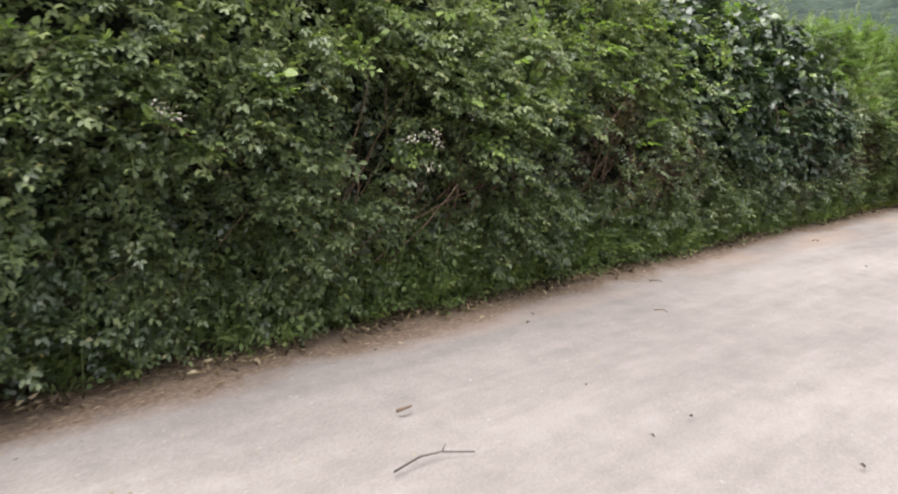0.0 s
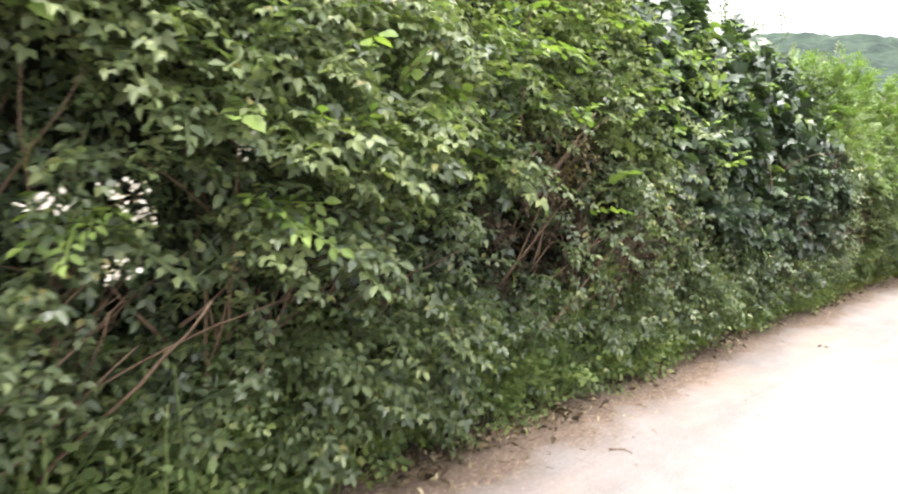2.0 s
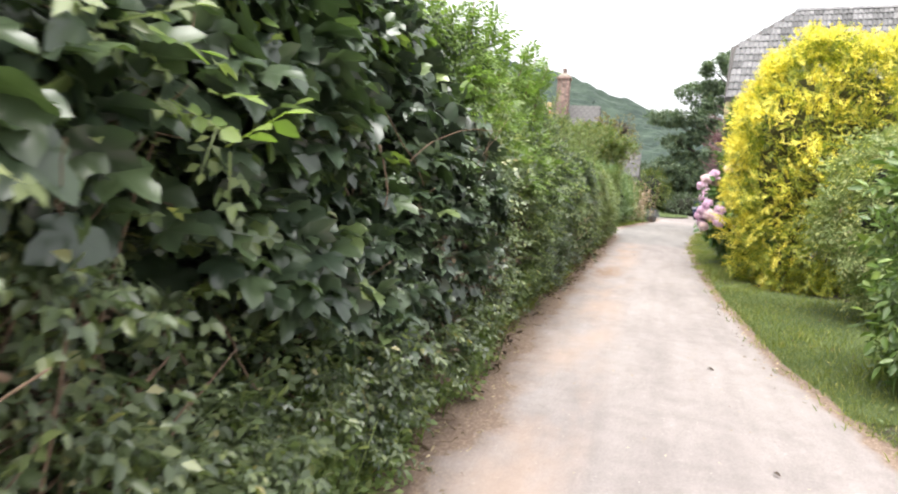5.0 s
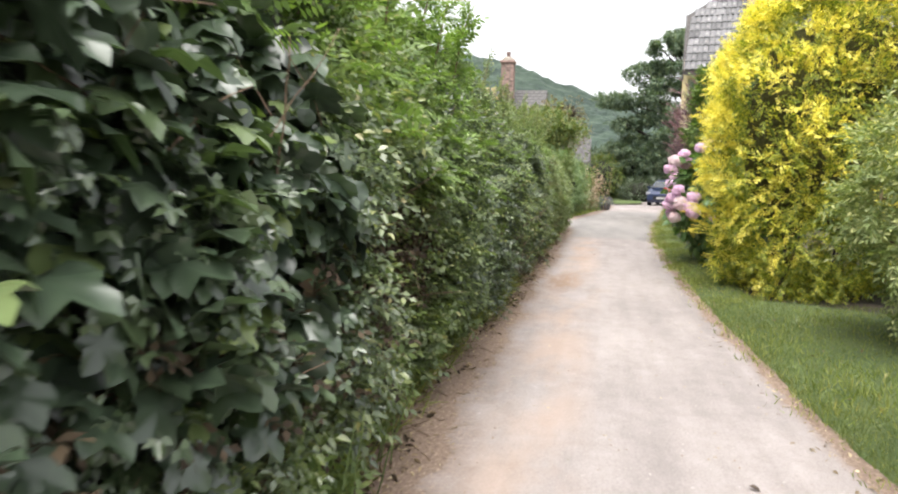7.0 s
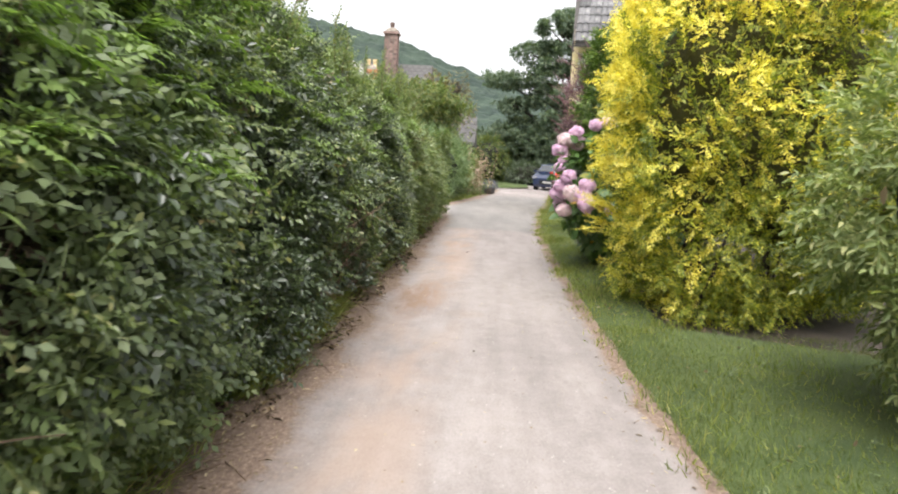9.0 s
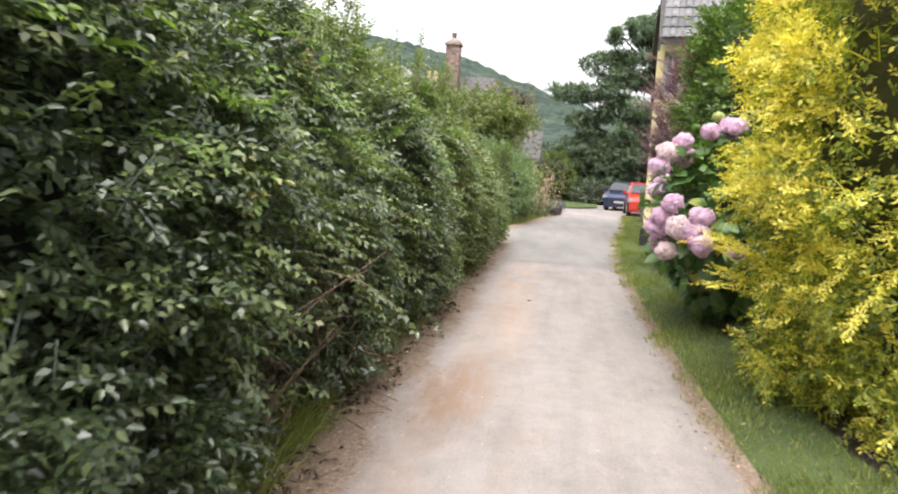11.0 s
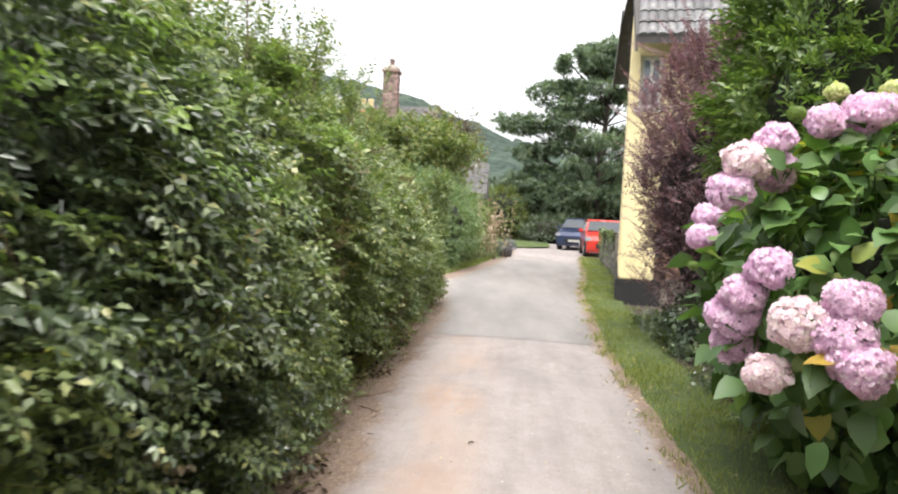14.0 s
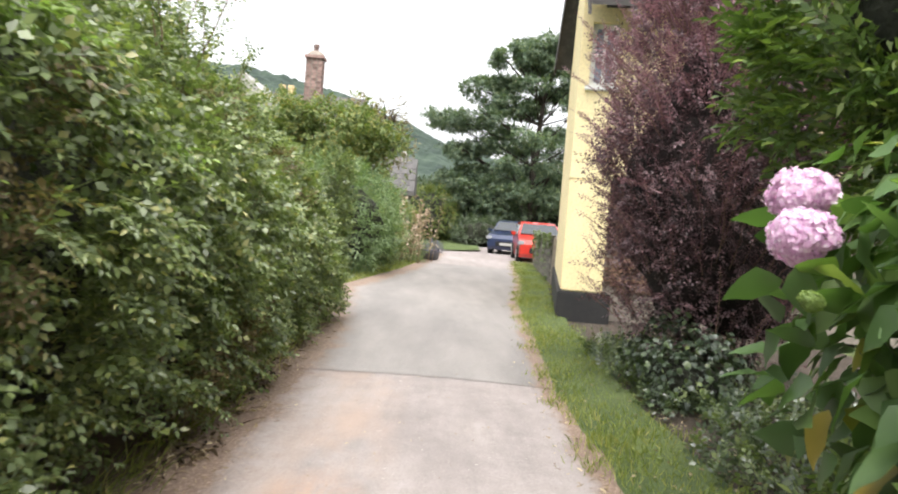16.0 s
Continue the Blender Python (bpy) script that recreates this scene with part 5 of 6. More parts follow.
def make_purple_bush():
    b = thing("purple_berberis", "tall spiky dark purple berberis bush beside the cottage", "bush")
    c, rad = (27.3, 0.55), (1.05, 1.15)
    # the core's near-black purple is painted inner shade
    bush_core("inner_shade_shell", c, rad, 0.1, 3.62, rough_material("purple_core_shade", [(0.3, (0.012, 0.008, 0.008)), (0.7, (0.032, 0.02, 0.019))], 6.0, 0.9, 1.0, 0.05), b, 0.38, 2.3)
    trunks(b, c, 0.4, 10, 1.0, 14)
    spr = [sprig(rhomb(0.55), 12, 0.032, 0.22, k, 60, 30, 0.003) for k in range(6)]
    p, o = shell(11000, c, rad, 0.05, 3.75, 2.3, 0.4, 0.3, 9)
    p[:, :2] = np.array(c) + (p[:, :2] - np.array(c)) * np.interp(p[:, 2], [0, 1.6, 3.0, 3.8], [0.84, 0.9, 1.08, 1.15])[:, None]
    ok = rng.random(len(p)) < np.interp(p[:, 2], [0.3, 0.9, 1.4, 2.4], [0.15, 0.55, 0.75, 1.0])
    p, o = p[ok], o[ok]
    top = (p[:, 2] > 2.3) & (rng.random(len(p)) < 0.4)
    leafy("foliage", spr, p[~top], o[~top], 1.1, M_PURPLE, b, -0.45, 0.6)
    leafy("foliage", spr, p[top], o[top], 1.1, M_PURPLETIP, b, -0.45, 0.6)
    r = random.Random(8)
    lines, ps, ws = [], [], []
    for _ in range(260):
        a, z = r.uniform(0, 2 * math.pi), r.uniform(0.5, 3.5)
        w = 0.7 if z < 2.0 else 0.85 if z < 3.0 else 0.65
        start = (c[0] + rad[0] * w * math.cos(a), c[1] + rad[1] * w * math.sin(a), z)
        pts = wander(start, (math.cos(a), math.sin(a), r.uniform(0.5, 1.8)), r.uniform(0.4, 0.75), 6, 0.12, r, 0.03)
        lines.append((pts, 0.006, 0.002))
        for i in range(6):
            for q in ((0.25, 0.75) if z > 1.6 else (0.5,)):
                ps.append(pts[i].lerp(pts[i + 1], q))
                ws.append(pts[i + 1] - pts[i])
    tubes("arching_shoot", lines, M_TWIG, b)
    ps, ws = np.array(ps), np.array(ws)
    scatter("shoot_leaves", [sprig(oval(0.55), 7, 0.026, 0.1, k, 60, 30, 0.002) for k in range(3)], ps, ws, rng.normal(0, 1, ps.shape), np.ones(len(ps)), M_PURPLETIP, b, "paler pinkish young leaves")
    ivy = thing("ivy_mound", "dark ivy growing over the foot of the bush", "ivy")
    p, o = shell(2600, (26.6, 0.98), (0.55, 0.46), -0.3, 0.66, 2.2, 0.35, 0.42, 3)
    bush_core("inner_shade_shell", (26.6, 0.98), (0.55, 0.46), -0.3, 0.6, M_CORE, ivy, 0.2)
    leafy("foliage", [LOBED], p, o, 0.055, M_DARKLEAF, ivy, 0.5, 0.5, 1.0, 0.4)


def make_bed_plants():
    b = thing("bed_weeds", "low weeds and ivy on the dark soil of the shrub bed", "weeds")
    n = 3600
    p = np.stack([rng.uniform(20.6, 29.5, n), rng.uniform(-0.3, 1.45, n), 0.01 + 0.16 * rng.random(n) ** 2], 1)
    p = p[bumps(p, 1.1, 51) > -0.12]
    half = rng.random(len(p)) < 0.5
    for mat, pick in ((M_IVY, half), (M_WEED, ~half)):
        leafy("foliage", SPRIGS_FAR, p[pick], np.tile([0, 0.2, 1.0], (pick.sum(), 1)), 1.0, mat, b, -0.3, 0.7)
    n = 900
    p = np.stack([rng.uniform(17.8, 28, n), rng.uniform(0.2, 1.6, n), np.full(n, 0.02)], 1)
    scatter("dead_leaves", [oval(0.45)], p, rng.normal(0, 1, (n, 3)) * np.array([1, 1, 0.1]), np.array([0, 0, 1.0]) + rng.normal(0, 0.3, (n, 3)), rng.uniform(0.03, 0.07, n), M_STRAW, b)


def make_fern():
    b = thing("fern", "light green feathery fern at the foot of the hydrangea", "fern")
    c, rad = (23.3, 1.25), (0.4, 0.36)
    p, o = shell(300, c, rad, -0.1, 0.72, 2.2, 0.4, 0.12, 63)
    leafy("frond", [PINNATE], p, o, 0.14, M_NETTLE, b, -0.1, 0.5, 0.6, 0.7)
    trunks(b, c, 0.2, 14, 0.55, 19, 0.008, M_NETTLE, "stalk")


make_bed_plants()
make_fern()
make_golden_bush()
make_pale_shrub()
make_near_shrub()
make_hydrangea()
make_tall_laurel()
make_purple_bush()


# ---- yellow cottage ----
def make_cottage():
    h = thing("cottage", "yellow rendered cottage with grey tiled half-hipped roof and black plinth", "house", at=(31.45, 1.23, 0), turn=-8.5)
    deep, wide, eave, rise = 6.4, 9.0, 4.62, 3.6
    mid = deep / 2
    part("plinth", box(-0.06, -0.75, -0.1, deep, 0.05, 0.44, 0.02), M_PLINTH, h, "black painted plinth")
    part("pier", box(0.0, -0.62, 0.44, 0.6, 0.0, 2.16, 0.025), M_RENDER, h, "yellow rendered corner pier")
    # upper storey in pieces round one window
    wy0, wy1, wz0, wz1 = -0.56, -0.16, 3.55, 4.5
    up = box(0.0, wy1, 2.16, 0.4, 0.0, eave + 0.1)
    for a, b, c, d in ((-wide, wy0, 2.16, eave + 0.1), (wy0, wy1, 2.16, wz0), (wy0, wy1, wz1, eave + 0.1)):
        box(0.0, a, c, 0.4, b, d, 0, up)
    part("wall", up, M_RENDER, h)
    gable = [(0.4, 0.44), (deep, 0.44), (deep, eave), (deep - 1.45, eave + 1.45), (1.45, eave + 1.45), (0.4, eave + 0.4)]
    part("wall", prism([(x, z) for x, z in gable], "y", -0.35, -0.003), M_RENDER, h)
    part("wall", box(deep - 0.3, -wide, 0, deep, -0.36, eave), M_RENDER, h)
    part("wall", box(0.3, -wide, 0, deep - 0.3, -wide + 0.3, eave), M_RENDER, h)
    part("brick_backing", box(0.36, -wide, 0.0, 0.46, -0.63, 2.15), M_MORTAR, h, "mortar bed of the brick wall")
    part("lintel", prism([(-0.7, 2.05), (-0.62, 2.2), (-4.0, 2.42), (-4.0, 2.27)], "x", -0.07, 0.2), M_BOARD, h, "dark sloping timber lintel")
    win = part("window_frame", box(0.1, wy0, wz0, 0.16, wy1, wz0 + 0.07), M_WHITEPAINT, h, "white painted window frame")
    for a, b, c, d in ((wy0, wy1, wz1 - 0.07, wz1), (wy0, wy0 + 0.07, wz0, wz1), (wy1 - 0.07, wy1, wz0, wz1), ((wy0 + wy1) / 2 - 0.03, (wy0 + wy1) / 2 + 0.03, wz0, wz1), (wy0, wy1, 4.0, 4.05)):
        part("window_bar", box(0.097, a, c, 0.163, b, d), M_WHITEPAINT, win)
    part("pane", box(0.12, wy0 + 0.06, wz0 + 0.06, 0.13, wy1 - 0.06, wz1 - 0.06), M_PANE, win)
    part("window_sill", box(-0.08, wy0 - 0.06, wz0 - 0.07, 0.15, wy1 + 0.06, wz0 - 0.002, 0.01), M_WHITEPAINT, h, "white sill")
    # roof slabs: two slopes and a half-hip over the gable end
    over, y1, yf, t = 0.85, -0.08, 0.36, 0.12
    slope = rise / (mid + over)
    hip = 1.45
    zh = eave + slope * (hip + over)
    ze, zr = eave, eave + rise
    zb = ze + slope * (over - 0.1)
    yr = y1 - (mid - hip) * 1.0
    yh = y1 + (yf - y1) * 0.27
    yk = y1 + (yf - y1) * 0.7
    def slab(top):
        bm = bmesh.new()
        a = [bm.verts.new(q) for q in top]
        b = [bm.verts.new((q[0], q[1], q[2] - t)) for q in top]
        bm.faces.new(a)
        bm.faces.new(b[::-1])
        for i in range(len(a)):
            j = (i + 1) % len(a)
            bm.faces.new((a[j], a[i], b[i], b[j]))
        return bm
    part("roof_slope", slab([(-over, -wide - 0.2, ze), (-over, y1, ze), (hip, yh, zh), (mid, yr, zr), (mid, -wide - 0.2, zr)]), M_BOARD, h, "dark underside of the roof")
    part("roof_slope", slab([(deep + 0.1, -wide - 0.2, zb), (deep + 0.1, yf, zb), (deep - hip, yk, zh), (mid, yr, zr), (mid, -wide - 0.2, zr)]), M_SLATE, h)
    part("hip_slope", slab([(hip, yh, zh), (deep - hip, yk, zh), (mid, yr, zr)]), M_SLATE, h)
    for x0, ya, za, x1, yb in ((-over - 0.02, y1, ze, hip, yh), (deep + 0.12, yf, zb, deep - hip, yk)):
        bm = bmesh.new()
        ring = [[bm.verts.new((x, y + 0.004 + o, z + q)) for o, q in ((0, 0.03), (0.04, 0.03), (0.04, -0.26), (0, -0.26))] for x, y, z in ((x0, ya, za), (x1, yb, zh))]
        for k in range(4):
            bm.faces.new((ring[0][k], ring[0][(k + 1) % 4], ring[1][(k + 1) % 4], ring[1][k]))
        bm.faces.new(ring[0])
        bm.faces.new(ring[1][::-1])
        part("barge_board", bm, M_BOARD, h, "dark barge board")
    part("ridge", prism([(mid - 0.14, zr - 0.02), (mid, zr + 0.1), (mid + 0.14, zr - 0.02)], "y", -wide - 0.2, yr), M_TILE, h, "ridge tiles")
    # roof tiles on the slope that faces along the lane
    pitch = math.atan(slope)
    length, tw, rows = math.hypot(mid + over, rise), 0.3, 13
    step = length / rows
    v, f = [], []
    cols = 9
    for j, y in enumerate((0.0, step + 0.06)):
        for k in range(cols):
            w = k / (cols - 1)
            z = 0.03 * abs(math.sin(2 * math.pi * w)) ** 0.8 + (0.028 if j == 0 else 0.0)
            v.append((w * tw, y, z + 0.012))
    for k in range(cols):
        w = k / (cols - 1)
        v.append((w * tw, 0.0, -0.002))
    for k in range(cols - 1):
        f.append((k, k + 1, cols + k + 1, cols + k))
        f.append((2 * cols + k, 2 * cols + k + 1, k + 1, k))
    me = bpy.data.meshes.new("tile")
    me.from_pydata(v, [], f)
    me.materials.append(M_TILE)
    for i in range(rows):
        x = -over + math.cos(pitch) * step * i
        z = ze + math.sin(pitch) * step * i
        lim = y1 if x < hip - 0.2 else y1 - (x - hip + 0.2) * 1.05
        for k in range(22):
            y = lim - tw * (k + 1)
            if y < -6:
                continue
            ob = new("tile", me)
            # local x runs across the slope, local y up it
            c, s = math.cos(pitch), math.sin(pitch)
            ob.matrix_world = Matrix(((0, c, -s, x), (1, 0, 0, y), (0, s, c, z + 0.004), (0, 0, 0, 1))) @ pose(rng.uniform(-0.006, 0.006), 0, 0, rng.uniform(-1, 1), 0, rng.uniform(-0.8, 0.8))
            ob.parent = h
    # bricks of the recessed lower wall
    bm = box(-0.05, -0.105, -0.03, 0.03, 0.105, 0.032, 0.006)
    src = part("brick", bm, M_BRICK, h)
    brick = src.data
    first = True
    for row in range(22):
        z = 0.5 + 0.075 * row
        for k in range(12):
            y = -0.75 - 0.225 * k - (0.112 if row % 2 else 0)
            ob = src if first else new("brick", brick)
            first = False
            ob.matrix_world = pose(0.36 + rng.uniform(-0.006, 0.006), y, z)
            ob.parent = h


make_cottage()


# ---- stone garden wall past the cottage ----
def make_stone_wall():
    w = thing("stone_wall", "low grey stone garden wall with ivy on top", "wall")
    def line(s):
        return float(np.interp(s, [38, 40, 44, 46.5], [0.35, 0.2, -0.1, -0.35]))
    v, f = [], []
    stations = [38 + 0.5 * i for i in range(15)]
    for s in stations:
        d = line(s)
        v += [(s, d - 0.03, -0.05), (s, d - 0.03, 1.12), (s, d - 0.37, 1.12), (s, d - 0.37, -0.05)]
    for i in range(len(stations) - 1):
        for k in range(4):
            a, b = 4 * i + k, 4 * i + (k + 1) % 4
            f.append((a, b, b + 4, a + 4))
    f += [(0, 1, 2, 3), tuple(4 * len(stations) - 4 + k for k in (3, 2, 1, 0))]
    link_mesh("wall_bed", v, f, M_MORTAR, w, "mortar bed of the wall")
    kinds = []
    for k in range(4):
        bm = box(-0.5, -0.12, -0.5, 0.5, 0.08, 0.5, 0.09)
        for q in bm.verts:
            q.co += Vector((noise.noise(q.co * 2 + Vector((k * 7, 0, 0))), noise.noise(q.co * 2 + Vector((0, k * 7, 0))), noise.noise(q.co * 2 + Vector((0, 0, k * 7))))) * 0.07
        kinds.append(part("stone", bm, M_STONE, w))
    used = set()
    z, row = 0.0, 0
    r = random.Random(4)
    while z < 1.15:
        hgt = r.uniform(0.13, 0.2)
        s = 38.05 + r.uniform(0, 0.2)
        while s < 44.7:
            ln = r.uniform(0.22, 0.45)
            k = r.randrange(4)
            ob = kinds[k] if k not in used else new("stone", kinds[k].data)
            used.add(k)
            m = Matrix.Translation((s + ln / 2, line(s + ln / 2) - 0.03, z + hgt / 2)) @ Matrix.Diagonal((ln * 0.95, 0.5, hgt * 0.93, 1))
            ob.matrix_world = m
            ob.parent = w
            s += ln
        z += hgt
        row += 1
    ivy = thing("ivy_on_wall", "ivy and weeds hanging over the stone wall", "ivy")
    n = 1500
    s = rng.uniform(38, 45, n)
    zz = 1.2 - rng.exponential(0.25, n)
    p = np.stack([s, np.interp(s, [38, 40, 44, 46.5], [0.35, 0.2, -0.1, -0.35]) + 0.05, zz.clip(0.05, 1.3)], 1)
    p = p[bumps(p, 1.2, 5) > -0.05]
    leafy("foliage", [LOBED], p, np.tile([-0.2, 1.0, 0.3], (len(p), 1)), 0.08, M_WEED, ivy, 0.5, 0.5)


make_stone_wall()


# ---- parked cars ----
def make_car(name, label, paint, at, turn):
    car = thing(name, label, "car", "cars parked at the end of the lane", at, turn)
    # half widths and heights along the length; the nose is at +x
    side = [(-1.95, 0.45), (-1.98, 0.75), (-1.9, 0.95), (-1.62, 1.4), (-1.3, 1.49), (-0.2, 1.5), (0.25, 1.42), (0.95, 1.0), (1.75, 0.85), (1.97, 0.68), (1.98, 0.35), (1.9, 0.22), (-1.85, 0.22)]
    bm = bmesh.new()
    rings = []
    for y, shrink in ((-0.84, 0.0), (-0.8, 0.02), (-0.3, 0.05), (0.3, 0.05), (0.8, 0.02), (0.84, 0.0)):
        ring = []
        for x, z in side:
            tuck = 0.22 * max(0.0, (z - 0.9) / 0.6)
            yy = y * (1 - tuck) * (1 - 0.05 * (abs(x) > 1.8))
            ring.append(bm.verts.new((x * (0.985 + shrink * 0.3), yy, z + shrink * 0.25 * (z > 0.6))))
        rings.append(ring)
    for a, b in zip(rings, rings[1:]):
        for i in range(len(side)):
            j = (i + 1) % len(side)
            bm.faces.new((a[i], a[j], b[j], b[i]))
    bm.faces.new(rings[0])
    bm.faces.new(rings[-1][::-1])
    body = part("body", bm, paint, car)
    part("windscreen", slab4([(0.3, -0.62, 1.4), (0.3, 0.62, 1.4), (0.93, 0.73, 1.04), (0.93, -0.73, 1.04)], 0.035), M_GLASS, car, "dark windscreen")
    part("rear_window", slab4([(-1.63, -0.6, 1.38), (-1.63, 0.6, 1.38), (-1.89, 0.7, 1.0), (-1.89, -0.7, 1.0)], 0.03), M_GLASS, car)
    for sg in (-1, 1):
        for x0, x1 in ((-1.5, -0.65), (-0.58, 0.15)):
            part("side_window", slab4([(x0, sg * 0.825, 1.0), (x1 + 0.25, sg * 0.825, 1.0), (x1, sg * 0.71, 1.38), (x0 + 0.12, sg * 0.71, 1.38)], 0.02), M_GLASS, car)
        part("headlight", box(1.78, sg * 0.72 - 0.16, 0.64, 1.96, sg * 0.72 + 0.1, 0.82, 0.04), M_LAMP, car, "clear headlight")
        part("mirror", box(0.5, sg * 0.95 - 0.1, 0.98, 0.62, sg * 0.95 + 0.08, 1.12, 0.03), paint, car)
        for x in (-1.25, 1.22):
            wheel = part("wheel", turned_y(0.31, 0.2, x, sg * 0.76, 0.31), M_TYRE, car)
            part("rim", turned_y(0.2, 0.21, x, sg * 0.765, 0.31), M_RIM, wheel, "silver rim")
    part("grille", box(1.9, -0.45, 0.38, 2.0, 0.45, 0.58, 0.02), M_TYRE, car)
    part("number_plate", box(1.99, -0.26, 0.42, 2.015, 0.26, 0.53), M_PLATE, car)
    return car


def slab4(top, t):
    bm = bmesh.new()
    n = (Vector(top[1]) - Vector(top[0])).cross(Vector(top[2]) - Vector(top[0])).normalized()
    a = [bm.verts.new(Vector(q) + n * t) for q in top]
    b = [bm.verts.new(Vector(q) - n * t) for q in top]
    bm.faces.new(a)
    bm.faces.new(b[::-1])
    for i in range(4):
        bm.faces.new((a[(i + 1) % 4], a[i], b[i], b[(i + 1) % 4]))
    return bm


def turned_y(r, w, x, y, z):
    bm = turned([(r * 0.9, -w / 2), (r, -w / 2 + 0.03), (r, w / 2 - 0.03), (r * 0.9, w / 2)], 18)
    bmesh.ops.transform(bm, matrix=pose(x, y, z, 90, 0, 0), verts=bm.verts)
    return bm


make_car("red_hatchback", "bright red hatchback parked against the garden wall", M_REDPAINT, (47.9, -0.66, -0.01), 178)
make_car("blue_hatchback", "dark blue hatchback parked beyond the red one", M_BLUEPAINT, (53.0, -0.25, -0.01), 166)


# ---- far end of the lane ----
def make_tree(name, label, base, height, crown, seed, mat, leaf_size, count, trunk_r, limbs, category="tree", gap=-0.22):
    """Tapered trunk, limbs, and clumps of small leaves: crown is rows of (centre, radii, share)."""
    t = thing(name, label, category)
    r = random.Random(seed)
    b = Vector(base)
    tr = wander(b, (0.02, 0.03, 1), height * 0.8, 8, 0.06, r)
    tubes("trunk", [(tr, trunk_r, trunk_r * 0.3)], M_BARK, t, sides=9)
    lines = []
    for c, rad, _w in crown:
        i = min(7, max(1, int(8 * (c[2] - b.z) / (height * 0.8)) - 1))
        a = tr[i]
        q = Vector(c)
        lines.append(([a, a.lerp(q, 0.5) + Vector((0, 0, -0.2)), q], min(0.05, trunk_r * 0.22), 0.015))
        for _ in range(limbs):
            e = q + Vector((r.uniform(-1, 1) * rad[0], r.uniform(-1, 1) * rad[1], r.uniform(-0.6, 1) * rad[2])) * 0.8
            lines.append(([a.lerp(q, 0.6), q.lerp(e, 0.5) + Vector((0, 0, 0.1)), e], 0.05, 0.012))
    tubes("limb", lines, M_BARK, t)
    ps, os_ = [], []
    for c, rad, share in crown:
        n = int(count * share)
        u = unit(rng.normal(0, 1, (n, 3)))
        p = u * np.array(rad) * (rng.random((n, 1)) ** 0.3)
        p *= (1 + 0.55 * bumps(p + np.array(c), 1.1, seed))[:, None]
        clump = bumps(p + np.array(c), 1.2, seed + 3) > gap
        ps.append((p + np.array(c))[clump])
        os_.append(u[clump])
    p, o = np.concatenate(ps), np.concatenate(os_)
    leafy("crown", [sprig(rhomb(0.6), 6, 0.5, 0.9, k, 60, 20, 0.02) for k in range(4)], p, o, leaf_size, mat, t, 0.1, 0.7)
    return t


def make_pine():
    crown = []
    r = random.Random(21)
    x0, y0 = 62.0, -1.9
    for z, reach in ((3.0, 4.0), (4.2, 4.6), (5.6, 4.6), (7.0, 4.9), (8.2, 3.6), (9.4, 3.0), (10.5, 2.3), (11.4, 1.3)):
        for k in range(6):
            a = 2 * math.pi * (k / 6 + r.random() * 0.15)
            q = reach * r.uniform(0.55, 1.0)
            crown.append(((x0 + q * math.cos(a), y0 + q * math.sin(a), z + r.uniform(-0.3, 0.4)), (1.15, 1.15, 0.38), 0.02))
    crown.append(((61.0, 3.0, 7.1), (1.4, 1.4, 0.35), 0.022))
    for q in ((61.2, 2.2, 5.3), (61.3, 1.3, 9.0), (61.5, -1.2, 11.3), (61.2, 2.6, 3.6), (61.6, 0.6, 5.8), (61.4, 1.7, 6.9)):
        crown.append((q, (1.2, 1.2, 0.45), 0.022))
    crown.append(((61.5, 0.0, 2.6), (2.4, 3.4, 1.5), 0.14))
    crown.append(((63, -2.8, 4.6), (2.2, 2.2, 2.2), 0.1))
    make_tree("pine_tree", "large dark pine with level spreading limbs", (x0, y0, -0.1), 12.0, crown, 4, M_PINE, 0.31, 25000, 0.3, 1, gap=-0.12)


make_pine()
make_tree("apple_tree", "rounded fruit tree with yellowing green leaves", (43.5, 6.6, -0.05), 4.8,
          [((43.2, 6.6, 3.6), (1.9, 1.9, 1.2), 0.5), ((43.5, 5.4, 3.2), (1.1, 1.1, 1.0), 0.2), ((43.0, 7.8, 3.1), (1.2, 1.2, 1.0), 0.2), ((43.5, 6.3, 4.4), (1.2, 1.2, 0.6), 0.1), ((42.8, 8.1, 4.2), (0.9, 0.9, 0.75), 0.12)], 6, M_TREELEAF, 0.22, 6500, 0.14, 2)


make_tree("twiggy_tree", "thin russet tree with bare feathery twigs", (47.5, 5.8, -0.05), 5.6,
          [((47.3, 5.4, 4.9), (0.9, 0.9, 0.8), 0.25), ((47.3, 6.4, 5.0), (0.9, 0.9, 0.7), 0.25), ((47.5, 5.0, 3.9), (0.8, 0.8, 0.9), 0.25), ((47.5, 6.6, 3.9), (1.0, 1.0, 0.9), 0.25)], 9, M_RUSSET, 0.15, 1700, 0.09, 9, gap=-0.05)


def mound(name, label, centre, radii, z0, z1, mat, count, leaf, size, seed, up=0.3, category="shrub", core=None):
    b = thing(name, label, category)
    bush_core("inner_shade_shell", centre, radii, z0, z1, core or M_CORE, b, 0.25 * min(radii), 2.2)
    p, o = shell(count, centre, radii, z0, z1, 2.2, 0.35, 0.3, seed)
    leafy("foliage", [sprig(rhomb(leaf), 7, size, size * 2.6, k, 50, 20) for k in range(4)], p, o, 1.0, mat, b, -up, 0.6)
    return b


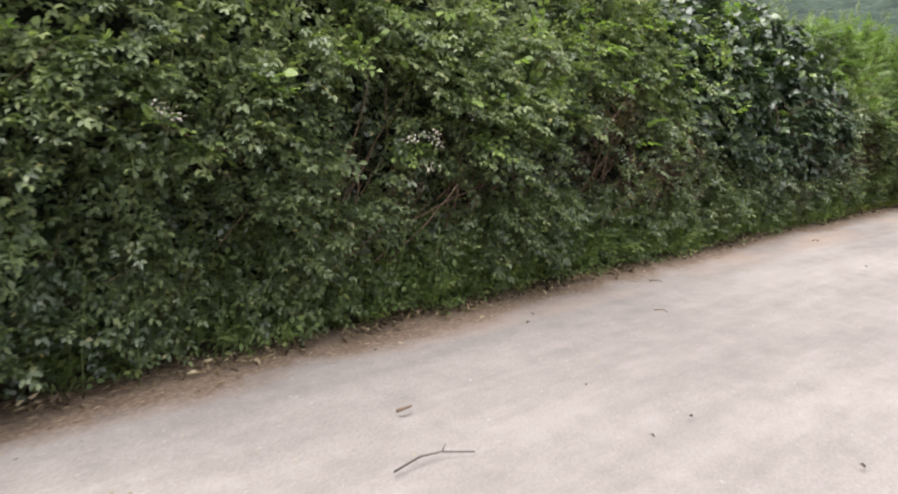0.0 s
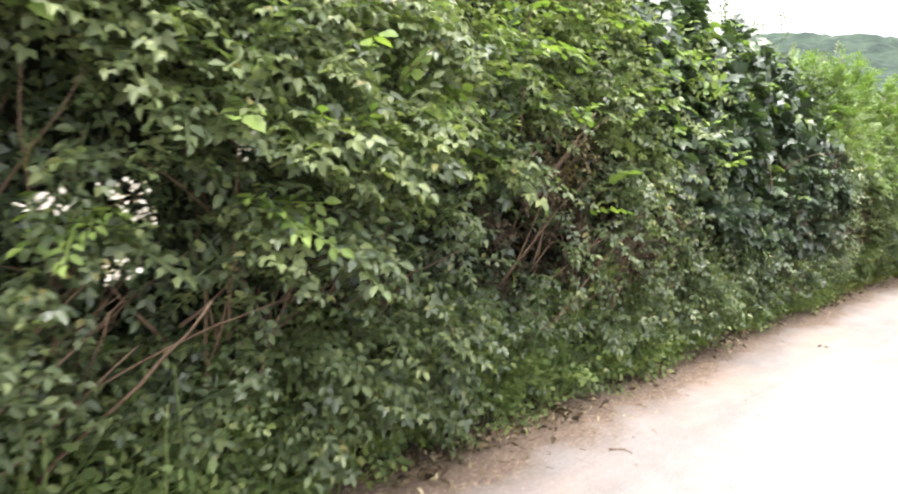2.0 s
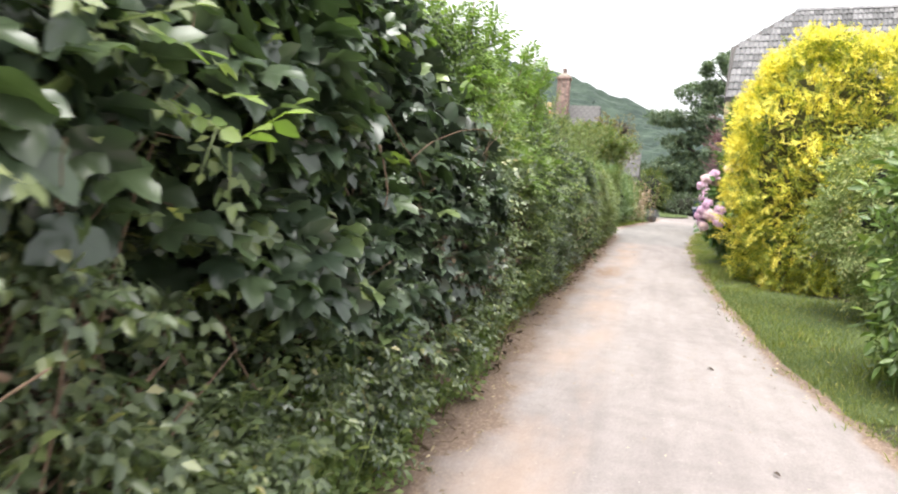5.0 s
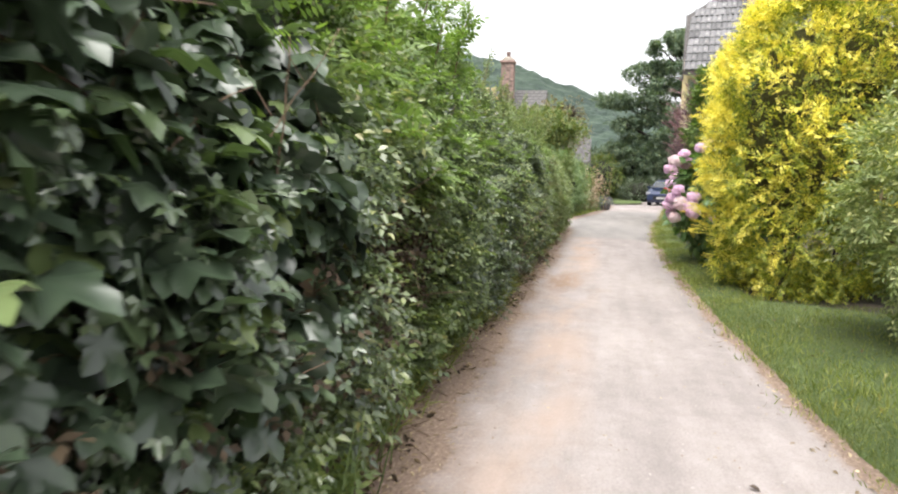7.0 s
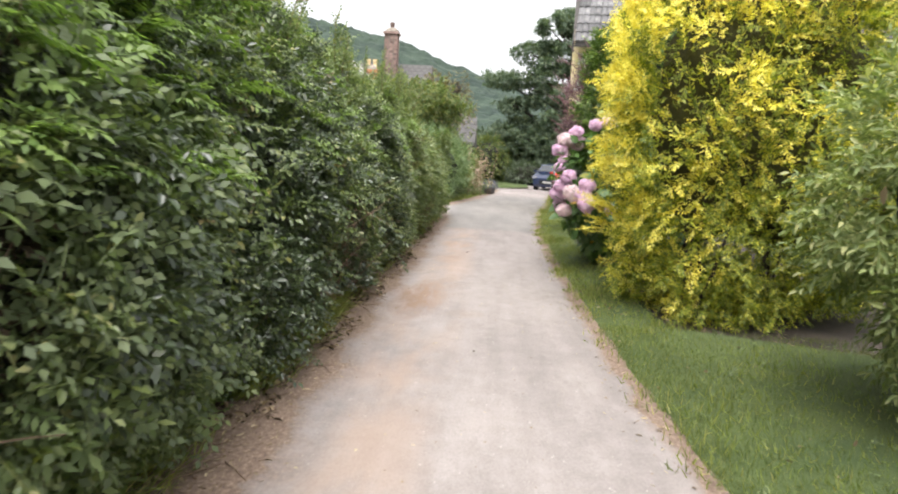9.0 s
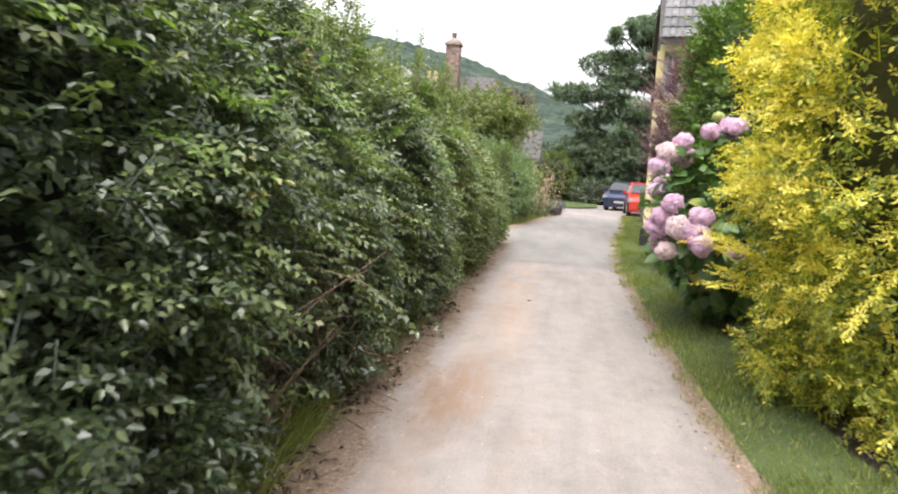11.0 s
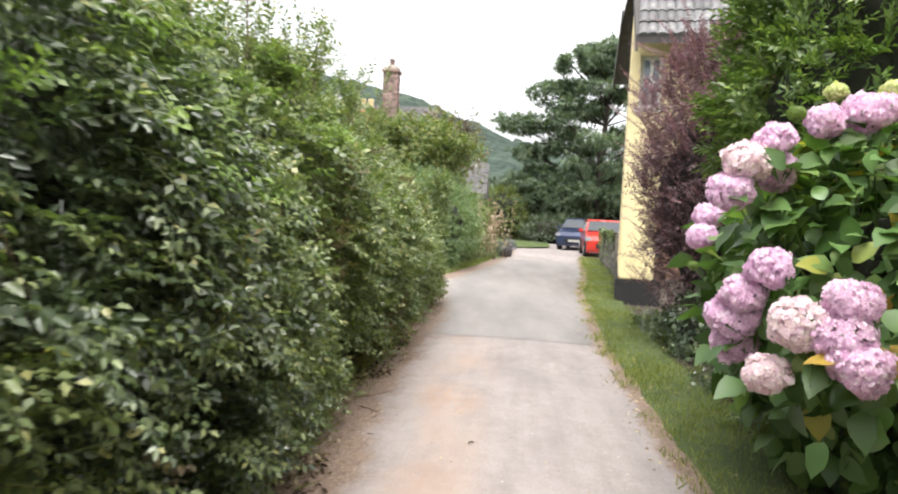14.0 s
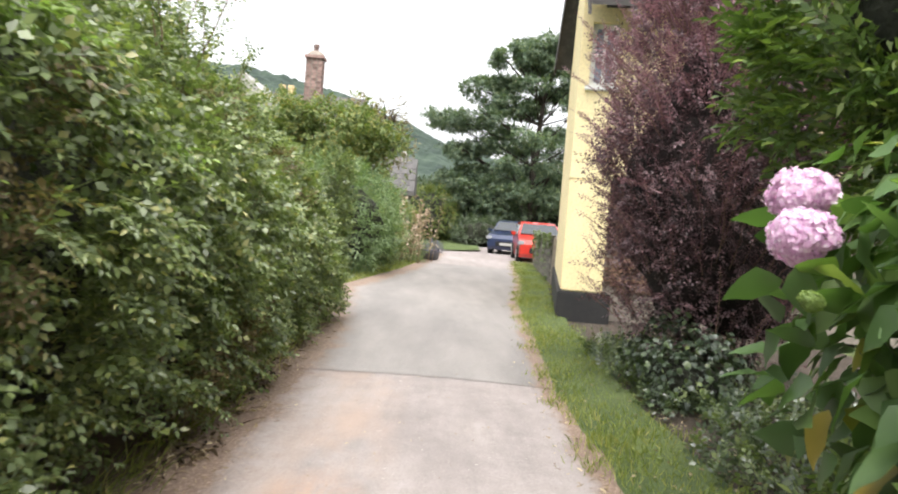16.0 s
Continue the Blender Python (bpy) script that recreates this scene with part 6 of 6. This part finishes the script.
mound("buddleia", "spreading grey-green shrub with long narrow leaves", (37.6, 5.9), (2.0, 1.75), -0.2, 2.5, M_WILLOW, 2600, 0.25, 0.13, 21)
mound("garden_shrub", "dark green garden shrub on the lawn edge", (40.2, 5.1), (1.3, 1.0), -0.2, 1.7, M_HORNBEAM, 1500, 0.5, 0.09, 22)
mound("garden_shrub", "low mixed green border shrub", (45.5, 5.4), (1.6, 1.4), -0.2, 2.2, M_TREELEAF, 1400, 0.5, 0.1, 23)
mound("bank_shrub", "light green shrub on the grassy bank", (60.5, 3.9), (1.8, 1.7), -0.2, 3.0, M_TREELEAF, 1800, 0.5, 0.12, 24)
mound("bank_shrub", "green bush below the pine", (58.8, 0.9), (1.3, 1.5), -0.3, 1.6, M_IVY, 1200, 0.5, 0.1, 25)
mound("bank_hedge", "dark green hedge closing the end of the lane", (66.0, 2.0), (2.0, 9.0), -0.3, 3.6, M_IVY, 4200, 0.6, 0.2, 26)
mound("russet_shrub", "russet and green shrub beside the tall chimney", (47.5, 9.2), (1.6, 1.6), -0.2, 4.6, M_TREELEAF, 2000, 0.5, 0.11, 27)


def make_flower_clump():
    b = thing("hollyhock_clump", "clump of tall faded pinkish flower spikes by the lane", "flowers")
    r = random.Random(31)
    lines, ps = [], []
    for _ in range(34):
        x, y = 42.3 + r.gauss(0, 0.45), 4.0 + r.gauss(0, 0.3)
        hgt = r.uniform(0.9, 2.05)
        pts = wander((x, y, -0.02), (r.uniform(-0.15, 0.15), r.uniform(-0.2, 0.12), 1), hgt, 6, 0.05, r)
        lines.append((pts, 0.012, 0.005))
        for i in range(2, 7):
            for _ in range(5):
                ps.append(pts[i] + Vector((r.gauss(0, 0.05), r.gauss(0, 0.05), r.gauss(0, 0.08))))
    tubes("stalk", lines, M_STRAW, b)
    p = np.array(ps)
    leafy("blossom", [oval(0.9)], p, unit(rng.normal(0, 1, p.shape)), 0.085, M_STRAWFLOWER, b)
    p, o = shell(500, (42.3, 4.05), (0.8, 0.5), -0.2, 0.8, 2.2, 0.3, 0.2, 33)
    leafy("foliage", SPRIGS_OVAL, p, o, 1.0, M_WEED, b, -0.3)
    pot = thing("lavender_tub", "dark round tub of bluish lavender at the lane's edge", "planter", at=(43.9, 3.35, 0))
    part("tub", turned([(0.2, 0), (0.27, 0.05), (0.3, 0.25), (0.31, 0.3), (0.27, 0.3), (0.26, 0.26)], 18), M_SLATE, pot)
    p, o = shell(420, (0, 0), (0.36, 0.36), 0.1, 0.62, 2.0, 0.2, 0.08, 35)
    leafy("foliage", SPRIGS_OVAL, p, o, 0.7, M_LAVENDER, pot, -0.6)


make_flower_clump()


def chimney(parent_label, at, width, z0, z1, mat, pots, pot_mat):
    c = thing("chimney_stack", parent_label, "chimney", at=at)
    part("core", box(-width / 2 + 0.03, -width / 2 + 0.03, z0, width / 2 - 0.03, width / 2 - 0.03, z1), M_MORTAR, c)
    rows = int((z1 - z0) / 0.15)
    bm = box(-0.105, -0.02, -0.065, 0.105, 0.04, 0.065, 0.008)
    src = part("brick", bm, mat, c)
    first = True
    per = max(2, int(width / 0.23))
    for row in range(rows):
        z = z1 - 0.075 - 0.15 * row
        if z < z1 - 2.6:
            break
        for face in range(4):
            for k in range(per):
                off = -width / 2 + width * (k + 0.5 + (0.25 if row % 2 else -0.0)) / per
                if off > width / 2 - 0.05:
                    continue
                ob = src if first else new("brick", src.data)
                first = False
                ob.matrix_world = pose(0, 0, 0, 0, 0, 90 * face) @ pose(off, -width / 2 + 0.01, z)
                ob.parent = c
    part("cornice", box(-width / 2 - 0.09, -width / 2 - 0.09, z1, width / 2 + 0.09, width / 2 + 0.09, z1 + 0.16, 0.02), mat, c)
    part("cap", turned([(width * 0.6, 0), (width * 0.5, 0.15), (width * 0.3, 0.28)], 12, (0, 0, z1 + 0.16)), M_MORTAR, c)
    for k in range(pots):
        y = (k - (pots - 1) / 2) * 0.42
        part("chimney_pot", turned([(0.16, 0), (0.13, 0.3), (0.16, 0.36), (0.15, 0.5), (0.11, 0.5)], 12, (0, y, z1 + 0.3)), pot_mat, c, "clay chimney pot")
    return c


def plain_house(name, label, x0, x1, y0, y1, eave, ridge, wall, roof, along="y"):
    h = thing(name, label, "house")
    part("wall", box(x0, y0, -0.1, x1, y1, eave), wall, h)
    mx, my = (x0 + x1) / 2, (y0 + y1) / 2
    if along == "y":
        run, up = mx - x0 + 0.3, ridge - eave + 0.1
        ang, length = math.degrees(math.atan2(up, run)), math.hypot(run, up)
        w, rows = 0.42, int(length / 0.38)
        slate = part("slate", box(0, 0.004, 0, length / rows + 0.05, w - 0.012, 0.022), roof, h)
        for i in range(rows):
            for k in range(int((y1 - y0 + 0.4) / w)):
                ob = slate if i == k == 0 else new("slate", slate.data)
                u = (i + 0.02) * length / rows
                ob.matrix_world = pose(x0 - 0.3 + u * run / length, y0 - 0.25 + w * (k + (0.5 if i % 2 else 0)), eave - 0.1 + u * up / length + 0.012) @ pose(0, 0, 0.008, 0, -ang + 1.6 + rng.uniform(-0.7, 0.7), 0)
                ob.parent = h
        part("roof", prism([(x0 - 0.3, eave - 0.1), (mx, ridge), (x1 + 0.3, eave - 0.1), (x1 + 0.3, eave - 0.25), (x0 - 0.3, eave - 0.25)], "y", y0 - 0.25, y1 + 0.25), roof, h)
    else:
        part("roof", prism([(y0 - 0.3, eave - 0.1), (my, ridge), (y1 + 0.3, eave - 0.1), (y1 + 0.3, eave - 0.25), (y0 - 0.3, eave - 0.25)], "x", x0 - 0.25, x1 + 0.25), roof, h)
    return h


def make_far_houses():
    plain_house("brick_house", "brick house hidden behind garden trees", 57.5, 64, 8, 19, 5.0, 7.6, M_REDBRICK, M_SLATE)
    chimney("tall red brick chimney stack with one pot", (59.5, 10.45, 0), 0.85, 6.2, 9.35, M_REDBRICK, 1, M_REDBRICK)
    plain_house("white_gabled_house", "house with pale weathered roof among trees", 50.2, 54.5, 9.9, 13.3, 4.95, 6.75, M_RENDER, M_PALEROOF, "x")
    chimney("short orange brick chimney with two buff pots", (55.5, 11.0, 0), 0.8, 4.4, 6.4, M_ORANGE, 2, M_POT)
    t = plain_house("slate_porch_house", "small slate-roofed stone outbuilding by the turning", 52.2, 55.2, 4.6, 6.6, 2.5, 4.0, M_STONE, M_SLATE)
    part("door", box(52.15, 5.2, 0, 52.22, 5.95, 2.0, 0.01), M_BOARD, t, "dark plank door")
    part("finial", turned([(0.12, 0), (0.09, 0.2), (0.14, 0.3), (0.05, 0.55)], 10, (52.2, 4.9, 3.7)), M_PALEROOF, t, "pale finial")


make_far_houses()


# ---- grass, litter and twigs ----
def make_grass():
    blade = (np.array([(-0.06, 0, 0), (0.06, 0, 0), (0.045, 0.55, 0.06), (-0.045, 0.55, 0.06), (0.0, 1.0, 0.22), (0.012, 1.0, 0.22)]), [(0, 1, 2, 3), (3, 2, 5, 4)])
    g = thing("grass_verge", "short green grass growing along the lane", "grass")
    n = 38000
    s = 10.5 + (46 - 10.5) * rng.random(n) ** 1.5
    w = rng.random(n)
    re = np.interp(s, [-14, -4, 2, 6, 9, 11, 13, 17, 21, 27, 30, 33, 37, 40, 46], [-9, -6, -3.0, 0.6, 1.4, 1.55, 1.85, 2.02, 2.08, 2.05, 1.85, 1.7, 1.15, 0.9, 0.4])
    reach = np.where(s < 17.8, 2.4, 0.68)
    d = re + 0.04 + 0.06 * rng.normal(0, 1, n) * (0.4 + np.sin(s * 1.7) ** 2) - reach * w ** 1.15 + 0.07 * np.sin(s * 5.1) + 0.05 * np.sin(s * 13)
    p = np.stack([s, d, np.full(n, 0.0) + 0.03 * np.minimum(1, 3 * w)], 1)
    fw = np.array([0, 0.1, 1.0]) + rng.normal(0, 0.45, (n, 3))
    scatter("turf", [blade], p, fw, rng.normal(0, 1, (n, 3)), rng.uniform(0.03, 0.068, n) * (1 + 0.4 * np.sin(s * 2.3) * np.sin(d * 4.1 + s)), M_GRASS, g)
    n = 26000
    s = rng.uniform(10.8, 18.2, n)
    re = np.interp(s, [9, 11, 13, 17, 21], [1.4, 1.55, 1.85, 2.02, 2.08])
    d = re + 0.02 - 2.3 * rng.random(n) ** 1.4
    p = np.stack([s, d, np.full(n, 0.02)], 1)
    short = (blade[0] * np.array([0.55, 1, 1]), blade[1])
    scatter("short_turf", [short], p, np.array([0, 0.1, 1.0]) + rng.normal(0, 0.5, (n, 3)), rng.normal(0, 1, (n, 3)), rng.uniform(0.03, 0.06, n), M_LAWN, g)
    n = 340
    s = rng.uniform(11.0, 18.0, n)
    p = np.stack([s, np.interp(s, [9, 11, 13, 17, 21], [1.4, 1.55, 1.85, 2.02, 2.08]) - 2.2 * rng.random(n), np.full(n, 0.035)], 1)
    p = p[bumps(p, 1.3, 91) > -0.05]
    leafy("lawn_weed", SPRIGS_FAR, p, np.tile([0, 0.1, 1.0], (len(p), 1)), 0.5, M_WEED, g, 0.0, 0.9, label="small flat weeds among the grass")
    n = 130
    s = rng.uniform(11.0, 27.0, n)
    p = np.stack([s, np.interp(s, [9, 11, 13, 17, 21, 27], [1.4, 1.55, 1.85, 2.02, 2.08, 2.05]) - np.where(s < 17.8, 2.0, 0.6) * rng.random(n), np.full(n, 0.06)], 1)
    scatter("fallen_scrap", [oval(0.5, fold=0.5)], p, rng.normal(0, 1, (n, 3)) * np.array([1, 1, 0.2]), np.array([0, 0, 1.0]) + rng.normal(0, 0.4, (n, 3)), rng.uniform(0.02, 0.045, n), M_STRAW, g, "pale fallen leaves on the grass")
    g2 = thing("lawn_grass", "short bright grass on the corner lawn", "grass")
    n = 9000
    s = rng.uniform(30, 45, n)
    le = np.interp(s, [29.5, 31, 33.6, 39, 44], [4.5, 4.75, 4.95, 4.05, 3.5])
    p = np.stack([s, le + 0.03 + 2.2 * rng.random(n) ** 1.5, np.full(n, 0.0)], 1)
    fw = np.array([0, 0.0, 1.0]) + rng.normal(0, 0.45, (n, 3))
    scatter("turf", [blade], p, fw, rng.normal(0, 1, (n, 3)), rng.uniform(0.05, 0.1, n), M_GRASS, g2)
    fine = (blade[0] * np.array([0.38, 1, 1.4]), blade[1])
    g3 = thing("long_grass", "long rough grass at the foot of the hedge", "grass")
    ps = []
    for a, b, c in ((8.8, 15.0, 2400), (15.6, 18.2, 2600), (18, 29.5, 2400)):
        ps.append(rng.uniform(a, b, c))
    s = np.concatenate(ps)
    n = len(s)
    foot = np.interp(s, [-14, -4, 0.5, 5, 8, 14, 30], [2.45, 3.35, 3.8, 4.1, 4.3, 4.45, 4.52])
    p = np.stack([s, foot + rng.normal(0.12, 0.08, n), np.zeros(n)], 1)
    fw = np.array([0, -0.3, 0.9]) + rng.normal(0, 0.35, (n, 3))
    scatter("turf", [fine], p, fw, np.array([0, -1, 0.5]) + rng.normal(0, 0.5, (n, 3)), rng.uniform(0.08, 0.2, n) * np.where((s > 15) & (s < 18.5), 1.35, 1.0), M_GRASS, g3)


TWIG = [(1.59, 2.13, 0.026), (1.74, 2.15, 0.038), (1.85, 2.14, 0.03), (1.97, 2.06, 0.026)]


def make_litter():
    g = thing("leaf_litter", "dry straw and dead leaves along the lane's edge", "leaf litter")
    n = 13000
    s = rng.uniform(-3, 29.5, n)
    le = np.interp(s, [-14, -4, 0.5, 5, 8, 14, 29.5], [2.4, 3.3, 3.75, 4.0, 4.22, 4.42, 4.5])
    d = le + 0.12 - 0.2 * np.abs(rng.normal(0, 1, n))
    p = np.stack([s, d, np.full(n, 0.008)], 1)
    fw = rng.normal(0, 1, (n, 3)) * np.array([1.2, 0.7, 0.12])
    scatter("scraps", [oval(0.12), oval(0.3), oval(0.06), oval(0.04)], p, fw, np.array([0, 0, 1.0]) + rng.normal(0, 0.25, (n, 3)), rng.uniform(0.015, 0.06, n), M_STRAW, g)
    # heaps of curled dead leaves and broken twigs
    heaps = rng.uniform(0.5, 28, 150)
    s = np.repeat(heaps, 16) + rng.normal(0, 0.12, 2400)
    n = len(s)
    le = np.interp(s, [-14, -4, 0.5, 5, 8, 14, 29.5], [2.4, 3.3, 3.75, 4.0, 4.22, 4.42, 4.5])
    p = np.stack([s, le + np.repeat(rng.uniform(-0.16, 0.1, 150), 16) + rng.normal(0, 0.045, n), 0.012 + 0.03 * rng.random(n) ** 2], 1)
    dark = rng.random(n) < 0.45
    for mat, pick in ((M_STRAW, ~dark), (M_WITHERED, dark)):
        scatter("curled_leaves", [oval(0.5, fold=0.6, droop=0.3), oval(0.34, fold=0.9, droop=0.1)], p[pick], rng.normal(0, 1, (pick.sum(), 3)) * np.array([1, 1, 0.35]), np.array([0, 0, 1.0]) + rng.normal(0, 0.6, (pick.sum(), 3)), rng.uniform(0.025, 0.065, pick.sum()), mat, g)
    rr = random.Random(77)
    lines = []
    for _ in range(150):
        a = rr.uniform(0.5, 28)
        lines.append((wander((a, left_edge(a) + rr.uniform(-0.2, 0.12), 0.012), (rr.uniform(-1, 1), rr.uniform(-0.7, 0.7), 0.04), rr.uniform(0.08, 0.28), 4, 0.12, rr), 0.004, 0.002))
    tagged(tubes("broken_twigs", lines, M_TWIG, g, "", 4), kind="stuff")
    n = 900
    s = rng.uniform(11.5, 30, n)
    re = np.interp(s, [11, 13, 17, 21, 27, 30], [1.55, 1.85, 2.02, 2.08, 2.05, 1.85])
    p = np.stack([s, re + 0.02 + 0.13 * np.abs(rng.normal(0, 1, n)), np.full(n, 0.006)], 1)
    scatter("scraps", [oval(0.15), oval(0.5)], p, rng.normal(0, 1, (n, 3)) * np.array([1, 1, 0.1]), np.array([0, 0, 1.0]) + rng.normal(0, 0.25, (n, 3)), rng.uniform(0.015, 0.05, n), M_STRAW, g)
    n = 500
    p = np.stack([rng.uniform(0, 27, n), rng.uniform(2.1, 4.2, n), np.full(n, 0.026)], 1)
    scatter("grit", [oval(0.8)], p, rng.normal(0, 1, (n, 3)) * np.array([1, 1, 0.05]), np.tile([0, 0, 1.0], (n, 1)), rng.uniform(0.008, 0.022, n), M_STRAW, g)
    # single scraps that can be told apart on the lane
    for s, d, size in [(2.35, 3.37, 0.05), (3.58, 3.24, 0.05), (3.06, 1.67, 0.04), (2.73, 1.69, 0.035), (3.23, 0.97, 0.04), (3.71, 3.34, 0.05), (7.87, 2.59, 0.06), (12.4, 2.54, 0.06), (10.13, 2.35, 0.05), (9.02, 3.55, 0.05), (9.03, 2.5, 0.05), (9.06, 3.57, 0.05), (16.98, 3.18, 0.05), (22.8, 3.47, 0.04), (22.74, 3.48, 0.04)]:
        v, f = oval(0.55, fold=0.5)
        ob = link_mesh("dead_leaf", v * size, f, M_DEADLEAF)
        ob.matrix_world = pose(s, d, 0.03, rng.uniform(-12, 12), rng.uniform(-20, 20), rng.uniform(0, 360))
        tagged(ob, "dark dead leaf lying on the lane", "dead leaf", "fallen leaves")
    r = random.Random(2)
    for (s, d), (e, g_), rad in [((1.94, 2.59), (2.04, 2.6), 0.009), ((5.39, 3.49), (5.45, 3.39), 0.006), ((4.59, 2.9), (4.62, 2.81), 0.005), ((9.01, 2.54), (8.99, 2.45), 0.006), ((20.21, 4.36), (20.15, 4.13), 0.006)]:
        a, b = Vector((s, d, 0.03)), Vector((e, g_, 0.03))
        m = a.lerp(b, 0.45) + Vector((0.02, -0.02, 0.012))
        tw = tubes("fallen_twig", [([a, m, b], rad, rad * 0.5)], M_TWIG, None)
        tagged(tw, "thin brown twig lying on the lane", "twig", "fallen twigs")
    tw = tubes("fallen_twig", [([Vector(q) for q in TWIG], 0.0048, 0.003), ([Vector(TWIG[2]), Vector(TWIG[2]) + Vector((0.05, 0.035, 0.006))], 0.003, 0.0015)], M_BARK, None)
    tagged(tw, "bent forked grey twig lying on the lane", "twig", "fallen twigs")


M_DEADLEAF = rough_material("dark_dead_leaf", [(0.3, (0.05, 0.035, 0.025)), (0.7, (0.1, 0.07, 0.05))], 9.0)
make_grass()
make_litter()


def make_hedge_backs():
    """Coarser leaves on the garden side of the hedge."""
    for name, s0, s1, mat in (("bramble_thicket", -8.8, 8.8, M_BRAMBLE), ("sycamore_scrub", 8.8, 12.0, M_DARKLEAF), ("elder_bush", 12.0, 14.6, M_HORNBEAM), ("hornbeam_hedge", 14.6, 29.6, M_HORNBEAM)):
        n = int((s1 - s0) * 75)
        s = rng.uniform(s0, s1, n)
        h = hedge_height(s) - 0.2
        z = rng.uniform(0.05, 1.0, n) * h
        d = hedge_face(s, h) + 2.36 - 0.2 * z / h + rng.normal(0, 0.1, n)
        leafy("back_foliage", SPRIGS_FAR, np.stack([s, d, z], 1), np.tile([0, 1.0, 0.2], (n, 1)), 2.1, mat, bpy.data.objects[name])


make_hedge_backs()
